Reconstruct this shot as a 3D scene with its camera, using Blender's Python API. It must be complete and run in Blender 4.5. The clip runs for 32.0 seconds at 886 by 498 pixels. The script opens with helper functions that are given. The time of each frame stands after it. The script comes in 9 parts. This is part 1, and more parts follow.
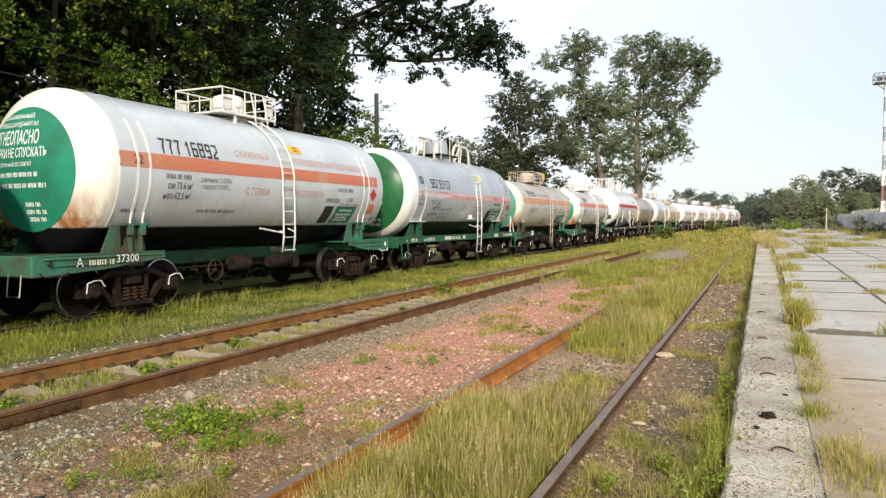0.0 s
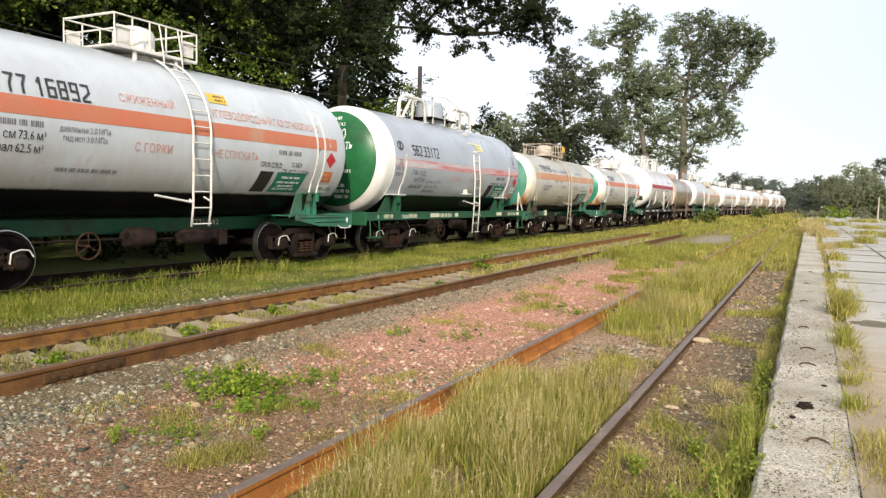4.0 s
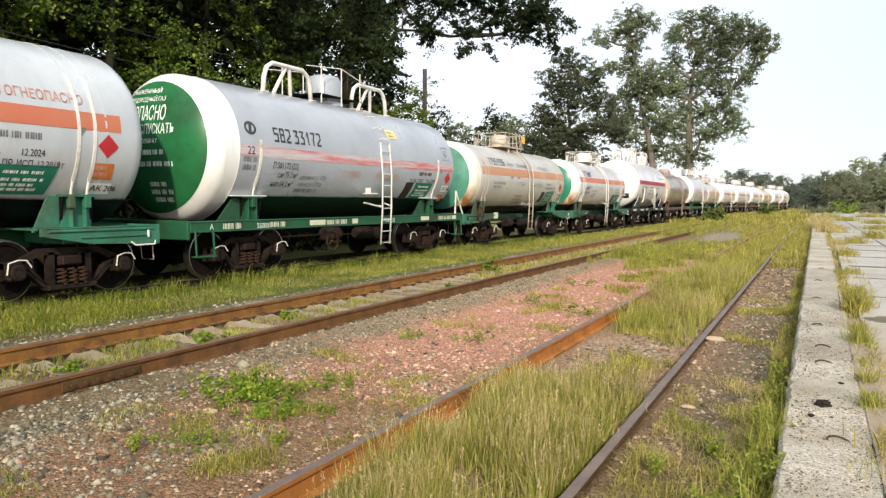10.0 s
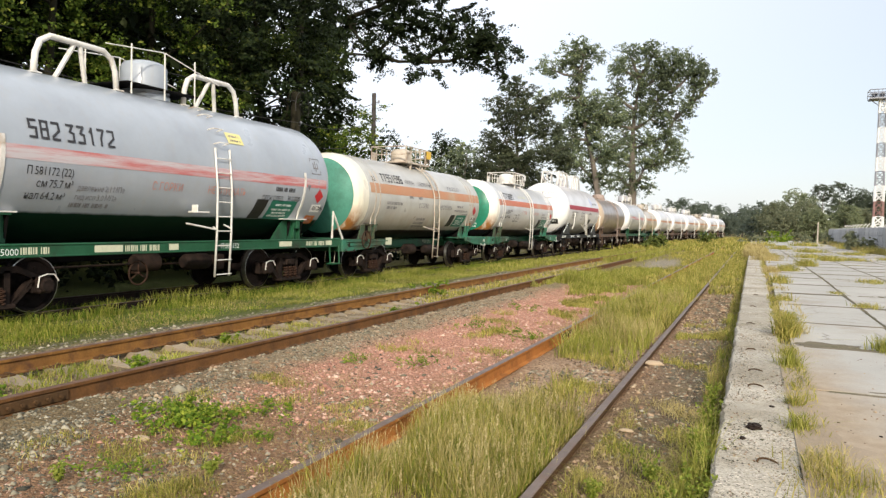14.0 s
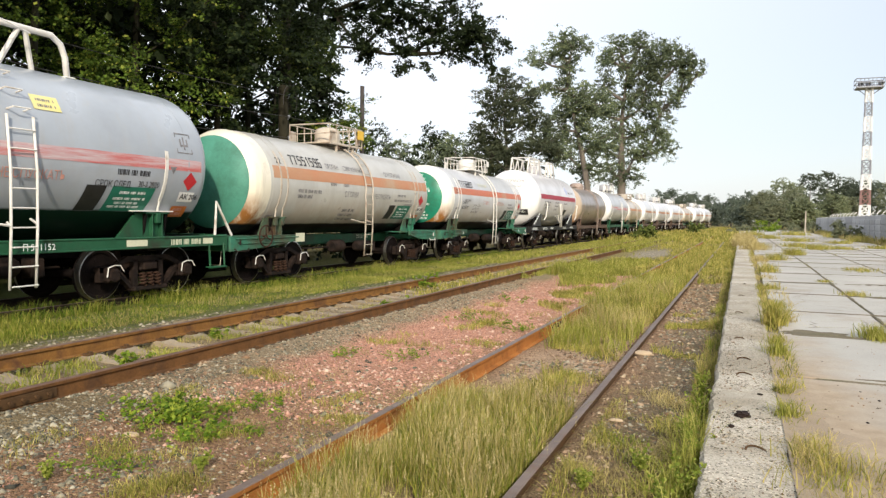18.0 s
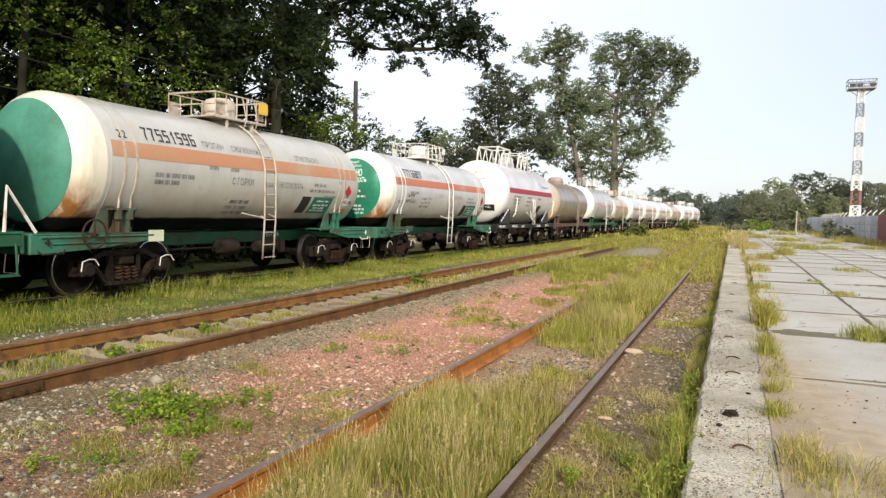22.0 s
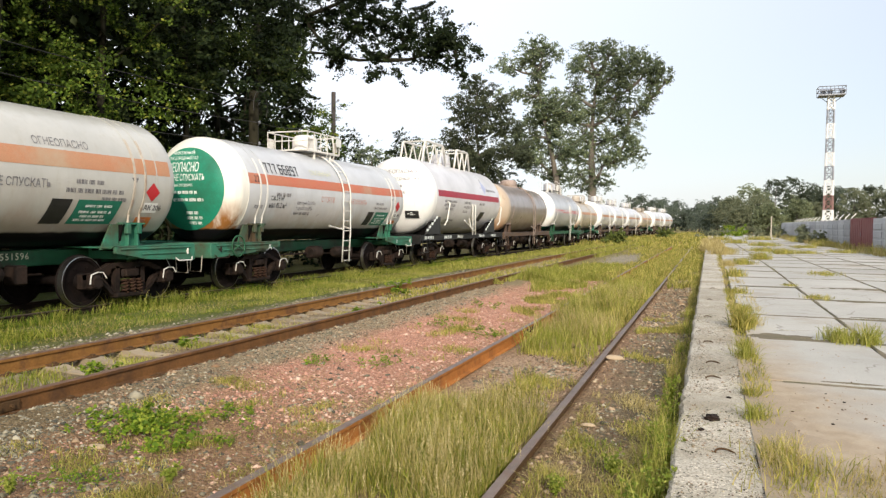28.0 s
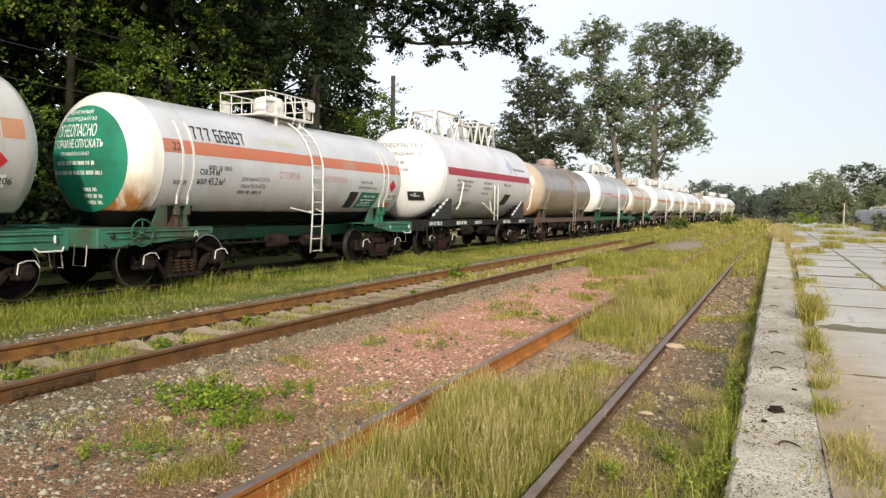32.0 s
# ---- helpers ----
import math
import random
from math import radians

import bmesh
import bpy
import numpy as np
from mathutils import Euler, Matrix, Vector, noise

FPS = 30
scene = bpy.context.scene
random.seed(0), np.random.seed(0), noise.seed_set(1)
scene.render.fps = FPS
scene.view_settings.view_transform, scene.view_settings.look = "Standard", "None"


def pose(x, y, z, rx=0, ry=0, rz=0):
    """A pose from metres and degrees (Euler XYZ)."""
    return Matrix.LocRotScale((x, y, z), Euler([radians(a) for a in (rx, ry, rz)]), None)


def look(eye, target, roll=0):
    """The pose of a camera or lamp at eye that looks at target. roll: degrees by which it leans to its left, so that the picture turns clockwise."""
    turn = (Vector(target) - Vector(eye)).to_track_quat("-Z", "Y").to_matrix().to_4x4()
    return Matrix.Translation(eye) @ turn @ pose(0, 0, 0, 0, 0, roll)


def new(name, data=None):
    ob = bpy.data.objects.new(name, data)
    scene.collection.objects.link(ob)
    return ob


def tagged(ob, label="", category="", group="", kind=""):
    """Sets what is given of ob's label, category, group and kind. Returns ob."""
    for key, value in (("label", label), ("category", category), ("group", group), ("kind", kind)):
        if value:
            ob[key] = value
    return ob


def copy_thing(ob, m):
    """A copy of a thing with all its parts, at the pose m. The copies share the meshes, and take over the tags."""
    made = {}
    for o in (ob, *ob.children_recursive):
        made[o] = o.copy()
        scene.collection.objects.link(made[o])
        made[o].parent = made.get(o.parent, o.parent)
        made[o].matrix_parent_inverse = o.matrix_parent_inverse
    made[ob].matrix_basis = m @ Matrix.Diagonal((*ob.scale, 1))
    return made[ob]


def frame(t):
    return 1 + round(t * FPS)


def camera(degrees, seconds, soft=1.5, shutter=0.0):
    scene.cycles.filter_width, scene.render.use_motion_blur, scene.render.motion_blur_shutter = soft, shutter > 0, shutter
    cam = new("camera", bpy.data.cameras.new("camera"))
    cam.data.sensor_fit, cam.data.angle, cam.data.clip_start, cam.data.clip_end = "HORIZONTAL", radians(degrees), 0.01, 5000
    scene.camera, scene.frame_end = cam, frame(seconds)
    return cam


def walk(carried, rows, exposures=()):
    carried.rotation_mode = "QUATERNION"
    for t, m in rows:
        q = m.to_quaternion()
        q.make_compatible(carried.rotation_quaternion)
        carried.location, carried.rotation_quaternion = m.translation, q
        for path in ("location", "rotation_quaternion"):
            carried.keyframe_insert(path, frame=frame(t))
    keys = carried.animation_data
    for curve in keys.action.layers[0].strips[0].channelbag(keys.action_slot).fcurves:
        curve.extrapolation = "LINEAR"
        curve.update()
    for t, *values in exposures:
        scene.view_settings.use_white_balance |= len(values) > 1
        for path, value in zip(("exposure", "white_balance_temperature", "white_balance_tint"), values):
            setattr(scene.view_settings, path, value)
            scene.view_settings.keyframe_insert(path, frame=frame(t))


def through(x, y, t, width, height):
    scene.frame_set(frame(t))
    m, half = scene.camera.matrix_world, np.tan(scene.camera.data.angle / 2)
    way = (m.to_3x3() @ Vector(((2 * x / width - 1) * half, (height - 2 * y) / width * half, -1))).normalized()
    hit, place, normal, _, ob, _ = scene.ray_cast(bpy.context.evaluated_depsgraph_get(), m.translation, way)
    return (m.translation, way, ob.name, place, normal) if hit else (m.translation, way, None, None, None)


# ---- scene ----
# ---- camera and its path ----
cam = camera(63.47, 32.0, soft=1.35)
PATH = [
    (0, pose(-0.001, 0.008, 1.692, 87.93, 0.55, 23.90)),
    (0.5, pose(-0.000, 0.007, 1.693, 87.98, 0.43, 23.93)),
    (1, pose(-0.002, 0.003, 1.695, 88.15, 0.24, 24.67)),
    (1.5, pose(0.006, 0.001, 1.695, 88.41, 0.39, 25.05)),
    (2, pose(0.015, 0.002, 1.692, 88.60, 0.58, 24.57)),
    (2.5, pose(0.017, -0.002, 1.688, 87.95, 0.63, 26.05)),
    (3, pose(0.020, -0.003, 1.685, 87.23, -1.50, 26.67)),
    (3.5, pose(0.002, -0.000, 1.687, 85.84, -1.41, 27.08)),
    (5.5, pose(0.012, 0.005, 1.689, 86.72, -0.58, 24.83)),
    (6, pose(0.011, 0.011, 1.698, 86.26, 0.24, 22.21)),
    (6.5, pose(0.005, 0.013, 1.698, 87.68, -0.18, 22.16)),
    (7, pose(-0.001, 0.007, 1.697, 87.60, -0.21, 22.27)),
    (7.5, pose(-0.011, -0.001, 1.698, 88.30, -0.81, 23.00)),
    (8, pose(-0.022, -0.012, 1.699, 88.35, -0.97, 23.68)),
    (8.5, pose(-0.030, -0.023, 1.697, 88.53, -0.85, 25.16)),
    (9, pose(-0.033, -0.032, 1.697, 88.10, -0.68, 25.71)),
    (9.5, pose(-0.035, -0.037, 1.699, 87.66, -0.90, 27.96)),
    (10, pose(-0.044, -0.037, 1.701, 86.08, -0.45, 27.47)),
    (10.5, pose(-0.047, -0.031, 1.708, 85.26, -0.68, 26.27)),
    (11, pose(-0.032, -0.019, 1.712, 87.03, -0.65, 25.21)),
    (11.5, pose(-0.016, -0.006, 1.710, 87.44, -0.69, 22.67)),
    (12, pose(-0.004, -0.000, 1.710, 88.22, -0.58, 22.28)),
    (12.5, pose(-0.002, -0.006, 1.705, 88.06, -0.88, 22.62)),
    (13, pose(-0.003, -0.012, 1.702, 87.84, -0.88, 23.37)),
    (13.5, pose(-0.000, -0.014, 1.698, 88.08, -1.13, 23.37)),
    (15.5, pose(-0.015, -0.019, 1.702, 88.02, -1.55, 23.52)),
    (16, pose(-0.013, -0.021, 1.700, 88.09, -1.72, 23.27)),
    (16.5, pose(-0.010, -0.021, 1.700, 88.20, -1.37, 22.35)),
    (17, pose(-0.006, -0.016, 1.697, 87.78, -1.25, 22.75)),
    (17.5, pose(-0.004, -0.012, 1.697, 87.40, -0.97, 22.78)),
    (18, pose(0.007, -0.004, 1.696, 87.50, -0.69, 22.59)),
    (18.5, pose(0.018, 0.003, 1.689, 87.57, -0.58, 22.94)),
    (19, pose(0.019, 0.011, 1.690, 87.70, -0.86, 22.50)),
    (19.5, pose(0.021, 0.019, 1.691, 87.32, -0.88, 22.57)),
    (20, pose(0.016, 0.017, 1.697, 87.05, -0.62, 22.51)),
    (20.5, pose(0.015, 0.016, 1.699, 86.97, -0.81, 22.54)),
    (21, pose(0.013, 0.015, 1.701, 87.22, -0.70, 22.51)),
    (21.5, pose(0.013, 0.016, 1.700, 86.92, -0.94, 22.32)),
    (22, pose(0.016, 0.016, 1.698, 87.20, -1.28, 22.02)),
    (22.5, pose(0.007, 0.012, 1.698, 87.03, -1.33, 22.45)),
    (23, pose(0.009, 0.015, 1.698, 87.23, -1.32, 22.52)),
    (23.5, pose(0.011, 0.018, 1.697, 87.19, -1.33, 21.60)),
    (24, pose(0.008, 0.020, 1.702, 87.58, -1.17, 21.01)),
    (24.5, pose(0.009, 0.018, 1.703, 87.71, -1.21, 20.33)),
    (25, pose(0.006, 0.014, 1.702, 87.07, -0.95, 20.19)),
    (25.5, pose(0.001, 0.008, 1.701, 87.64, -1.24, 19.90)),
    (27.5, pose(0.008, 0.003, 1.700, 87.75, -0.65, 20.40)),
    (28, pose(0.006, 0.003, 1.700, 88.00, -0.51, 20.37)),
    (28.5, pose(0.001, 0.001, 1.693, 87.49, -0.55, 21.14)),
    (29, pose(-0.002, 0.005, 1.693, 86.66, -0.77, 22.40)),
    (29.5, pose(0.002, 0.006, 1.690, 86.58, -1.01, 22.90)),
    (30, pose(0.006, 0.011, 1.694, 86.75, -0.95, 23.27)),
    (30.5, pose(0.007, 0.012, 1.695, 86.74, -0.73, 23.06)),
    (31, pose(0.004, 0.007, 1.694, 86.57, -0.94, 23.84)),
    (31.5, pose(0.005, 0.005, 1.694, 86.57, -0.88, 23.94)),
    (32, pose(0.005, 0.001, 1.694, 86.68, -1.01, 24.98)),
]
# the clip's camera opens and closes a little by itself
STOPS = [(0, 0.0), (2, -0.02), (3, 0.03), (5.5, 0.09), (6.2, 0.07), (7, -0.02), (8, -0.01), (9, -0.06), (10, 0.08), (11, 0.17), (12, 0.0), (13, -0.03), (16, -0.02), (25, 0.0), (28, -0.02), (31, -0.05), (32, -0.08)]
walk(cam, PATH, STOPS)

# the train's run towards the camera: seconds, metres rolled since the start
ROLL = [
    (0, 0.00), (0.5, 0.50), (1, 1.00), (1.5, 1.49), (2, 1.99), (2.5, 2.49),
    (3, 2.98), (3.5, 3.50), (5.5, 5.54), (6, 6.08), (6.5, 6.61), (7, 7.14),
    (7.5, 7.67), (8, 8.20), (8.5, 8.72), (9, 9.25), (9.5, 9.76), (10, 10.30),
    (10.5, 10.83), (11, 11.35), (11.5, 11.88), (12, 12.42), (12.5, 12.97), (13, 13.51),
    (13.5, 14.03), (15.5, 16.08), (16, 16.61), (16.5, 17.15), (17, 17.71), (17.5, 18.25),
    (18, 18.78), (18.5, 19.33), (19, 19.91), (19.5, 20.49), (20, 21.06), (20.5, 21.61),
    (21, 22.19), (21.5, 22.78), (22, 23.37), (22.5, 23.95), (23, 24.52), (23.5, 25.09),
    (24, 25.66), (24.5, 26.23), (25, 26.80), (25.5, 27.38), (27.5, 29.77), (28, 30.36),
    (28.5, 30.95), (29, 31.54), (29.5, 32.13), (30, 32.72), (30.5, 33.29), (31, 33.84),
    (31.5, 34.40), (32, 34.99),
]

# ---- daylight ----
SUN_TURN, SUN_UP = 150.0, 27.0      # degrees clockwise from the line's far end, and above the horizon
world = bpy.data.worlds.new("world")
scene.world = world
world.use_nodes = True
wn = world.node_tree.nodes
sky = wn.new("ShaderNodeTexSky")
sky.sky_type = "NISHITA"
sky.sun_disc = False
sky.sun_elevation = radians(SUN_UP)
sky.sun_rotation = radians(SUN_TURN)
sky.air_density, sky.dust_density, sky.ozone_density = 1.0, 1.5, 1.0
veil = wn.new("ShaderNodeMix")           # an even veil of bright haze over the whole sky
veil.data_type = "RGBA"
wn["Background"].inputs["Strength"].default_value = 0.15
world.node_tree.links.new(sky.outputs["Color"], veil.inputs[6])
way, axes, thick, high = wn.new("ShaderNodeTexCoord"), wn.new("ShaderNodeSeparateXYZ"), wn.new("ShaderNodeMapRange"), wn.new("ShaderNodeMapRange")
world.node_tree.links.new(way.outputs["Generated"], axes.inputs["Vector"])
# the haze is thickest in the west and thins out eastwards
thick.inputs["From Min"].default_value, thick.inputs["From Max"].default_value = -0.45, 0.35
thick.inputs["To Min"].default_value, thick.inputs["To Max"].default_value = 0.86, 0.42
world.node_tree.links.new(axes.outputs["X"], thick.inputs["Value"])
world.node_tree.links.new(thick.outputs["Result"], veil.inputs[0])
# as under any thin overcast, it is brighter overhead than at the horizon
high.inputs["From Min"].default_value, high.inputs["From Max"].default_value = 0.1, 1.0
high.inputs["To Min"].default_value, high.inputs["To Max"].default_value = 1.0, 1.7
world.node_tree.links.new(axes.outputs["Z"], high.inputs["Value"])
glow = wn.new("ShaderNodeVectorMath")
glow.operation, glow.inputs[0].default_value = "SCALE", (7.1, 7.3, 7.75)
world.node_tree.links.new(high.outputs["Result"], glow.inputs["Scale"])
world.node_tree.links.new(glow.outputs["Vector"], veil.inputs[7])
world.node_tree.links.new(veil.outputs[2], wn["Background"].inputs["Color"])

sun = new("sun", bpy.data.lights.new("sun", "SUN"))
sun.data.energy, sun.data.angle, sun.data.color = 4.35, radians(2.0), (1.0, 0.89, 0.73)
sx, sy = math.sin(radians(SUN_TURN)), math.cos(radians(SUN_TURN))
sun.matrix_basis = look((40 * sx, 40 * sy, 40 * math.tan(radians(SUN_UP))), (0, 0, 0))


# ---- mesh tools ----
class Shape:
    """Collects corners and faces of one mesh."""

    def __init__(self):
        self.v, self.f, self.m, self.slot = [], [], [], 0

    def face(self, ids):
        self.f.append(ids)
        self.m.append(self.slot)

    def box(self, cx, cy, cz, lx, ly, lz, c=0.01):
        """A block with chamfered edges."""
        h = (lx / 2, ly / 2, lz / 2)
        c = min(c, 0.45 * min(lx, ly, lz))
        ids, mid = {}, Vector((cx, cy, cz))
        for s in [(a, b, d) for a in (-1, 1) for b in (-1, 1) for d in (-1, 1)]:
            for ax in range(3):
                ids[s, ax] = len(self.v)
                self.v.append(tuple(mid[k] + s[k] * (h[k] - (0 if k == ax else c)) for k in range(3)))
        def put(q):
            p = [Vector(self.v[i]) for i in q]
            n = (p[1] - p[0]).cross(p[2] - p[0])
            self.face(q if n.dot(sum(p, Vector()) / len(p) - mid) > 0 else q[::-1])
        for ax in range(3):
            a, b = [k for k in range(3) if k != ax]
            for s in (-1, 1):
                q = []
                for sa, sb in ((-1, -1), (1, -1), (1, 1), (-1, 1)):
                    t = [0, 0, 0]
                    t[ax], t[a], t[b] = s, sa, sb
                    q.append(ids[tuple(t), ax])
                put(q)
            for sa in (-1, 1):
                for sb in (-1, 1):
                    t, u = [0, 0, 0], [0, 0, 0]
                    t[ax], u[ax] = -1, 1
                    t[a] = u[a] = sa
                    t[b] = u[b] = sb
                    t, u = tuple(t), tuple(u)
                    put([ids[t, a], ids[u, a], ids[u, b], ids[t, b]])
        for s in [(a, b, d) for a in (-1, 1) for b in (-1, 1) for d in (-1, 1)]:
            put([ids[s, 0], ids[s, 1], ids[s, 2]])
        return self

    def rod(self, pts, r, n=6, r2=None, cap=True):
        """A round bar along a line of points; r2: radius at its far end."""
        pts = [Vector(p) for p in pts]
        rings, up = [], None
        for i, p in enumerate(pts):
            d = (pts[min(i + 1, len(pts) - 1)] - pts[max(i - 1, 0)]).normalized()
            if up is None:
                up = Vector((0, 0, 1)) if abs(d.z) < 0.9 else Vector((1, 0, 0))
            side = d.cross(up).normalized()
            up = side.cross(d).normalized()
            rr = r if r2 is None else r + (r2 - r) * i / max(1, len(pts) - 1)
            ring = []
            for k in range(n):
                a = 2 * math.pi * k / n
                ring.append(len(self.v))
                self.v.append(tuple(p + side * (rr * math.cos(a)) + up * (rr * math.sin(a))))
            rings.append(ring)
        for a, b in zip(rings, rings[1:]):
            for k in range(n):
                self.face([a[k], a[(k + 1) % n], b[(k + 1) % n], b[k]])
        if cap:
            self.face(rings[0][::-1])
            self.face(rings[-1])
        return self

    def lathe(self, prof, x0=0.0, z0=0.0, n=32, axis="y", a0=0.0, a1=360.0):
        """Turns a profile of (along, radius) about an axis through x0, z0."""
        full = abs(a1 - a0) > 359.9
        m = n if full else n + 1
        rings = []
        for along, r in prof:
            ring = []
            if r < 1e-6:
                ring = [len(self.v)] * m
                self.v.append((x0, along, z0) if axis == "y" else (along, x0, z0) if axis == "x" else (x0, z0, along))
            else:
                for k in range(m):
                    a = radians(a0 + (a1 - a0) * k / n)
                    c, s = r * math.cos(a), r * math.sin(a)
                    ring.append(len(self.v))
                    self.v.append((x0 + c, along, z0 + s) if axis == "y" else (along, x0 + c, z0 + s) if axis == "x" else (x0 + c, z0 + s, along))
            rings.append(ring)
        for a, b in zip(rings, rings[1:]):
            for k in range(n):
                j = (k + 1) % m
                q = [a[k], b[k], b[j], a[j]]
                if axis == "y":
                    q = q[::-1]
                    q = q[::-1]
                elif axis != "x":
                    q = q[::-1]
                q = [v for i, v in enumerate(q) if v not in q[:i]]
                if len(q) > 2:
                    self.face(q)
        return self

    def prism(self, pts, x0, x1, axis="x"):
        """A flat outline of (u, v) points, given a thickness along an axis."""
        n = len(pts)
        at = {"x": lambda w, u, v: (w, u, v), "y": lambda w, u, v: (u, w, v), "z": lambda w, u, v: (u, v, w)}[axis]
        i0 = len(self.v)
        self.v += [at(x0, *p) for p in pts] + [at(x1, *p) for p in pts]
        area = sum(pts[i][0] * pts[(i + 1) % n][1] - pts[(i + 1) % n][0] * pts[i][1] for i in range(n))
        pos = (area > 0) == (axis != "y")
        lo, hi = list(range(i0, i0 + n)), list(range(i0 + n, i0 + 2 * n))
        if (x1 > x0) != pos:
            lo, hi = lo[::-1], hi[::-1]
        self.face(hi)
        self.face(lo[::-1])
        for i in range(n):
            j = (i + 1) % n
            self.face([lo[i], lo[j], hi[j], hi[i]])
        return self

    def mesh(self, name, smooth=False, angle=None):
        me = bpy.data.meshes.new(name)
        me.from_pydata(self.v, [], self.f)
        if any(self.m):
            me.polygons.foreach_set("material_index", self.m)
        if smooth:
            me.polygons.foreach_set("use_smooth", [True] * len(me.polygons))
            if angle is not None:
                me.set_sharp_from_angle(angle=radians(angle))
        me.update()
        return me


def part(name, shape, material, parent=None, label="", smooth=False, angle=None, m=None):
    """Links one mesh as one object, under a thing or under a part."""
    me = shape if isinstance(shape, bpy.types.Mesh) else shape.mesh(name, smooth, angle)
    if not me.materials:
        for one in (material if isinstance(material, (list, tuple)) else [material]):
            me.materials.append(one)
    ob = new(name, me)
    if parent is not None:
        ob.parent = parent
    if m is not None:
        ob.matrix_basis = m
    if label:
        tagged(ob, label)
    return ob


def empty(name, label, category, m=None, group=""):
    ob = new(name)
    ob.empty_display_size = 0.2
    if m is not None:
        ob.matrix_basis = m
    return tagged(ob, label, category, group)


def letters(body, size, bold=0.0, space=1.0, align="LEFT"):
    """The outlines of a line of writing as flat corners and faces."""
    cu = bpy.data.curves.new("writing", "FONT")
    cu.body, cu.size, cu.align_x, cu.space_character, cu.space_word, cu.resolution_u = body, size, align, space, 0.7, 2
    ob = new("writing", cu)
    dg = bpy.context.evaluated_depsgraph_get()
    dg.update()
    me = bpy.data.meshes.new_from_object(ob.evaluated_get(dg))
    bpy.data.objects.remove(ob)
    v = [tuple(p.co) for p in me.vertices]
    f = [list(p.vertices) for p in me.polygons]
    bpy.data.meshes.remove(me)
    bpy.data.curves.remove(cu)
    if bold:                       # a heavier stroke: the outline laid down again a little to the side
        n = len(v)
        v = v + [(a + bold, b + bold * 0.4, c) for a, b, c in v] + [(a - bold, b - bold * 0.4, c) for a, b, c in v]
        f = f + [[i + n for i in q] for q in f] + [[i + 2 * n for i in q] for q in f]
    return v, f

# ---- materials ----
def nodes(name):
    ma = bpy.data.materials.new(name)
    ma.use_nodes = True
    nt = ma.node_tree
    return ma, nt, nt.nodes["Principled BSDF"]


def nnode(nt, kind, **sets):
    n = nt.nodes.new("ShaderNode" + kind)
    for key, value in sets.items():
        n.inputs[key.replace("_", " ")].default_value = value
    return n


def coords(nt, scale=(1, 1, 1), space="Object"):
    tc, mp = nt.nodes.new("ShaderNodeTexCoord"), nt.nodes.new("ShaderNodeMapping")
    mp.inputs["Scale"].default_value = scale
    nt.links.new(tc.outputs[space], mp.inputs["Vector"])
    return mp.outputs["Vector"]


def fuzz(nt, vec, scale, detail=4.0, rough=0.6):
    n = nnode(nt, "TexNoise", Scale=scale, Detail=detail, Roughness=rough)
    nt.links.new(vec, n.inputs["Vector"])
    return n.outputs["Fac"]


def ramp(nt, fac, *stops):
    n = nt.nodes.new("ShaderNodeValToRGB")
    el = n.color_ramp.elements
    while len(el) < len(stops):
        el.new(0.5)
    for e, (at, col) in zip(el, stops):
        e.position, e.color = at, (*col, 1) if len(col) == 3 else col
    nt.links.new(fac, n.inputs["Fac"])
    return n.outputs["Color"]


def grey(nt, fac, lo, hi, v0=0.0, v1=1.0):
    return ramp(nt, fac, (lo, (v0, v0, v0)), (hi, (v1, v1, v1)))


def mix(nt, fac, a, b, how="MIX"):
    n = nt.nodes.new("ShaderNodeMix")
    n.data_type, n.blend_type = "RGBA", how
    for sock, val in ((n.inputs[0], fac), (n.inputs[6], a), (n.inputs[7], b)):
        if isinstance(val, bpy.types.NodeSocket):
            nt.links.new(val, sock)
        elif isinstance(val, (int, float)):
            sock.default_value = val
        else:
            sock.default_value = (*val, 1)
    return n.outputs[2]


def bump(nt, bs, height, strength=0.3, dist=0.01):
    b = nnode(nt, "Bump", Strength=strength, Distance=dist)
    nt.links.new(height, b.inputs["Height"])
    nt.links.new(b.outputs["Normal"], bs.inputs["Normal"])


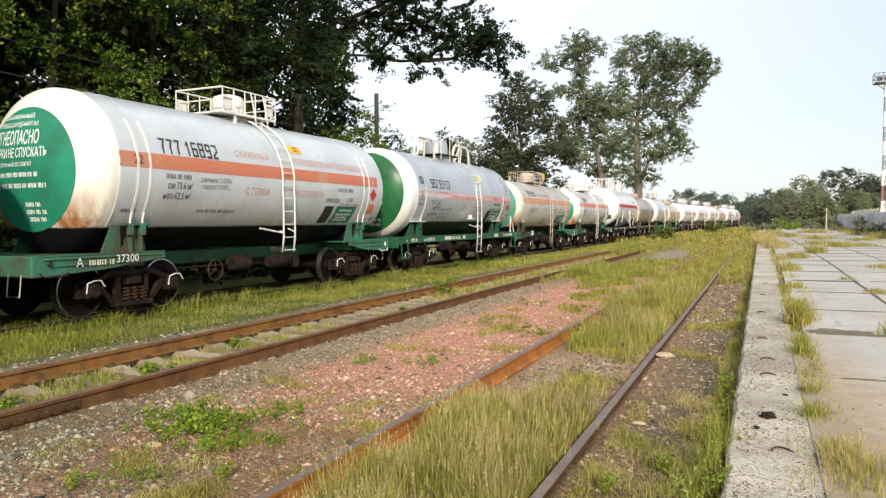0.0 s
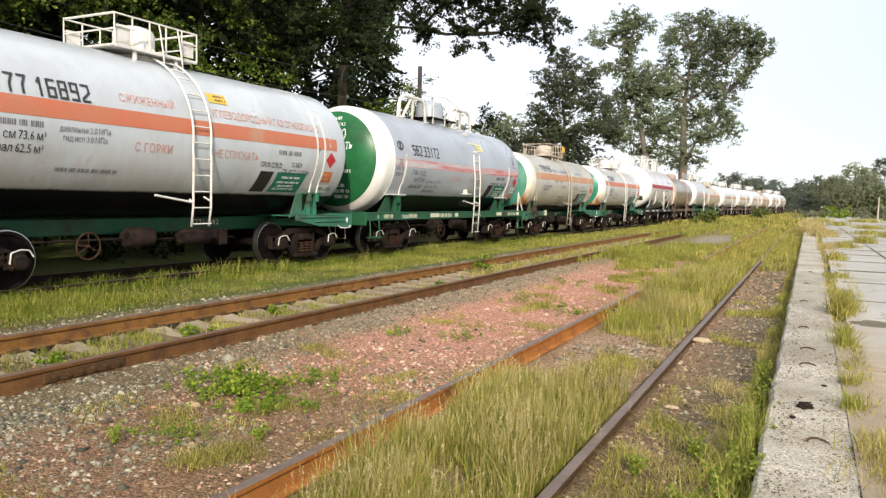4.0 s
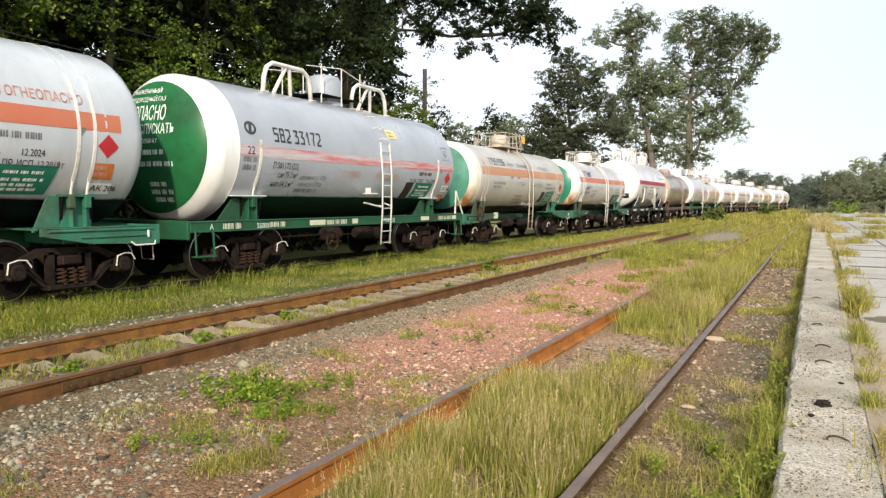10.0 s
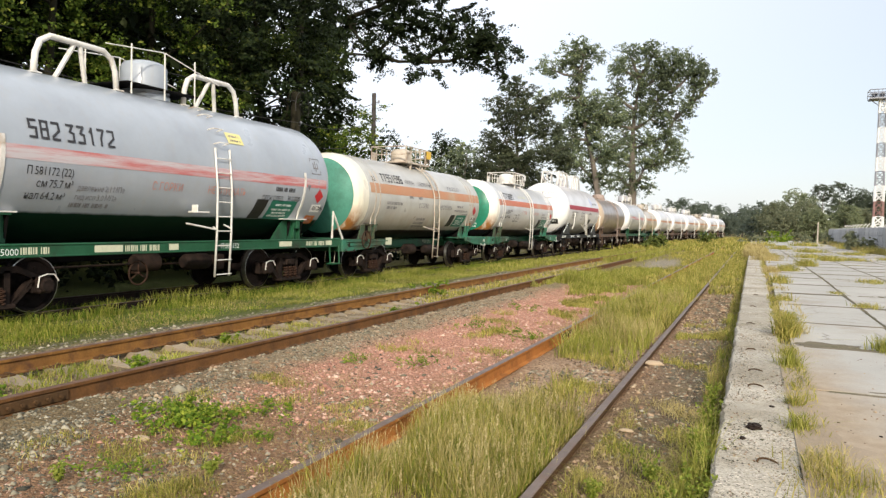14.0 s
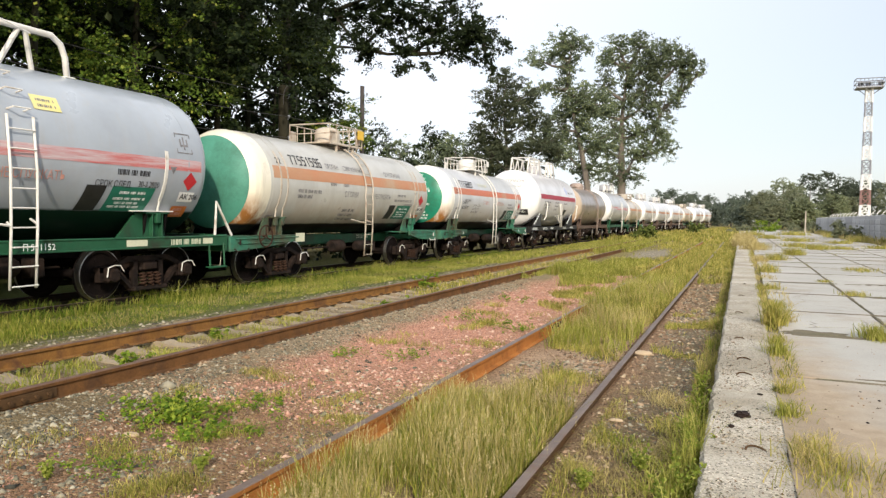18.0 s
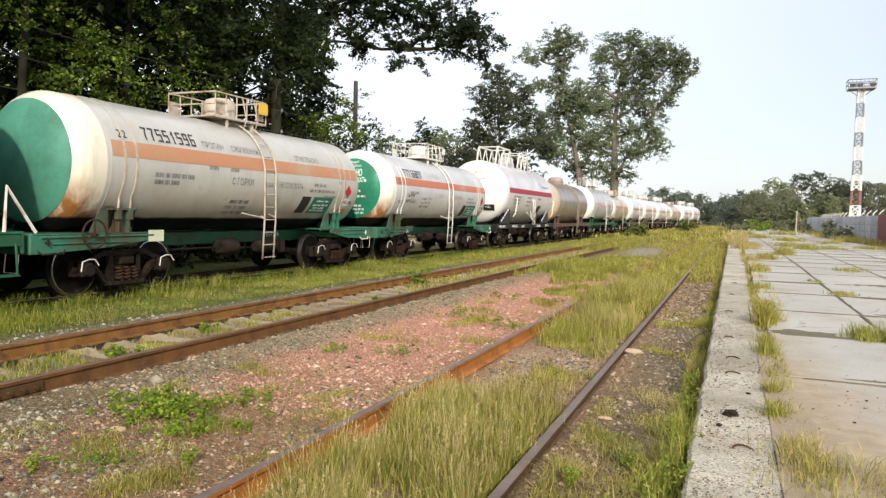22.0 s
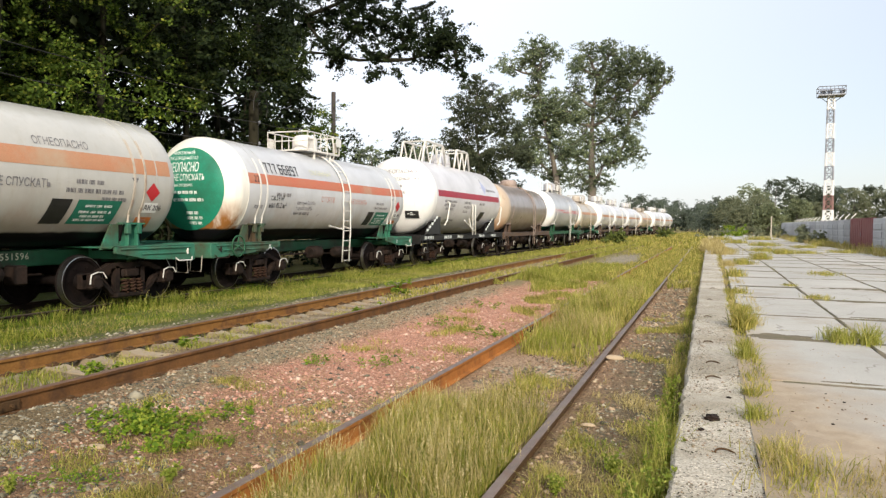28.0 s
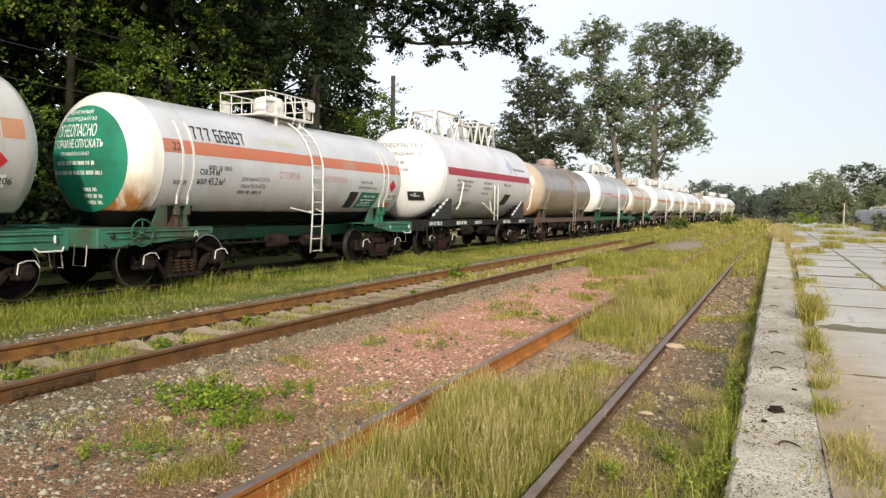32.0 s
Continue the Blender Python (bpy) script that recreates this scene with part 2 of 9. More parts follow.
def plain(name, a, b, scale=6.0, rough=0.6, metal=0.0, fine=60.0, relief=0.15, dirt=None, amount=0.5, stretch=(1, 1, 1), piece=0.0, spec=None, speckle=0.0):
    """Two tones in patches, a finer grain, and if given a dirt in stains."""
    ma, nt, bs = nodes(name)
    vec = coords(nt, stretch)
    big, small = fuzz(nt, vec, scale), fuzz(nt, vec, fine, 3.0)
    col = mix(nt, grey(nt, big, 0.3, 0.7), a, b)
    col = mix(nt, 0.25, col, mix(nt, small, (0, 0, 0), (1, 1, 1)), "OVERLAY")
    if dirt:
        stain = fuzz(nt, vec, scale * 0.45, 6.0, 0.7)
        col = mix(nt, grey(nt, stain, 0.62 - 0.25 * amount, 0.78 - 0.2 * amount), col, dirt)
    if piece:
        oi = nt.nodes.new("ShaderNodeObjectInfo")
        col = mix(nt, piece, col, ramp(nt, oi.outputs["Random"], (0, (0.1, 0.1, 0.1)), (1, (0.9, 0.9, 0.9))), "OVERLAY")
    if speckle:                    # coarse stones showing in worn concrete
        vo = nnode(nt, "TexVoronoi", Scale=85.0)
        nt.links.new(vec, vo.inputs["Vector"])
        hs = nt.nodes.new("ShaderNodeSeparateColor")
        nt.links.new(vo.outputs["Color"], hs.inputs["Color"])
        worn = grey(nt, fuzz(nt, vec, 1.1, 6.0, 0.7), 0.36, 0.62, 0.12, speckle)
        col = mix(nt, worn, col, ramp(nt, hs.outputs[0], (0, (0.02, 0.02, 0.018)), (0.2, (0.25, 0.24, 0.22)), (0.3, (0.48, 0.47, 0.45)), (0.85, (0.54, 0.53, 0.51)), (1, (0.9, 0.88, 0.84))), "OVERLAY")
        small = vo.outputs["Distance"]
    nt.links.new(col, bs.inputs["Base Color"])
    bs.inputs["Roughness"].default_value, bs.inputs["Metallic"].default_value = rough, metal
    if spec is not None:
        bs.inputs["Specular IOR Level"].default_value = spec
    if relief:
        bump(nt, bs, small, relief, 0.01)
    return ma


def tank_paint(name, body, ring, belly, seam, belly_at, rust=0.35, grime=0.4, rough=0.30, whole_ring=False):
    """Tank paint: a lighter front ring ahead of the seam, a dark belly below its edge, runs of grime and rust stains."""
    ma, nt, bs = nodes(name)
    tc, sep = nt.nodes.new("ShaderNodeTexCoord"), nt.nodes.new("ShaderNodeSeparateXYZ")
    nt.links.new(tc.outputs["Object"], sep.inputs["Vector"])
    vec, runs = coords(nt), coords(nt, (2.2, 2.2, 0.25))
    def below(sock, value, soft=0.01):
        n = nnode(nt, "MapRange")
        n.inputs["From Min"].default_value, n.inputs["From Max"].default_value = value - soft, value + soft
        n.inputs["To Min"].default_value, n.inputs["To Max"].default_value = 1.0, 0.0
        nt.links.new(sock, n.inputs["Value"])
        return n.outputs["Result"]
    patch, streak, fine = fuzz(nt, vec, 0.8, 5.0), fuzz(nt, runs, 2.4, 6.0, 0.7), fuzz(nt, vec, 38.0, 3.0)
    dull = tuple(c * 0.80 for c in body)
    col = mix(nt, grey(nt, patch, 0.35, 0.7), body, dull)
    col = mix(nt, below(sep.outputs["Y"], seam), col, ring)
    col = mix(nt, mix(nt, grey(nt, streak, 0.52, 0.78), (0, 0, 0), (grime, grime, grime)), col, tuple(c * 0.45 for c in (0.8, 0.72, 0.6)))
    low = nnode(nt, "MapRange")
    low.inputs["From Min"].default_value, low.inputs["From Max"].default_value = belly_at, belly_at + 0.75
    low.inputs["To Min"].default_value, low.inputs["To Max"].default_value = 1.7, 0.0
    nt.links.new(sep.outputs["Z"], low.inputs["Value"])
    spot = nt.nodes.new("ShaderNodeMath")
    spot.operation = "MULTIPLY"
    nt.links.new(low.outputs["Result"], spot.inputs[0])
    nt.links.new(grey(nt, fuzz(nt, runs, 0.9, 5.0), 0.40, 0.56, 0.05, rust), spot.inputs[1])
    spot.use_clamp = True
    ringed = nt.nodes.new("ShaderNodeMath")          # the front ring holds most of the rust
    ringed.operation, ringed.inputs[1].default_value, ringed.inputs[2].default_value = "MULTIPLY_ADD", 0.75, 0.25
    nt.links.new(below(sep.outputs["Y"], seam), ringed.inputs[0])
    held = nt.nodes.new("ShaderNodeMath")
    held.operation = "MULTIPLY"
    nt.links.new(spot.outputs[0], held.inputs[0])
    nt.links.new(ringed.outputs[0], held.inputs[1])
    col = mix(nt, held.outputs[0], col, (0.30, 0.12, 0.028))
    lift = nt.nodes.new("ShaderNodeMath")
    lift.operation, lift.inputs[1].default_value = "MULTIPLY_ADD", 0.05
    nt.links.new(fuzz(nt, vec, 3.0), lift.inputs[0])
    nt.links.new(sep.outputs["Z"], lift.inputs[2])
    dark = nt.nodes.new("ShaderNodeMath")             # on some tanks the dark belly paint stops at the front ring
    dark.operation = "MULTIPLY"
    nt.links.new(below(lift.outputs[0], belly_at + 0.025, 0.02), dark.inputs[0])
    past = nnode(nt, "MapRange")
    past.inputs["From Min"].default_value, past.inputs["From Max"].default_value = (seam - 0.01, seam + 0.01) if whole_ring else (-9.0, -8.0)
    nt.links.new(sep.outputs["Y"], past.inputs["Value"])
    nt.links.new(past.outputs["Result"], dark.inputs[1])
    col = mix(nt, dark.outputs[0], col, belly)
    nt.links.new(col, bs.inputs["Base Color"])
    nt.links.new(grey(nt, patch, 0.2, 0.8, rough - 0.08, rough + 0.16), bs.inputs["Roughness"])
    for sock, on_body, on_belly in ((bs.inputs["Specular IOR Level"], 0.5, 0.08), (bs.inputs["Coat Weight"], 0.45, 0.0)):     # glossy above, matt belly paint
        nt.links.new(grey(nt, dark.outputs[0], 0.0, 1.0, on_body, on_belly), sock)
    bs.inputs["Coat Roughness"].default_value = 0.16
    bump(nt, bs, fuzz(nt, vec, 1.6, 2.0), 0.10, 0.03)
    return ma


def leafy(name, a, b, c, rough=0.55, through=0.25, rare=0.0, patch=0.5, depth=0.5):
    """Leaves or blades: the colour varies from piece to piece, and in wide patches; rare: how late the last colour sets in."""
    ma, nt, bs = nodes(name)
    ge = nt.nodes.new("ShaderNodeNewGeometry")
    stops = [(0.0, a), (0.55, b), (1.0, c)] if not rare else [(0.0, a), (0.6, b), (rare, tuple(q * 1.15 for q in b)), (1.0, c)]
    col = ramp(nt, ge.outputs["Random Per Island"], *stops)
    col = mix(nt, depth, col, mix(nt, grey(nt, fuzz(nt, coords(nt), patch, 3.0), 0.3, 0.7), (0.22, 0.22, 0.22), (0.78, 0.78, 0.78)), "OVERLAY")
    nt.links.new(col, bs.inputs["Base Color"])
    bs.inputs["Roughness"].default_value = rough
    bs.inputs["Specular IOR Level"].default_value = 0.12
    tr, ad = nt.nodes.new("ShaderNodeBsdfTranslucent"), nt.nodes.new("ShaderNodeMixShader")
    nt.links.new(col, tr.inputs["Color"])
    ad.inputs[0].default_value = through
    nt.links.new(bs.outputs[0], ad.inputs[1])
    nt.links.new(tr.outputs[0], ad.inputs[2])
    nt.links.new(ad.outputs[0], nt.nodes["Material Output"].inputs["Surface"])
    return ma


GREEN_PAINT = plain("green frame paint", (0.025, 0.13, 0.08), (0.045, 0.19, 0.125), 1.5, 0.55, dirt=(0.07, 0.05, 0.03), amount=0.6, spec=0.25)
GREEN_DARK = plain("dark green frame paint", (0.012, 0.070, 0.032), (0.022, 0.10, 0.05), 1.8, 0.5, dirt=(0.03, 0.03, 0.02), amount=0.5, spec=0.25)
BLACK_PAINT = plain("black frame paint", (0.012, 0.012, 0.013), (0.02, 0.019, 0.018), 2.0, 0.5, dirt=(0.05, 0.04, 0.03), amount=0.3, spec=0.2)
BROWN_PAINT = plain("brown frame paint", (0.075, 0.045, 0.03), (0.11, 0.065, 0.04), 2.0, 0.6, dirt=(0.05, 0.04, 0.03), amount=0.4)
# undergear steels: shade beneath the wagons is painted into their dark tones
UNDER = plain("grimy shade-dark underside steel", (0.004, 0.0037, 0.0037), (0.009, 0.008, 0.0075), 3.0, 0.8, spec=0.08)
BOGIE_STEEL = plain("grimy bogie steel", (0.009, 0.0075, 0.007), (0.034, 0.022, 0.017), 5.0, 0.75, relief=0.3, spec=0.12)
SPRING_STEEL = plain("rust-brown springs", (0.028, 0.017, 0.012), (0.055, 0.028, 0.018), 8.0, 0.8, spec=0.12)
WHEEL_STEEL = plain("shade-dark wheel steel", (0.005, 0.004, 0.004), (0.013, 0.009, 0.008), 7.0, 0.75, spec=0.08)
TREAD = plain("bright wheel tread", (0.45, 0.44, 0.43), (0.6, 0.59, 0.57), 9.0, 0.3, 1.0)
WHITE_METAL = plain("white painted metal", (0.72, 0.71, 0.68), (0.62, 0.60, 0.55), 4.0, 0.5, dirt=(0.33, 0.24, 0.16), amount=0.25)
DUSTY_METAL = plain("dusty painted metal", (0.52, 0.47, 0.40), (0.42, 0.36, 0.29), 4.0, 0.6, dirt=(0.22, 0.13, 0.08), amount=0.4)
BROWN_METAL = plain("stained brown-grey metal", (0.27, 0.20, 0.165), (0.40, 0.33, 0.29), 7.0, 0.6, dirt=(0.16, 0.09, 0.05), amount=0.5)
GREEN_DISC = plain("green end paint", (0.012, 0.19, 0.115), (0.03, 0.25, 0.16), 1.0, 0.32, dirt=(0.03, 0.10, 0.06), amount=0.35, spec=0.3)
GREEN_DISC_DULL = plain("faded green end paint", (0.055, 0.22, 0.16), (0.085, 0.28, 0.21), 1.0, 0.55, dirt=(0.04, 0.13, 0.09), amount=0.4, spec=0.3)
GREEN_DISC_DEEP = plain("deep green end paint", (0.012, 0.115, 0.038), (0.022, 0.15, 0.055), 1.0, 0.32, dirt=(0.02, 0.07, 0.03), amount=0.4, spec=0.25)
ORANGE_BAND = plain("orange band paint", (0.50, 0.135, 0.07), (0.45, 0.17, 0.09), 1.4, 0.5, dirt=(0.42, 0.27, 0.18), amount=0.35)
TAN_BAND = plain("faded orange band paint", (0.46, 0.205, 0.105), (0.42, 0.235, 0.13), 1.4, 0.55, dirt=(0.42, 0.30, 0.20), amount=0.45)
CRIMSON_BAND = plain("crimson band paint", (0.36, 0.02, 0.04), (0.30, 0.03, 0.05), 1.6, 0.5)
WORN_RED = plain("worn red band paint", (0.46, 0.06, 0.055), (0.50, 0.17, 0.16), 2.2, 0.55, dirt=(0.50, 0.46, 0.48), amount=0.85, stretch=(1, 0.3, 4.5))
LETTER_BLACK = plain("black stencil paint", (0.02, 0.02, 0.025), (0.05, 0.05, 0.055), 8.0, 0.6, relief=0)
LETTER_GREY = plain("faded grey stencil paint", (0.11, 0.107, 0.112), (0.25, 0.24, 0.25), 8.0, 0.6, relief=0)
LETTER_RED = plain("faded red stencil paint", (0.48, 0.20, 0.15), (0.55, 0.32, 0.27), 6.0, 0.6, relief=0)
LETTER_WHITE = plain("white stencil paint", (0.78, 0.80, 0.78), (0.66, 0.72, 0.68), 6.0, 0.6, relief=0)
LETTER_CREAM = plain("cream stencil paint", (0.60, 0.60, 0.44), (0.5, 0.52, 0.38), 6.0, 0.6, relief=0)
PLATE_BLACK = plain("black board", (0.01, 0.01, 0.01), (0.02, 0.02, 0.02), 5.0, 0.5, relief=0)
PLATE_GREEN = plain("green notice board", (0.01, 0.13, 0.085), (0.012, 0.16, 0.10), 5.0, 0.5, relief=0)
PLATE_RED = plain("red hazard plate", (0.47, 0.018, 0.025), (0.40, 0.018, 0.025), 5.0, 0.45, relief=0)
PLATE_ORANGE = plain("orange hazard plate", (0.55, 0.17, 0.03), (0.42, 0.12, 0.03), 5.0, 0.45, relief=0)
PLATE_YELLOW = plain("yellow notice plate", (0.72, 0.46, 0.03), (0.66, 0.42, 0.05), 5.0, 0.45, relief=0)
PLATE_PALE = plain("faded yellow plate", (0.72, 0.64, 0.22), (0.66, 0.60, 0.30), 5.0, 0.5, relief=0)
PLATE_WHITE = plain("white notice plate", (0.75, 0.75, 0.73), (0.68, 0.68, 0.66), 5.0, 0.45, relief=0)

RAIL_RUST = plain("rusty rail", (0.16, 0.078, 0.022), (0.25, 0.122, 0.034), 5.0, 0.85, 0.0, 40.0, 0.3, dirt=(0.09, 0.042, 0.024), amount=0.45, spec=0.2)
RAIL_ORANGE = plain("fresh orange rust", (0.27, 0.105, 0.028), (0.40, 0.16, 0.042), 4.0, 0.9, 0.0, 40.0, 0.3, dirt=(0.14, 0.06, 0.025), amount=0.35, spec=0.15)
RAIL_DARK = plain("dark brown rail", (0.055, 0.032, 0.015), (0.10, 0.053, 0.022), 5.0, 0.8, 0.0, 40.0, 0.3, spec=0.2)
RAIL_BROWN = plain("brown rail", (0.095, 0.045, 0.017), (0.165, 0.078, 0.027), 5.0, 0.8, 0.0, 40.0, 0.3, dirt=(0.06, 0.034, 0.02), amount=0.4, spec=0.2)
RAIL_TOP = plain("dull rail head", (0.125, 0.09, 0.072), (0.19, 0.142, 0.115), 6.0, 0.5, 0.25, 70.0, 0.15, dirt=(0.16, 0.085, 0.05), amount=0.35)
RAIL_HEAD_BROWN = plain("brown rail head", (0.10, 0.055, 0.034), (0.16, 0.092, 0.058), 6.0, 0.55, 0.15, 70.0, 0.1)
RAIL_HEAD_DARK = plain("dark rail head", (0.06, 0.038, 0.03), (0.10, 0.07, 0.06), 6.0, 0.5, 0.25, 70.0, 0.1)
SLEEPER = plain("weathered concrete sleeper", (0.235, 0.185, 0.12), (0.32, 0.26, 0.18), 3.0, 0.9, 0.0, 50.0, 0.35, piece=0.2)
KERB = plain("weathered kerb concrete", (0.40, 0.368, 0.305), (0.50, 0.46, 0.388), 1.7, 0.95, 0.0, 75.0, 0.7, dirt=(0.30, 0.265, 0.20), amount=0.75, piece=0.12, speckle=0.75)
def slab_material():
    """Worn platform concrete: stains, fine cracks, and brown sand blown over it beside the kerb."""
    ma, nt, bs = nodes("platform slab concrete")
    ge, sep, oi = nt.nodes.new("ShaderNodeNewGeometry"), nt.nodes.new("ShaderNodeSeparateXYZ"), nt.nodes.new("ShaderNodeObjectInfo")
    pos = ge.outputs["Position"]
    nt.links.new(pos, sep.inputs["Vector"])
    big, stain, fine = fuzz(nt, pos, 0.7, 5.0), fuzz(nt, pos, 0.45, 7.0, 0.7), fuzz(nt, pos, 60.0, 4.0)
    col = mix(nt, grey(nt, big, 0.3, 0.7), (0.335, 0.325, 0.295), (0.415, 0.40, 0.365))
    col = mix(nt, 0.18, col, ramp(nt, oi.outputs["Random"], (0, (0.2, 0.2, 0.2)), (1, (0.8, 0.8, 0.8))), "OVERLAY")
    col = mix(nt, grey(nt, stain, 0.52, 0.66, 0.0, 0.7), col, (0.29, 0.25, 0.195))
    col = mix(nt, grey(nt, fuzz(nt, pos, 2.4, 6.0, 0.7), 0.62, 0.72, 0.0, 0.6), col, (0.20, 0.175, 0.14))
    vo = nnode(nt, "TexVoronoi", Scale=0.9)
    vo.feature = "DISTANCE_TO_EDGE"
    wob = nt.nodes.new("ShaderNodeVectorMath")
    wob.operation = "MULTIPLY_ADD"
    wob.inputs[1].default_value = (0.5, 0.5, 0.0)
    nz = nnode(nt, "TexNoise", Scale=1.6, Detail=6.0)
    nt.links.new(pos, nz.inputs["Vector"])
    nt.links.new(nz.outputs["Color"], wob.inputs[0])
    nt.links.new(pos, wob.inputs[2])
    nt.links.new(wob.outputs[0], vo.inputs["Vector"])
    crack = nt.nodes.new("ShaderNodeMath")
    crack.operation = "MULTIPLY"
    nt.links.new(grey(nt, vo.outputs["Distance"], 0.0, 0.012, 0.7, 0.0), crack.inputs[0])
    nt.links.new(grey(nt, fuzz(nt, pos, 0.5, 2.0), 0.50, 0.56), crack.inputs[1])
    col = mix(nt, crack.outputs[0], col, (0.13, 0.115, 0.09))
    lean = nt.nodes.new("ShaderNodeVectorMath")        # the sand thins out away from the kerb and along the platform
    lean.operation = "DOT_PRODUCT"
    lean.inputs[1].default_value = (1.0, 0.155, 0.0)
    nt.links.new(pos, lean.inputs[0])
    away = nt.nodes.new("ShaderNodeMath")
    away.operation, away.inputs[1].default_value = "MULTIPLY_ADD", 1.6
    nt.links.new(fuzz(nt, pos, 0.9, 6.0, 0.65), away.inputs[0])
    nt.links.new(lean.outputs["Value"], away.inputs[2])
    sand = nnode(nt, "MapRange")
    sand.inputs["From Min"].default_value, sand.inputs["From Max"].default_value = 3.35, 2.65
    nt.links.new(away.outputs[0], sand.inputs["Value"])
    col = mix(nt, sand.outputs["Result"], col, mix(nt, grey(nt, fuzz(nt, pos, 5.0, 5.0), 0.35, 0.65), (0.30, 0.235, 0.165), (0.38, 0.31, 0.225)))
    col = mix(nt, 0.2, col, mix(nt, fine, (0, 0, 0), (1, 1, 1)), "OVERLAY")
    nt.links.new(col, bs.inputs["Base Color"])
    bs.inputs["Roughness"].default_value = 0.93
    bs.inputs["Specular IOR Level"].default_value = 0.25
    bump(nt, bs, fine, 0.35, 0.01)
    return ma


SLAB = slab_material()
FENCE = plain("grey fence concrete", (0.30, 0.31, 0.33), (0.38, 0.39, 0.40), 1.6, 0.9, 0.0, 30.0, 0.3, dirt=(0.2, 0.2, 0.2), amount=0.4, piece=0.25)
GATE_RED = plain("maroon gate paint", (0.13, 0.022, 0.025), (0.17, 0.03, 0.03), 1.2, 0.6)
MAST_RED = plain("faded red mast paint", (0.42, 0.12, 0.05), (0.34, 0.10, 0.05), 3.0, 0.6)
MAST_DULL = plain("dull red mast paint", (0.24, 0.13, 0.12), (0.30, 0.17, 0.15), 3.0, 0.6)
MAST_WHITE = plain("white mast paint", (0.80, 0.80, 0.79), (0.72, 0.72, 0.72), 3.0, 0.55)
MAST_GREY = plain("grey mast steel", (0.22, 0.23, 0.26), (0.30, 0.31, 0.34), 3.0, 0.55, 0.3)
POLE_WOOD = plain("dark creosoted pole", (0.045, 0.04, 0.042), (0.075, 0.065, 0.062), 3.0, 0.85, stretch=(1, 1, 0.1))
WIRE = plain("dark line wire", (0.03, 0.028, 0.027), (0.05, 0.048, 0.045), 5.0, 0.7, relief=0)
BARK = plain("bark", (0.10, 0.085, 0.07), (0.19, 0.16, 0.132), 4.0, 0.95, 0.0, 25.0, 0.6, stretch=(1, 1, 0.3))
# bark darkened: the wood's shade is painted into its colour
BARK_DARK = plain("shade-darkened bark", (0.018, 0.017, 0.011), (0.035, 0.032, 0.02), 4.0, 0.95, 0.0, 25.0, 0.6, stretch=(1, 1, 0.3), spec=0.15)
JOINT_SOIL = plain("dark joint soil", (0.13, 0.11, 0.07), (0.19, 0.16, 0.10), 2.0, 0.97, 0, 60, 0.6, dirt=(0.09, 0.09, 0.045), amount=0.5, spec=0.1)
JOINT_DIRT = plain("dark joint dirt", (0.12, 0.105, 0.075), (0.20, 0.17, 0.12), 3.0, 0.97, 0, 60, 0.6, dirt=(0.095, 0.095, 0.05), amount=0.5, spec=0.1)
SAND = plain("sandy platform soil", (0.27, 0.21, 0.145), (0.34, 0.27, 0.19), 1.6, 0.95, 0, 55, 0.7, dirt=(0.19, 0.165, 0.105), amount=0.5)

# ---- the line: where its tracks run ----
TRACK_NEAR, TRACK_MID, TRACK_FAR = (-2.05, 0.0), (-6.65, 0.135), (-11.70, 0.097)   # centre, rail top


def bend(y):
    """How far the line has swung to the right, and its heading (radians), at y."""
    if y < 85:
        return 0.0, 0.0
    if y < 110:
        return 0.0016 * (y - 85) ** 2, math.atan(0.0032 * (y - 85))
    return 1.0 + 0.08 * (y - 110), math.atan(0.08)


def ground_height(x, y):
    xs = x - (bend(y)[0] if y > 85 else 0)
    marks = [(-2000, 0.3), (-60, 0.2), (-16, 0.0), (-13.2, -0.05), (-10.2, -0.05), (-8.6, -0.03), (-7.95, -0.02), (-7.7, -0.02), (-7.58, -0.06), (-7.5, -0.15), (-7.36, -0.13), (-7.15, -0.085), (-5.95, -0.082), (-5.75, -0.02), (-5.3, -0.03), (-4.7, -0.11),
             (-3.1, -0.14), (-2.84, -0.18), (-2.6, -0.195), (-1.5, -0.16), (-1.33, -0.13), (-1.2, -0.065), (-0.7, -0.07), (-0.3, -0.05), (0.3, -0.05), (9.0, -0.1), (10.5, 0.12), (2000, 0.3)]
    for (a, za), (b, zb) in zip(marks, marks[1:]):
        if xs <= b:
            z = za + (zb - za) * (xs - a) / (b - a)
            break
    return z + 0.018 * noise.noise((x * 1.3, y * 1.3, 0)) + 0.01 * noise.noise((x * 5, y * 5, 3))


def spread(*runs):
    out = []
    for a, b, step in runs:
        n = max(1, round((b - a) / step))
        out += [a + (b - a) * k / n for k in range(n)]
    return out + [runs[-1][1]]


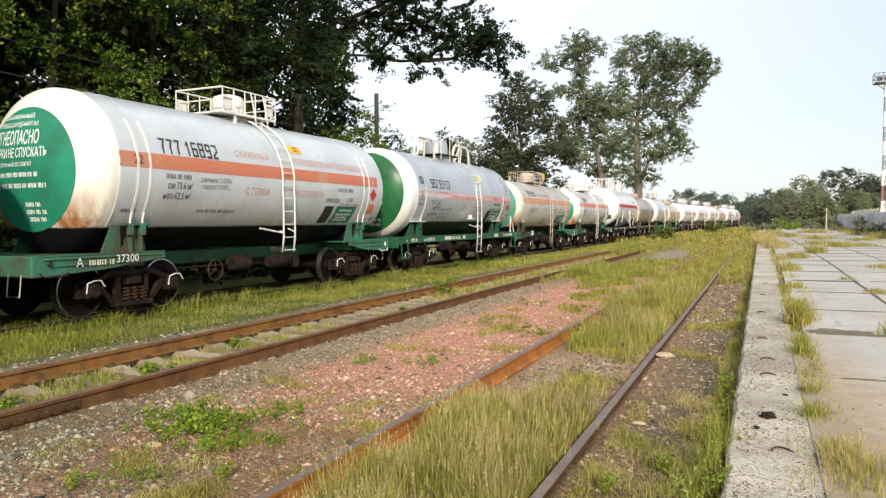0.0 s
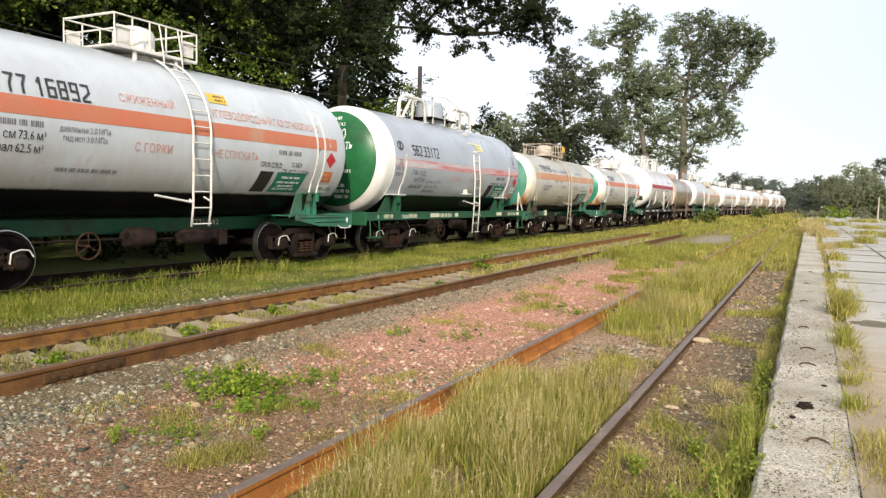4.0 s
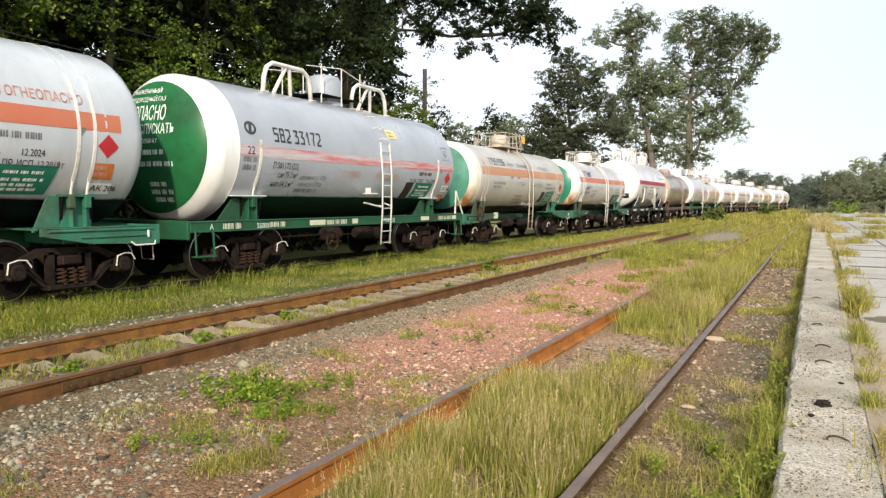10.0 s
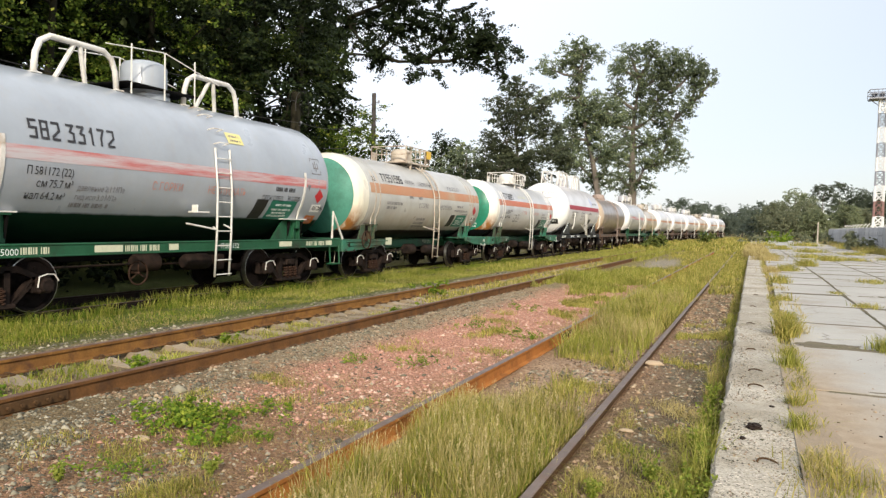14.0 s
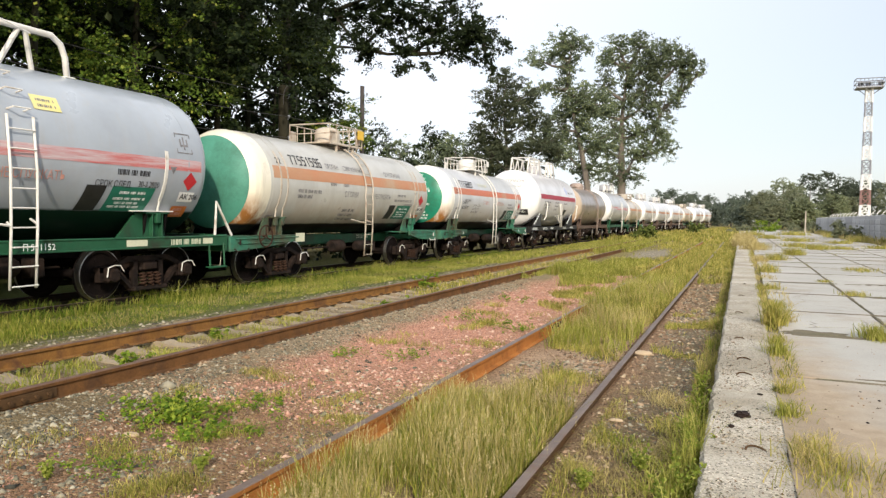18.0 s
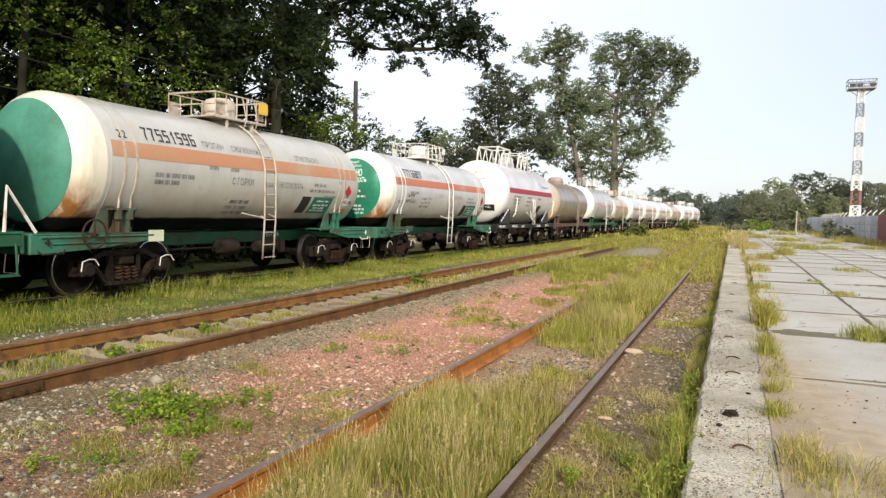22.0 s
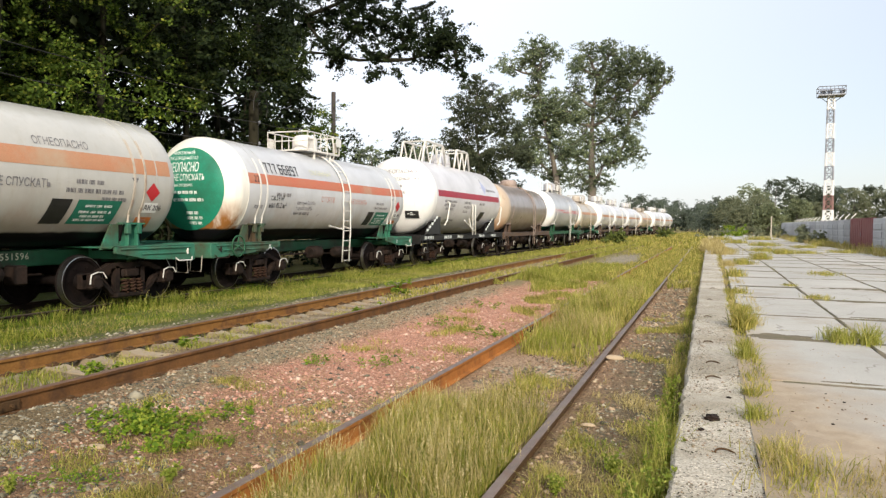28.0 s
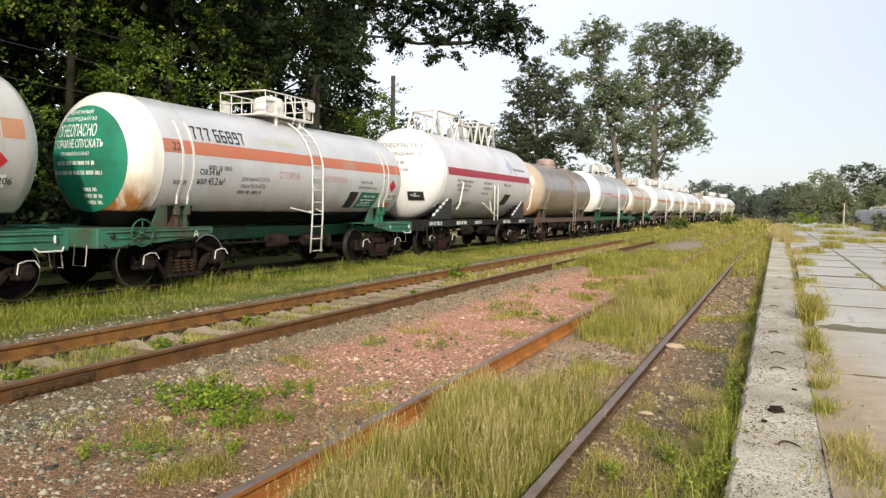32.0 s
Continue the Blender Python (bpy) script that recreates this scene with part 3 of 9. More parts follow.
def ground_material():
    ma, nt, bs = nodes("trackside ground")
    vec = coords(nt)
    sep = nt.nodes.new("ShaderNodeSeparateXYZ")
    nt.links.new(vec, sep.inputs["Vector"])
    sway = nnode(nt, "Math")
    sway.operation, sway.inputs[1].default_value = "MULTIPLY_ADD", 1.1
    nt.links.new(fuzz(nt, vec, 0.7, 5.0), sway.inputs[0])
    nt.links.new(sep.outputs["X"], sway.inputs[2])
    rng = nnode(nt, "MapRange")
    rng.inputs["From Min"].default_value, rng.inputs["From Max"].default_value = -15.5 + 0.55, 0.5 + 0.55
    nt.links.new(sway.outputs[0], rng.inputs["Value"])
    def at(x):
        return (x + 15.5) / 16.0
    # dark soil deepened to near-black: the shade under the train is painted in
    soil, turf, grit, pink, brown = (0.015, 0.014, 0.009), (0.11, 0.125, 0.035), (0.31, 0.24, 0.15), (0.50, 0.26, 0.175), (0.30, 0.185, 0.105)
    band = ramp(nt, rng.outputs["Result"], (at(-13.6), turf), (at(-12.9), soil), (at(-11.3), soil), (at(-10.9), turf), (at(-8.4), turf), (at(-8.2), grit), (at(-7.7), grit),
                (at(-7.4), (0.26, 0.21, 0.13)), (at(-6.0), (0.26, 0.21, 0.14)), (at(-5.7), grit), (at(-5.3), grit), (at(-4.85), pink), (at(-3.5), pink),
                (at(-2.9), brown), (at(-2.4), (0.40, 0.28, 0.185)), (at(-1.6), (0.40, 0.28, 0.185)), (at(-1.2), (0.29, 0.18, 0.105)), (at(-0.8), (0.18, 0.135, 0.085)), (at(-0.25), (0.09, 0.075, 0.042)))
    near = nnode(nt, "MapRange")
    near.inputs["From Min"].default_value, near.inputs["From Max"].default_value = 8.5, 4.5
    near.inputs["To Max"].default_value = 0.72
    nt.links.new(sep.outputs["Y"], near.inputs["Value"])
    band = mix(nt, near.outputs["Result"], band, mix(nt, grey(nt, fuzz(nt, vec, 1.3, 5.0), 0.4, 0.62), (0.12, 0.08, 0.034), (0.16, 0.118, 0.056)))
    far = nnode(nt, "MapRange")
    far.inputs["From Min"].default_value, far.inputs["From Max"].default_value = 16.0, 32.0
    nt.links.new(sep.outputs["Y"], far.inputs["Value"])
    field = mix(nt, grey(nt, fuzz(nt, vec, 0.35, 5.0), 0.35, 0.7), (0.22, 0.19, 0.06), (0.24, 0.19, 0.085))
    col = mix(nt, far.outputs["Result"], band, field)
    oval = nt.nodes.new("ShaderNodeVectorMath")        # a bare patch of pale grit between the farther tracks
    oval.operation, oval.inputs[1].default_value, oval.inputs[2].default_value = "MULTIPLY_ADD", (0.9, 0.13, 0.0), (3.87, -5.2, 0.0)
    nt.links.new(vec, oval.inputs[0])
    size = nt.nodes.new("ShaderNodeVectorMath")
    size.operation = "LENGTH"
    nt.links.new(oval.outputs["Vector"], size.inputs[0])
    col = mix(nt, grey(nt, size.outputs["Value"], 0.45, 1.25, 0.9, 0.0), col, (0.33, 0.29, 0.225))
    weed = fuzz(nt, vec, 1.6, 6.0, 0.7)
    col = mix(nt, grey(nt, weed, 0.56, 0.70, 0.0, 0.6), col, (0.24, 0.19, 0.10))
    vo = nnode(nt, "TexVoronoi", Scale=46.0)
    nt.links.new(vec, vo.inputs["Vector"])
    hs = nt.nodes.new("ShaderNodeSeparateColor")
    nt.links.new(vo.outputs["Color"], hs.inputs["Color"])
    col = mix(nt, 0.65, col, ramp(nt, hs.outputs[0], (0, (0.22, 0.22, 0.22)), (0.7, (0.53, 0.53, 0.53)), (1, (0.80, 0.80, 0.80))), "OVERLAY")
    nt.links.new(col, bs.inputs["Base Color"])
    bs.inputs["Roughness"].default_value = 0.95
    bs.inputs["Specular IOR Level"].default_value = 0.2
    inv = ramp(nt, vo.outputs["Distance"], (0, (1, 1, 1)), (0.7, (0, 0, 0)))
    bump(nt, bs, inv, 1.0, 0.025)
    return ma


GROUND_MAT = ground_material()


def build_ground():
    xs = spread((-1500, -60, 180), (-60, -16, 6), (-16, -8.5, 0.5), (-8.5, -0.2, 0.14), (-0.2, 12, 1.2), (12, 60, 8), (60, 1500, 180))
    ys = spread((-300, -10, 40), (-10, 2, 1.2), (2, 14, 0.16), (14, 30, 0.5), (30, 90, 2.0), (90, 240, 8), (240, 2500, 220))
    sh = Shape()
    for y in ys:
        for x in xs:
            sh.v.append((x, y, ground_height(x, y)))
    n = len(xs)
    for j in range(len(ys) - 1):
        for i in range(n - 1):
            a = j * n + i
            sh.face([a, a + 1, a + n + 1, a + n])
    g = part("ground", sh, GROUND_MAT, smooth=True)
    tagged(g, "gravel and dry grass ground along railway sidings", "ground", kind="structure")


build_ground()

# ---- rails ----
RAIL_OUTLINE = [(-0.065, -0.18), (0.065, -0.18), (0.065, -0.170), (0.012, -0.155), (0.009, -0.05), (0.034, -0.038), (0.036, -0.008), (0.028, 0.0),
                (-0.028, 0.0), (-0.036, -0.008), (-0.034, -0.038), (-0.009, -0.05), (-0.012, -0.155), (-0.065, -0.170)]


def rail_shape(x, z, y0, y1):
    sh = Shape()
    ys = spread((y0, min(y1, 85), 5.0), (85, y1, 3.0)) if y1 > 85 else spread((y0, y1, 5.0))
    n = len(RAIL_OUTLINE)
    for y in ys:
        o = bend(y)[0]
        sh.v += [(x + o + u, y, z + w) for u, w in RAIL_OUTLINE]
    for j in range(len(ys) - 1):
        for i in range(n):
            a, b = j * n + i, j * n + (i + 1) % n
            sh.slot = 1 if i in (6, 7, 8) else 0
            sh.face([a, b, b + n, a + n][::-1])
    sh.slot = 0
    sh.face(list(range(n)))
    sh.face(list(range((len(ys) - 1) * n, len(ys) * n))[::-1])
    return sh


def build_track(name, label, centre, top, y1, side, head, joint=None):
    root = tagged(new(name), label, "railway track", kind="structure")
    for s in (-1, 1):
        r = part("rail", rail_shape(centre + s * 0.79, top, -12.0, y1), [joint if joint and s > 0 else side, head], root)
    return root


near_track = build_track("track_near", "rusty disused siding overgrown with tall grass", TRACK_NEAR[0] , TRACK_NEAR[1], 120, RAIL_ORANGE, RAIL_TOP, RAIL_DARK)
mid_track = build_track("track_middle", "rusty siding on concrete sleepers with weeds", *TRACK_MID, 160, RAIL_RUST, RAIL_HEAD_BROWN, RAIL_BROWN)
# near-black steel on these rails paints in the shade under the train
far_track = build_track("track_far", "track under the tank wagons, sunk in grass", *TRACK_FAR, 260, BOGIE_STEEL, RAIL_HEAD_DARK)


def build_sleepers():
    sh = Shape()
    sh.prism([(-1.33, -0.2), (1.33, -0.2), (1.31, -0.045), (0.62, -0.045), (0.5, -0.075), (-0.5, -0.075), (-0.62, -0.045), (-1.31, -0.045)], -0.12, 0.12, "y")
    me = sh.mesh("sleeper")
    me.materials.append(SLEEPER)
    chair, spike = Shape(), Shape()
    chair.box(0, 0, 0, 0.26, 0.15, 0.025, 0.004)
    for u in (-0.09, 0.09):
        chair.box(u, 0, 0.022, 0.05, 0.05, 0.03, 0.005)
    cm = chair.mesh("rail_chair")
    cm.materials.append(RAIL_DARK)
    rnd = random.Random(4)
    for k in range(64):
        y = 1.0 + 0.6 * k
        s = part("sleeper", me, None, mid_track, m=pose(TRACK_MID[0] + rnd.uniform(-0.02, 0.02), y, rnd.uniform(-0.004, 0.004), 0, 0, rnd.uniform(-1.2, 1.2)))
        if y < 22:
            for sd in (-1, 1):
                part("rail_chair", cm, None, s, m=pose(sd * 0.79, 0, -0.036))


build_sleepers()


def build_joint():
    """Fishplates with bolts at a rail joint."""
    for x, y, top, tr in ((TRACK_MID[0] + 0.79, 4.31, TRACK_MID[1], mid_track), (TRACK_NEAR[0] - 0.79, 11.9, 0.0, near_track)):
        sh = Shape()
        for s in (-1, 1):
            sh.box(x + s * 0.022, y, top - 0.1, 0.024, 0.82, 0.095, 0.006)
        fp = part("fishplate", sh, RAIL_DARK, tr, "bolted steel joint plate")
        for k in range(6):
            b = Shape()
            b.rod([(x + 0.03, y - 0.32 + 0.128 * k, top - 0.1), (x + 0.062, y - 0.32 + 0.128 * k, top - 0.1)], 0.02, 6)
            part("bolt", b, RAIL_DARK, fp)


build_joint()

# ---- tank wagons ----
WHEEL_R, AXLE_SPAN, BOGIE_AT = 0.475, 1.85, 3.85
MESHES = {}


def shared(key, make):
    if key not in MESHES:
        MESHES[key] = make()
    return MESHES[key]


def wheelset_mesh():
    sh = Shape()
    sh.lathe([(-1.0, 0.0), (-1.0, 0.07), (-0.72, 0.085), (0.72, 0.085), (1.0, 0.07), (1.0, 0.0)], n=12, axis="x")
    for s in (-1, 1):
        prof = [(0.70, 0.10), (0.70, 0.15), (0.735, 0.17), (0.735, 0.38), (0.715, 0.40), (0.715, 0.503), (0.735, 0.505), (0.748, 0.485)]
        sh.slot = 0
        sh.lathe([(s * a, r) for a, r in (prof if s > 0 else prof)], n=28, axis="x")
        sh.slot = 1
        sh.lathe([(s * 0.748, 0.485), (s * 0.835, 0.475)], n=28, axis="x")
        sh.slot = 0
        sh.lathe([(s * 0.835, 0.475), (s * 0.845, 0.47)], n=28, axis="x")
        sh.slot = 1
        sh.lathe([(s * 0.845, 0.47), (s * 0.847, 0.455)], n=28, axis="x")
        sh.slot = 0
        sh.lathe([(s * 0.847, 0.455), (s * 0.848, 0.425), (s * 0.835, 0.40), (s * 0.805, 0.385), (s * 0.79, 0.17), (s * 0.86, 0.15), (s * 0.86, 0.08)], n=28, axis="x")
        for k in range(6):          # casting marks on the wheel's disc
            a = math.radians(60 * k)
            sh.rod([(s * 0.79, 0.27 * math.cos(a), 0.27 * math.sin(a)), (s * 0.815, 0.27 * math.cos(a), 0.27 * math.sin(a))], 0.03, 6)
    me = sh.mesh("wheelset", True, 35)
    bm = bmesh.new()
    bm.from_mesh(me)
    bmesh.ops.recalc_face_normals(bm, faces=bm.faces)
    bm.to_mesh(me)
    bm.free()
    for m in (WHEEL_STEEL, TREAD):
        me.materials.append(m)
    return me


def side_frame_mesh():
    """One cast side frame: bowed top chord, diamond ends, a window on each side of the spring nest."""
    sh = Shape()
    x0, x1 = 0.96, 1.08
    top = [(-1.15, 0.62), (-0.86, 0.64), (-0.5, 0.80), (0.5, 0.80), (0.86, 0.64), (1.15, 0.62)]
    for (a, za), (b, zb) in zip(top, top[1:]):
        sh.prism([(a, za - 0.10), (b, zb - 0.10), (b, zb), (a, za)], x0, x1)
    for s in (-1, 1):
        def P(l):
            return l if s > 0 else [(-u, v) for u, v in l][::-1]
        sh.prism(P([(0.66, 0.52), (0.80, 0.60), (0.46, 0.26), (0.36, 0.20)]), x0, x1)       # slanting tie
        sh.prism(P([(0.76, 0.52), (0.90, 0.60), (0.46, 0.20), (0.30, 0.16)]), x0, x1)
        sh.prism(P([(0.27, 0.2), (0.37, 0.2), (0.37, 0.74), (0.27, 0.74)]), x0, x1)          # column
        sh.prism(P([(1.07, 0.36), (1.16, 0.36), (1.16, 0.62), (1.07, 0.62)]), x0, x1)        # pedestal jaws
        sh.prism(P([(0.74, 0.36), (0.80, 0.36), (0.80, 0.62), (0.74, 0.62)]), x0, x1)
    sh.box((x0 + x1) / 2 + 0.01, 0, 0.18, 0.26, 0.84, 0.085, 0.02)                           # spring seat
    me = sh.mesh("side_frame")
    me.materials.append(BOGIE_STEEL)
    return me


def spring_mesh():
    sh = Shape()
    pts = [(0.052 * math.cos(t), 0.072 * math.sin(t), 0.225 + 0.25 * t / (2 * math.pi * 4)) for t in [2 * math.pi * k / 8 for k in range(33)]]
    sh.rod(pts, 0.019, 5)
    me = sh.mesh("coil_spring", True)
    me.materials.append(SPRING_STEEL)
    return me


def axle_box_mesh():
    sh = Shape()
    sh.box(1.03, 0, 0.475, 0.30, 0.27, 0.27, 0.04)
    sh.lathe([(1.18, 0.125), (1.215, 0.12), (1.225, 0.09), (1.225, 0.0)], 0, 0.475, 16, "x")
    for a in range(4):
        u = math.radians(45 + 90 * a)
        sh.rod([(1.20, 0.095 * math.cos(u), 0.475 + 0.095 * math.sin(u)), (1.245, 0.095 * math.cos(u), 0.475 + 0.095 * math.sin(u))], 0.015, 6)
    me = sh.mesh("axle_box")
    me.materials.append(BOGIE_STEEL)
    return me


def bolster_mesh():
    sh = Shape()
    sh.box(0, 0, 0.60, 2.16, 0.40, 0.20, 0.04)
    for s in (-1, 1):
        sh.box(s * 1.1, 0, 0.60, 0.08, 0.34, 0.15, 0.02)
        for y in (-0.09, 0.09):
            sh.lathe([(s * 1.14, 0.0), (s * 1.142, 0.05), (s * 1.15, 0.05), (s * 1.15, 0.0)], y, 0.60, 8, "x")
    sh.lathe([(0.70, 0.25), (0.86, 0.25), (0.86, 0.0)], 0, 0, 14, "z")
    for s in (-1, 1):                                  # brake beams
        sh.rod([(-0.85, s * 0.38, 0.36), (0.85, s * 0.38, 0.36)], 0.035, 6)
        for t in (-1, 1):
            sh.box(t * 0.79, s * 0.415, 0.42, 0.07, 0.06, 0.34, 0.015)
    me = sh.mesh("bogie")
    me.materials.append(BOGIE_STEEL)
    return me


def bail_mesh():
    """The pale strap bent over an axle box."""
    sh = Shape()
    sh.rod([(1.20, -0.17, 0.45), (1.21, -0.15, 0.62), (1.2, 0.0, 0.66), (1.2, 0.13, 0.65), (1.21, 0.2, 0.54)], 0.012, 5)
    me = sh.mesh("axle_box_strap")
    me.materials.append(WHITE_METAL)
    return me


def add_bogie(wagon, y, wheels):
    b = part("bogie", shared("bolster", bolster_mesh), None, wagon, "four-wheeled cast steel bogie", m=pose(0, y, 0))
    for turn in (0, 180):
        part("side_frame", shared("side", side_frame_mesh), None, b, m=pose(0, 0, 0, 0, 0, turn))
        for y in (-0.18, 0.0, 0.18):
            part("coil_spring", shared("spring", spring_mesh), None, b, m=pose(1.12 if turn == 0 else -1.12, y, 0))
        for s in (-1, 1):
            part("axle_box", shared("box", axle_box_mesh), None, b, m=pose(0, s * AXLE_SPAN / 2, 0, 0, 0, turn))
    for s in (-1, 1):
        part("axle_box_strap", shared("bail", bail_mesh), None, b, m=pose(0, s * AXLE_SPAN / 2, 0))
        wheels.append(part("wheelset", shared("wheelset", wheelset_mesh), None, b, "grimy wheelset with bright treads", m=pose(0, s * AXLE_SPAN / 2, WHEEL_R)))
    return b


def dome_y(rho, r, half, depth):
    """Front end surface (towards the camera) at a distance rho from the tank's axis."""
    return -half - depth * math.sqrt(max(0.0, 1 - (rho / r) ** 2))


def tank_shape(r, zc, half, depth, tail, n=56):
    """A barrel with two elliptical heads; its tail may lie a little farther from the wagon's middle than its front."""
    prof = [(dome_y(r * math.sin(a), r, half, depth), r * math.sin(a)) for a in [math.pi / 2 * k / 18 for k in range(19)]]
    barrel = [(-half + (half + tail) * k / 8, r) for k in range(1, 8)]
    prof = prof + barrel + [(-y - half + tail, q) for y, q in prof[::-1]]
    sh = Shape()
    sh.lathe(prof, 0, zc, n, "y")
    return sh


def hoop(r, zc, y, w, a0, a1, lift, n=40):
    sh = Shape()
    sh.lathe([(y - w / 2, r + 0.001), (y - w / 2, r + lift), (y + w / 2, r + lift), (y + w / 2, r + 0.001)], 0, zc, n, "y", a0, a1)
    return sh


def on_side(v, f, y0, z_at, r, zc, lift=0.005):
    """Bends flat writing round the tank's side, its foot at height z_at."""
    sh = Shape()
    t0 = math.asin(max(-1, min(1, (z_at - zc) / r)))
    R = r + lift
    for u, w, _ in v:
        a = t0 + w / r
        sh.v.append((R * math.cos(a), y0 + u, zc + R * math.sin(a)))
    for q in f:
        sh.face(q)
    return sh


def on_end(v, f, x0, z0, r, zc, half, depth, lift=0.008):
    sh = Shape()
    for u, w, _ in v:
        x, z = x0 + u, z0 + w
        sh.v.append((x, dome_y(math.hypot(x, z - zc), r, half, depth) - lift, z))
    for q in f:
        sh.face(q)
    return sh


def bars(rows, thick):
    """Lines of writing too small to read, as fine upright strokes in words: (u, v, length, stroke)."""
    v, f = [], []
    for u0, w0, length, stroke in rows:
        u, w, k = u0, stroke * 0.42, 0
        while u < u0 + length - 0.4 * w:
            b = w * (0.55, 0.75, 0.5, 0.85, 0.6)[k % 5]
            i = len(v)
            v.extend([(u, w0, 0), (u + b, w0, 0), (u + b, w0 + thick, 0), (u, w0 + thick, 0)])
            f.append([i, i + 1, i + 2, i + 3])
            u += w * (1.0 if k % 11 not in (6, 10) else 2.2)
            k += 1
    return v, f


def patch(w, h, slant=0.0, n=4):
    v, f = [], []
    for j in range(n + 1):
        for i in range(n + 1):
            v.append((w * i / n + slant * j / n, h * j / n, 0))
    for j in range(n):
        for i in range(n):
            a = j * (n + 1) + i
            f.append([a, a + 1, a + n + 2, a + n + 1])
    return v, f


def diamond(d):
    n, v, f = 4, [], []
    for j in range(n + 1):
        for i in range(n + 1):
            p, q = i / n - 0.5, j / n - 0.5
            v.append(((p - q) * d * 0.5, (p + q) * d * 0.5, 0))
    for j in range(n):
        for i in range(n):
            a = j * (n + 1) + i
            f.append([a, a + 1, a + n + 2, a + n + 1])
    return v, f


DIGITS = {"0": [(0, 0, 0, 2), (0, 2, 1, 2), (1, 2, 1, 0), (1, 0, 0, 0)], "1": [(0.3, 1.5, 0.65, 2), (0.65, 2, 0.65, 0)], "2": [(0, 2, 1, 2), (1, 2, 1, 1.05), (1, 1.05, 0, 0.3), (0, 0.3, 0, 0), (0, 0, 1, 0)],
          "3": [(0, 2, 1, 2), (1, 2, 0.4, 1.15), (0.4, 1.15, 1, 1), (1, 1, 1, 0), (1, 0, 0, 0)], "5": [(1, 2, 0, 2), (0, 2, 0, 1.1), (0, 1.1, 1, 1.1), (1, 1.1, 1, 0), (1, 0, 0, 0)],
          "6": [(1, 2, 0, 2), (0, 2, 0, 0), (0, 0, 1, 0), (1, 0, 1, 1.05), (1, 1.05, 0, 1.05)], "7": [(0, 2, 1, 2), (1, 2, 0.45, 0.9), (0.45, 0.9, 0.45, 0)],
          "8": [(0, 0, 0, 2), (0, 2, 1, 2), (1, 2, 1, 0), (1, 0, 0, 0), (0, 1.05, 1, 1.05)], "9": [(1, 0, 1, 2), (1, 2, 0, 2), (0, 2, 0, 1), (0, 1, 1, 1), (1, 0, 0, 0)]}


def stencil_digit(ch, h, stroke):
    """One square-cut stencil digit of straight strokes, with the stencil's small gaps."""
    v, f, k = [], [], h / 2
    for x0, y0, x1, y1 in DIGITS[ch]:
        a, b = Vector((x0 * k * 0.82, y0 * k)), Vector((x1 * k * 0.82, y1 * k))
        d = (b - a).normalized()
        n = Vector((-d.y, d.x)) * stroke / 2
        a, b = a - d * stroke * 0.42, b + d * stroke * 0.42
        i = len(v)
        v += [(*(a - n), 0), (*(b - n), 0), (*(b + n), 0), (*(a + n), 0)]
        f.append([i, i + 1, i + 2, i + 3])
    return v, f


def wagon_number(wagon, body, size, y0, z, r, zc, mat, step=0.27, stroke=0.046):
    """The wagon's number, digit by digit, with the small frame a stencil leaves."""
    y = y0
    for ch in body:
        if ch == " ":
            y += step * 0.34
            continue
        v, f = stencil_digit(ch, size, stroke)
        part("number_digit", on_side(v, f, y, z, r, zc, 0.006 + size * size / (8 * r)), mat, wagon, "black stencilled digit of the wagon's number")
        y += step


def write(wagon, name, body, size, y0, z, r, zc, mat, bold=0.0, space=1.0, label=""):
    v, f = letters(body, size, bold, space)
    if "number" not in name:                    # the stencil alphabet is narrower than the plain one
        v = [(u * 0.86, w * 1.1, q) for u, w, q in v]
    ob = part(name, on_side(v, f, y0, z, r, zc, 0.006 + size * size / (8 * r)), mat, wagon, label)
    return tagged(ob, kind="stuff")


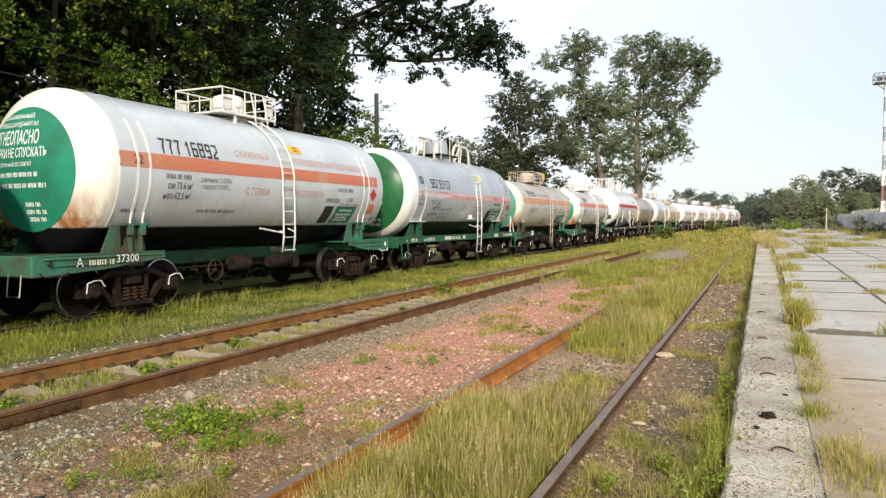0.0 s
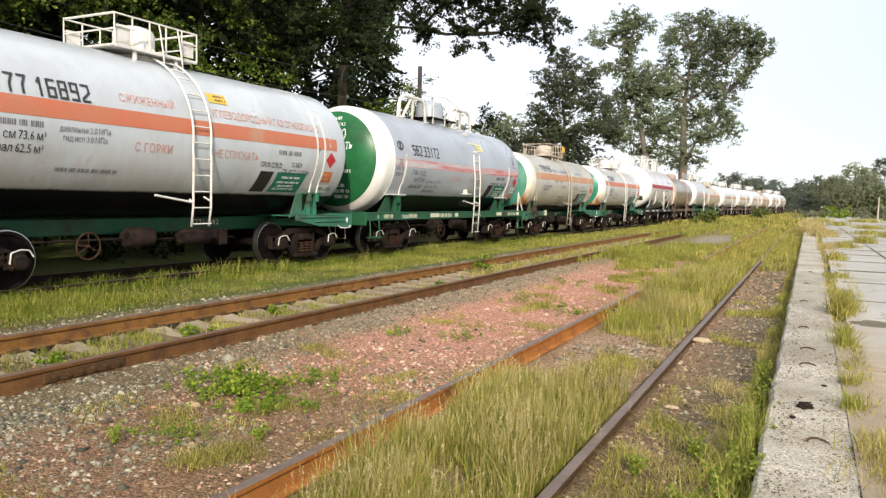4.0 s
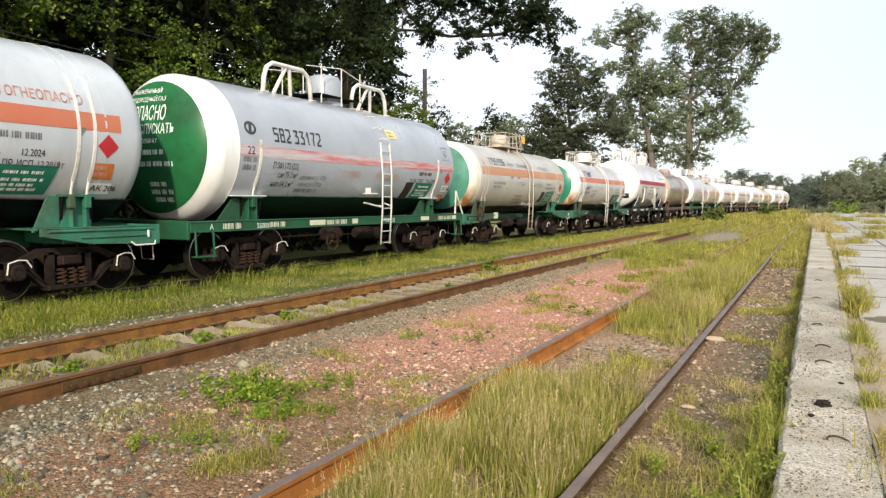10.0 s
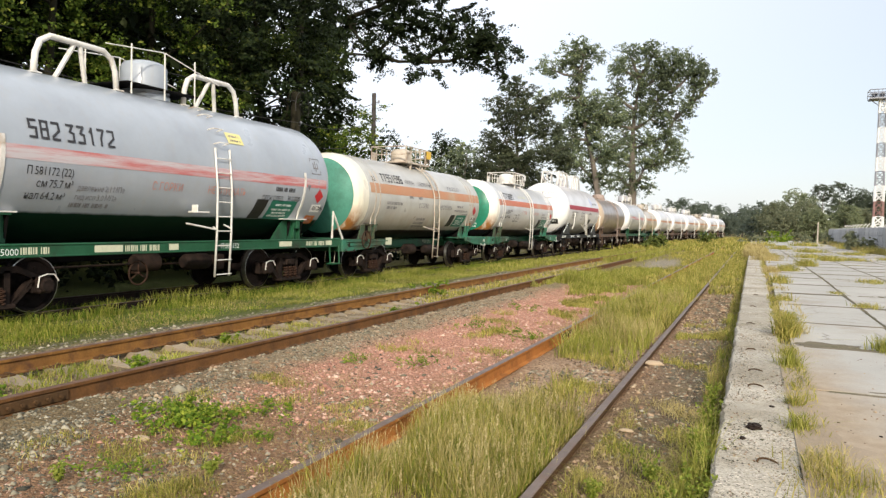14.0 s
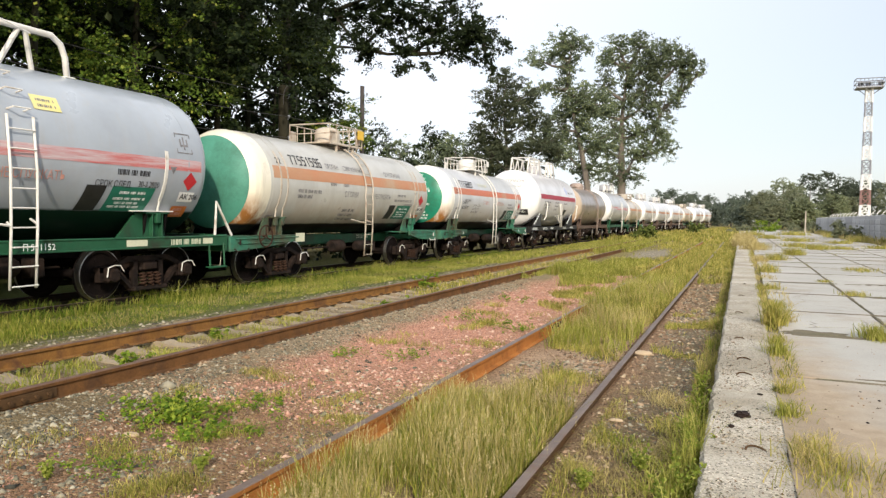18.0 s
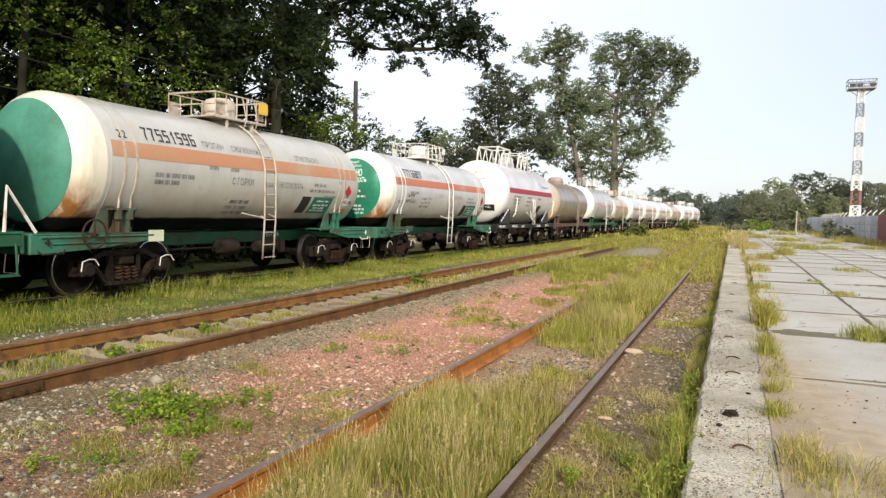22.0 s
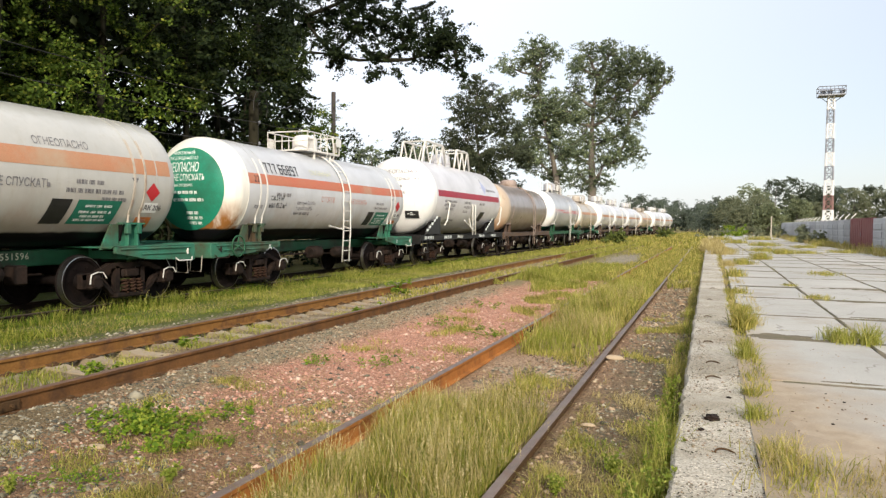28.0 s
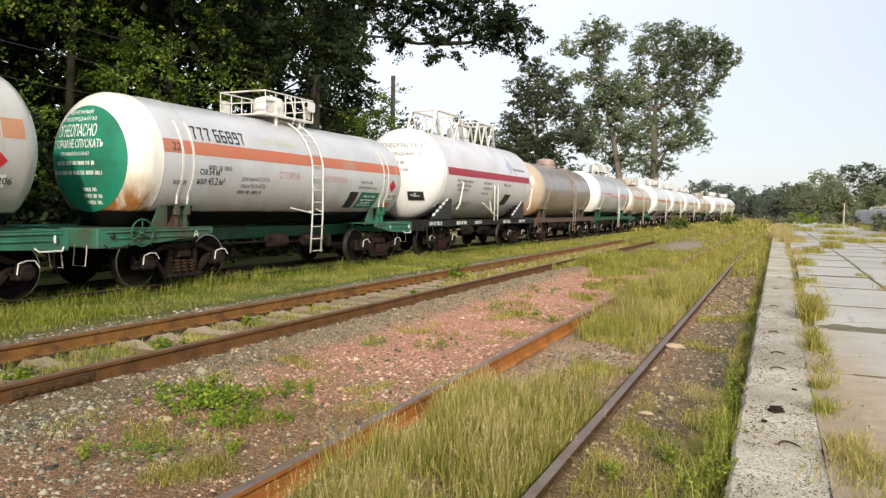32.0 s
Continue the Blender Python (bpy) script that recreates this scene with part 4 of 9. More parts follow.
def ladder(wagon, y, r, zc, mat, low=0.42, top_z=None, curved=True):
    w, off = 0.22, 0.07
    sh = Shape()
    for s in (-1, 1):
        pts = []
        a0, a1 = -8, 78
        if curved:
            for k in range(14):
                a = math.radians(a1 - (a1 - a0) * k / 13)
                pts.append(((r + off) * math.cos(a), y + s * w, zc + (r + off) * math.sin(a)))
        else:
            pts.append(((r + off) * math.cos(math.radians(18)), y + s * w, zc + (r + off) * math.sin(math.radians(18))))
        pts += [(r + off, y + s * w, zc - 0.35), (r + off - 0.01, y + s * w, 1.3), (r + off - 0.06, y + s * w, low)]
        sh.rod(pts, 0.023, 6)
    lad = part("ladder", sh, mat, wagon, smooth=True)
    zs, z = [], low + 0.05
    while z < zc + r * 0.98:
        zs.append(z)
        z += 0.30 if z < zc + r * 0.6 else 0.16
    for z in zs:
        if not curved and z > zc + r * math.sin(math.radians(18)):
            x = math.sqrt(max(0.0, r * r - (z - zc) ** 2)) + 0.03
            b = Shape()
            b.rod([(x - 0.05, y - 0.14, z), (x + 0.12, y - 0.14, z + 0.03), (x + 0.12, y + 0.14, z + 0.03), (x - 0.05, y + 0.14, z)], 0.014, 5)
            part("rung", b, mat, lad)
            continue
        x = r + off if z < zc else math.sqrt(max(0.0, (r + off) ** 2 - (z - zc) ** 2))
        b = Shape()
        b.rod([(x, y - w, z), (x, y + w, z)], 0.013, 5)
        part("rung", b, mat, lad)
    st = Shape()
    st.rod([(r + off, y - 1.1, 1.52), (r + off, y - 0.25, 1.40), (r - 0.05, y - 0.2, 1.45)], 0.02, 5)
    st.rod([(r + off, y + 0.22, 1.42), (r - 0.2, y + 0.3, 1.5)], 0.02, 5)
    part("ladder_stay", st, mat, wagon)
    return lad


def guard_rail(wagon, y0, y1, zt, mat, deck, half=0.75):
    """Railing and footway round the valve dome."""
    d = Shape()
    d.box(0, (y0 + y1) / 2, deck, 2 * half, y1 - y0, 0.04, 0.01)
    for s in (-1, 1):
        d.box(s * half, (y0 + y1) / 2, deck - 0.01, 0.04, y1 - y0, 0.06, 0.008)
        for yy in (0.25, 0.75):
            d.box(s * (half - 0.06), y0 + (y1 - y0) * yy, deck - 0.12, 0.06, 0.06, 0.24, 0.006)
    part("footway", d, mat, wagon)
    for x in (-half, half):
        sh = Shape()
        sh.rod([(x, y0, deck), (x, y0, zt), (x, y1, zt), (x, y1, deck)], 0.018, 6)
        for ya, yb in ((y0, y0 + 0.42), (y1 - 0.42, y1)):
            part("mid_rail", Shape().rod([(x, ya, (deck + zt) / 2 + 0.05), (x, yb, (deck + zt) / 2 + 0.05)], 0.014, 6), mat, wagon)
            part("railing_plate", Shape().box(x - 0.03, (ya + yb) / 2, (deck + zt) / 2 - 0.05, 0.012, 0.30, 0.30, 0.003), mat, wagon, "small plate hung on the railing")
        rl = part("railing", sh, mat, wagon)
        for k in range(1, 5):
            yy = y0 + (y1 - y0) * k / 5
            part("railing_post", Shape().rod([(x, yy, deck), (x, yy, zt)], 0.016, 6), mat, rl)
    for y in (y0, y1):
        sh = Shape()
        sh.rod([(-half, y, zt), (half, y, zt)], 0.022, 6)
        sh.rod([(-half, y, (deck + zt) / 2), (half, y, (deck + zt) / 2)], 0.016, 6)
        part("end_railing", sh, mat, wagon)


def valve_dome(wagon, y, r, zc, mat, rad=0.42, h=0.62):
    b = zc + r - 0.08
    sh = Shape()
    sh.lathe([(b, rad + 0.06), (b + 0.1, rad + 0.06), (b + 0.1, rad), (b + h - 0.14, rad), (b + h - 0.05, rad * 0.86), (b + h, rad * 0.5), (b + h + 0.01, 0)], 0, y, 24, "z")
    dm = part("valve_dome", sh, mat, wagon, "round valve cover", smooth=True, angle=40)
    fl = Shape()
    fl.lathe([(b + 0.16, rad), (b + 0.16, rad + 0.05), (b + 0.20, rad + 0.05), (b + 0.20, rad)], 0, y, 24, "z")
    part("flange", fl, mat, dm)
    for k in range(6):
        a = math.radians(60 * k + 20)
        part("clamp_bolt", Shape().rod([((rad + 0.03) * math.cos(a), y + (rad + 0.03) * math.sin(a), b + 0.12), ((rad + 0.03) * math.cos(a), y + (rad + 0.03) * math.sin(a), b + 0.26)], 0.018, 6), mat, dm)


def hoops_top(wagon, y, r, zc, mat, gap=1.74, h=0.62):
    """Two bent-pipe guards with slanting struts, one before and one behind the dome."""
    x = 0.42
    zb, zt = zc + math.sqrt(r * r - x * x) - 0.04, zc + r + h
    for s in (-1, 1):
        a, b = y - 0.15 + s * gap - 0.87, y - 0.15 + s * gap + 0.87
        pts = [(x, a, zb), (x, a + 0.04, zt - 0.34), (x, a + 0.13, zt - 0.12), (x, a + 0.32, zt), (x, b - 0.32, zt), (x, b - 0.13, zt - 0.12), (x, b - 0.04, zt - 0.34), (x, b, zb)]
        pg = part("pipe_guard", Shape().rod(pts, 0.055, 8), mat, wagon, "bent white pipe guard", smooth=True)
        m = (a + b) / 2
        for k in (-1, 1):
            part("guard_strut", Shape().rod([(x, m + k * 0.05, zt), (x - 0.2, m + k * 0.34, zb)], 0.045, 7), mat, pg)
            part("foot_pad", Shape().box(x, m + k * 0.87, zb + 0.03, 0.2, 0.2, 0.03, 0.006), mat, pg)
    d = Shape()
    d.box(0, y, zc + r + 0.12, 1.25, 1.9, 0.035, 0.008)
    part("footway", d, UNDER, wagon)
    zt = zc + r + 0.86
    for yy in (-0.85, 0.0, 0.85):
        for x in (-0.62, 0.62):
            part("railing_post", Shape().rod([(x, y + yy, zc + r - 0.1), (x, y + yy, zt)], 0.016, 5), mat, wagon)
    for x in (-0.62, 0.62):
        part("railing", Shape().rod([(x, y - 1.45, zt - 0.14), (x, y, zt), (x, y + 1.6, zt - 0.36)], 0.012, 5), mat, wagon)


def braced_guards(wagon, y, r, zc, mat, h=0.80):
    """Two long braced frames of white pipe, before and behind the valve cover."""
    zt = zc + r + h
    for a, b in ((y - 3.5, y - 0.65), (y + 0.45, y + 2.75)):
        frames = []
        for x in (-0.5, 0.5):
            zb = zc + math.sqrt(r * r - x * x) - 0.04
            n = 4
            pg = part("pipe_guard", Shape().rod([(x, a, zb), (x, a + 0.32, zt - 0.06), (x, a + 0.45, zt), (x, b - 0.45, zt), (x, b - 0.32, zt - 0.06), (x, b, zb)], 0.05, 8), mat, wagon, "long braced guard of white pipe", smooth=True)
            for k in range(n):
                u, v = a + 0.4 + (b - a - 0.8) * k / n, a + 0.4 + (b - a - 0.8) * (k + 1) / n
                part("guard_strut", Shape().rod([(x, u, zt if k % 2 == 0 else zb), (x, v, zb if k % 2 == 0 else zt)], 0.032, 6), mat, pg)
            frames.append(pg)
        for yy in (a + 0.45, b - 0.45):
            part("guard_tie", Shape().rod([(-0.5, yy, zt), (0.5, yy, zt)], 0.032, 6), mat, frames[0])


def short_ladder(wagon, y, r, zc, mat):
    """Ladder from under the stripe down to the frame, held by a forked stay."""
    x, z0, z1 = r + 0.06, 1.12, zc - 0.22
    lad = part("ladder", Shape().rod([(x, y - 0.19, z0), (x, y - 0.19, z1 - 0.06), (x - 0.05, y - 0.19, z1)], 0.032, 6).rod([(x, y + 0.19, z0), (x, y + 0.19, z1 - 0.06), (x - 0.05, y + 0.19, z1)], 0.032, 6), mat, wagon, smooth=True)
    for k in range(5):
        z = z0 + 0.2 + 0.28 * k
        part("rung", Shape().rod([(x, y - 0.19, z), (x, y + 0.19, z)], 0.015, 5), mat, lad)
    st = Shape().rod([(x, y - 0.21, 1.36), (x - 0.02, y - 1.35, 1.78)], 0.034, 6)
    st.rod([(x, y - 0.5, 1.47), (x - 0.03, y - 0.62, 1.85)], 0.03, 6)
    part("ladder_stay", st, mat, wagon, "forked white stay")
    for s in (-1, 1):
        part("grab_bar", Shape().rod([(x - 0.1, s * 3.9 + 0.42, 1.55), (x, s * 3.9 + 0.46, 1.72), (x + 0.03, s * 3.9 + 0.7, zc - 0.25), (x - 0.06, s * 3.9 + 0.72, zc - 0.2)], 0.032, 6), mat, wagon, "slanting white bar beside the saddle")


def saddle(wagon, y, r, zc, mat, strap_mat, straps=2, tank_mat=None):
    """Support under one end of the tank, with its tie straps."""
    a = math.radians(-42)
    xe, ze = r * math.cos(a), zc + r * math.sin(a)
    for s in (-1, 1):
        for yy in (-0.26, 0.26):
            sh = Shape()
            sh.prism([(s * xe * 0.35, 1.02), (s * (xe + 0.02), 1.02), (s * (xe + 0.14), ze + 0.02), (s * xe, ze), (s * xe * 0.8, zc - math.sqrt(r * r - (0.8 * xe) ** 2)), (s * xe * 0.35, zc - math.sqrt(r * r - (0.35 * xe) ** 2))],
                     y + yy - 0.02, y + yy + 0.02, "y")
            # near-black instead of the frame's paint: shade under the tank painted on
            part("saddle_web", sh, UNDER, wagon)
        sh = Shape()
        sh.box(s * (xe + 0.05), y, (1.02 + ze) / 2, 0.03, 0.54, ze - 1.02, 0.006)
        sh.box(s * (xe + 0.02), y, ze + 0.03, 0.30, 0.60, 0.04, 0.006)
        for yy in (-0.12, 0.12):
            sh.box(s * (xe + 0.10), y + yy, (1.02 + ze) / 2 + 0.02, 0.10, 0.025, ze - 1.0, 0.005)
        part("saddle_plate", sh, mat, wagon)
    for s in (-1, 1):
        g = Shape()
        g.prism([(y - (0.72 if straps == 2 else 1.0), 1.06), (y - 0.27, 1.06), (y - 0.27, ze + 0.02), (y - 0.46, ze + 0.02)], s * (xe + 0.01), s * (xe + 0.05))
        part("saddle_gusset", g, mat, wagon)
    for k in range(straps):
        yy = y - 0.14 + 0.28 * k if straps == 2 else y
        if straps == 2:
            part("tank_strap", hoop(r, zc, yy, 0.05, 38, 142, 0.010), tank_mat, wagon, "painted flat strap over the tank")
            for a0, a1 in ((-30, 38), (142, 210)):
                part("strap_end", hoop(r, zc, yy, 0.055, a0, a1, 0.012, 14), strap_mat, wagon, "pale lower end of the strap")
        else:
            for a0, a1 in ((-30, 8), (172, 210)):
                part("strap_end", hoop(r, zc, yy, 0.075, a0, a1, 0.016, 12), strap_mat, wagon, "white strap end")
            for s in (-1, 1):
                part("saddle_shelf", Shape().box(s * (xe + 0.02), y - 0.12, ze + 0.06, 0.34, 1.0, 0.025, 0.005), strap_mat, wagon, "pale plate on the saddle")
        for s in (-1, 1):
            t = Shape()
            b = math.radians(-30)
            t.rod([(s * (r + 0.012) * math.cos(b), yy, zc + (r + 0.012) * math.sin(b)), (s * (xe + 0.15), yy, ze + 0.12), (s * (xe + 0.14), yy, ze + (0.04 if straps == 2 else -0.1))], 0.022, 6)
            part("tie_rod", t, strap_mat, wagon)
            part("tie_bracket", Shape().box(s * (xe + 0.14), yy, ze - 0.07, 0.09, 0.11, 0.2, 0.01), mat, wagon)


def coupler(wagon, y, s):
    sh = Shape()
    sh.box(0, y + s * 0.18, 0.98, 0.22, 0.5, 0.24, 0.03)
    sh.box(0.05, y + s * 0.52, 0.98, 0.34, 0.26, 0.30, 0.06)
    sh.box(-0.14, y + s * 0.62, 0.98, 0.10, 0.22, 0.26, 0.03)
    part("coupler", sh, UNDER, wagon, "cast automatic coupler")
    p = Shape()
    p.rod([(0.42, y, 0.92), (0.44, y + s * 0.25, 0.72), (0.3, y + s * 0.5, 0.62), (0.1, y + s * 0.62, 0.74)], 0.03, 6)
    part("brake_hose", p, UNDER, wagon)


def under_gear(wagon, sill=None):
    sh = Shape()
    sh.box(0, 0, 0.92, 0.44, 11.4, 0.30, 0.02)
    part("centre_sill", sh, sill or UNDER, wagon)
    c = Shape()
    c.lathe([(-0.55, 0.0), (-0.55, 0.15), (-0.48, 0.19), (0.0, 0.19), (0.06, 0.12), (0.06, 0.0)], 0.55, 0.72, 16, "y")
    part("brake_cylinder", c, BOGIE_STEEL, wagon, smooth=True, angle=40)
    t = Shape()
    t.lathe([(0.55, 0.0), (0.57, 0.12), (0.65, 0.17), (1.25, 0.17), (1.33, 0.12), (1.35, 0.0)], 0.75, 0.70, 16, "y")
    part("air_reservoir", t, BOGIE_STEEL, wagon, smooth=True, angle=40)
    r = Shape()
    r.rod([(0.5, -2.6, 0.70), (0.5, -0.6, 0.70)], 0.022, 5)
    part("brake_rod", r, BOGIE_STEEL, wagon)
    r = Shape()
    r.rod([(0.4, 0.1, 0.66), (0.3, 2.5, 0.62)], 0.022, 5)
    part("brake_rod", r, BOGIE_STEEL, wagon)
    r = Shape()
    r.box(0.6, 1.75, 0.66, 0.3, 0.25, 0.34, 0.03)
    part("brake_valve", r, BOGIE_STEEL, wagon)


def hand_wheel(wagon, x, y, z, rad, mat):
    sh = Shape()
    sh.rod([(x, y + rad * math.cos(a), z + rad * math.sin(a)) for a in [2 * math.pi * k / 20 for k in range(21)]], 0.018, 6, cap=False)
    for k in range(3):
        a = math.radians(90 + 120 * k)
        sh.rod([(x, y, z), (x, y + rad * math.cos(a), z + rad * math.sin(a))], 0.013, 5)
    sh.rod([(x - 0.25, y, z), (x + 0.03, y, z)], 0.025, 6)
    part("hand_brake_wheel", sh, mat, wagon, "spoked hand brake wheel", smooth=True)


def end_frame(wagon, mat, s, more=0.0):
    """Half platform over one bogie: side channels that taper, a headstock and cross ribs."""
    e, inner = (6.0, 2.65) if s < 0 else (5.3 + more, 2.1)
    for x in (-1, 1):
        sh = Shape()
        sh.prism([(s * e, 0.80), (s * e, 1.13), (s * (e - inner), 1.13), (s * (e - inner), 1.00), (s * (e - 1.3), 0.86)], x * 1.30, x * 1.38)
        sh.box(x * 1.28, s * (e - inner / 2), 1.12, 0.22, inner, 0.02, 0.005)
        sh.box(x * 1.395, s * (e - inner / 2), 1.075, 0.03, inner * 0.92, 0.035, 0.008)
        sh.box(x * 1.395, s * (e - inner / 2 + 0.2), 0.965, 0.025, inner * 0.6, 0.03, 0.008)
        part("side_channel", sh, mat, wagon)
    h = Shape()
    h.box(0, s * (e + 0.03), 0.965, 2.76, 0.08, 0.34, 0.015)
    part("headstock", h, mat, wagon)
    h = Shape()
    h.box(0, s * (e - inner / 2), 1.10, 2.5, inner, 0.03, 0.005)
    part("deck_plate", h, mat, wagon)
    h = Shape()
    h.box(0, s * BOGIE_AT + (more if s > 0 else 0.0), 0.97, 2.4, 0.4, 0.22, 0.02)
    part("bolster_beam", h, mat, wagon)
    g = Shape()
    g.rod([(1.40, s * (e - 0.05), 0.86), (1.44, s * (e - 0.10), 0.80), (1.44, s * (e - 0.5), 0.80), (1.40, s * (e - 0.55), 0.86)], 0.014, 5)
    g.rod([(1.39, s * (e - 0.2), 1.0), (1.43, s * (e - 0.22), 0.94), (1.43, s * (e - 0.22), 1.05)], 0.02, 5)
    part("grab_iron", g, WHITE_METAL if s > 0 else BOGIE_STEEL, wagon)
    v = Shape()
    v.rod([(1.15, s * (e + 0.08), 0.85), (1.15, s * (e + 0.12), 0.5), (0.85, s * (e + 0.12), 0.5), (0.85, s * (e + 0.08), 0.85)], 0.010, 5)
    part("shunter_step", v, DUSTY_METAL, wagon)


def full_frame(wagon, mat, plates=True):
    e = 5.72
    for x in (-1, 1):
        sh = Shape()
        sh.box(x * 1.36, 0, 1.06, 0.09, 2 * e, 0.22, 0.012)
        sh.box(x * 1.405, 0, 1.15, 0.03, 2 * e, 0.03, 0.008)
        sh.box(x * 1.405, 0, 0.965, 0.03, 2 * e, 0.03, 0.008)
        part("side_sill", sh, mat, wagon)
    for s in (-1, 1):
        for name, args in (("headstock", (0, s * (e + 0.03), 1.0, 2.8, 0.08, 0.36, 0.015)), ("bolster_beam", (0, s * BOGIE_AT, 0.99, 2.5, 0.4, 0.20, 0.02)),
                           ("deck_plate", (0, s * (e - 0.9), 1.13, 2.6, 1.7, 0.03, 0.005))):
            # bolster and deck lose the frame's paint to a painted-in shade
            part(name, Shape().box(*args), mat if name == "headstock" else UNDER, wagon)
    for s in (-1, 1):
        g = Shape()
        g.rod([(1.42, s * (e - 0.1), 1.0), (1.45, s * (e - 0.1), 0.5), (1.45, s * (e - 0.55), 0.5), (1.42, s * (e - 0.55), 1.0)], 0.022, 5)
        g.box(1.42, s * (e - 0.32), 0.5, 0.2, 0.45, 0.03, 0.006)
        part("end_step", g, mat, wagon)


def build_wagon(spec, at):
    """One tank wagon; spec names what sets it apart. Its origin is on the rail tops, at its middle."""
    r, half, depth = spec["r"], spec.get("half", 4.72), spec.get("depth", 0.7)
    zc = spec.get("zc", 1.1 + r)
    seam = spec.get("seam", -4.45)
    wagon = empty("tank_wagon", spec["label"], "tank wagon", pose(TRACK_FAR[0], at, TRACK_FAR[1]), "tank wagons of the train")
    wheels = []
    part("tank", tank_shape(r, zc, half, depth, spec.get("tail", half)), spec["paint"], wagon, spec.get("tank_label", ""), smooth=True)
    for y in (seam, -seam):
        part("weld_seam", hoop(r, zc, y, 0.03, 0, 360, 0.006, 56), spec["paint"], wagon)
    if "disc" in spec:
        k = spec.get("disc_size", 0.84)
        sh = Shape()
        sh.lathe([(dome_y(q * r, r, half, depth) - 0.012, q * r) for q in [k * math.sin(math.pi / 2 * i / 14) for i in range(15)]], 0, zc, 56, "y")
        part("end_disc", sh, spec["disc"], wagon, "painted green end disc", smooth=True)
    if "band" in spec:
        mat, z0, z1 = spec["band"][:3]
        b0, b1 = spec["band"][3:] if len(spec["band"]) > 3 else (seam, 4.72)
        v, f = patch(b1 - b0, r * (math.asin((z1 - zc) / r) - math.asin((z0 - zc) / r)), 0, 6)
        part("side_band", on_side(v, f, b0, z0, r, zc, 0.004), mat, wagon, "painted stripe along the tank", smooth=True)
    frame_mat = spec["frame"]
    under_gear(wagon, GREEN_DARK if spec["deck"] == "ends" else None)
    if spec["deck"] == "ends":
        for s in (-1, 1):
            end_frame(wagon, frame_mat, s, spec.get("rear", 0.0))
    else:
        full_frame(wagon, frame_mat)
    for s in (-1, 1):
        more = spec.get("rear", 0.0) if s > 0 else 0.0
        add_bogie(wagon, s * BOGIE_AT + more, wheels)
        coupler(wagon, s * (5.7 if spec["deck"] == "full" else 5.35) + more, s)
        saddle(wagon, s * spec.get("saddle", 3.9) + more, r, zc, frame_mat, spec["metal"], spec.get("straps", 2), spec["paint"])
    if spec["top"] == "rail":
        guard_rail(wagon, -0.85, 1.05, zc + r + 0.60, spec["metal"], zc + r + 0.06, 0.68)
        valve_dome(wagon, 0.12, r, zc, spec["metal"], 0.38, 0.68)
        ladder(wagon, 0.34, r, zc, spec["metal"], spec.get("ladder_low", 0.42))
        for w in (0.12, 0.56):                      # grab rails that carry the ladder on up to the railing
            part("grab_rail", Shape().rod([((r + 0.07) * math.cos(radians(58)), w, zc + (r + 0.07) * math.sin(radians(58))), (0.80, w, zc + r + 0.05), (0.72, w, zc + r + 0.45), (0.68, w, zc + r + 0.60)], 0.016, 6), spec["metal"], wagon, smooth=True)
    elif spec["top"] == "hoops":
        hoops_top(wagon, 0.15, r, zc, spec["metal"])
        valve_dome(wagon, 0.2, r, zc, spec.get("dome", spec["paint"]), 0.46, 0.82)
        ladder(wagon, 0.88, r, zc, spec["metal"], curved=False)
    elif spec["top"] == "guards":
        braced_guards(wagon, 0.0, r, zc, spec["metal"])
        valve_dome(wagon, -0.1, r, zc, spec["paint"], 0.42, 0.6)
        short_ladder(wagon, 0.15, r, zc, spec["metal"])
    else:
        valve_dome(wagon, 0.0, r, zc, spec["metal"], 0.5, 0.5)
        ladder(wagon, 0.9, r, zc, spec["metal"])
    if spec.get("writing"):
        spec["writing"](wagon, r, zc, half, depth)
    return wagon, wheels


# ---- the train ----
def lines_on(wagon, y0, z, r, zc, rows, thick, mat, name="small_lettering", label="weathered lines of small lettering"):
    v, f = bars(rows, thick)
    tagged(part(name, on_side(v, f, y0, z, r, zc), mat, wagon, label), kind="stuff")


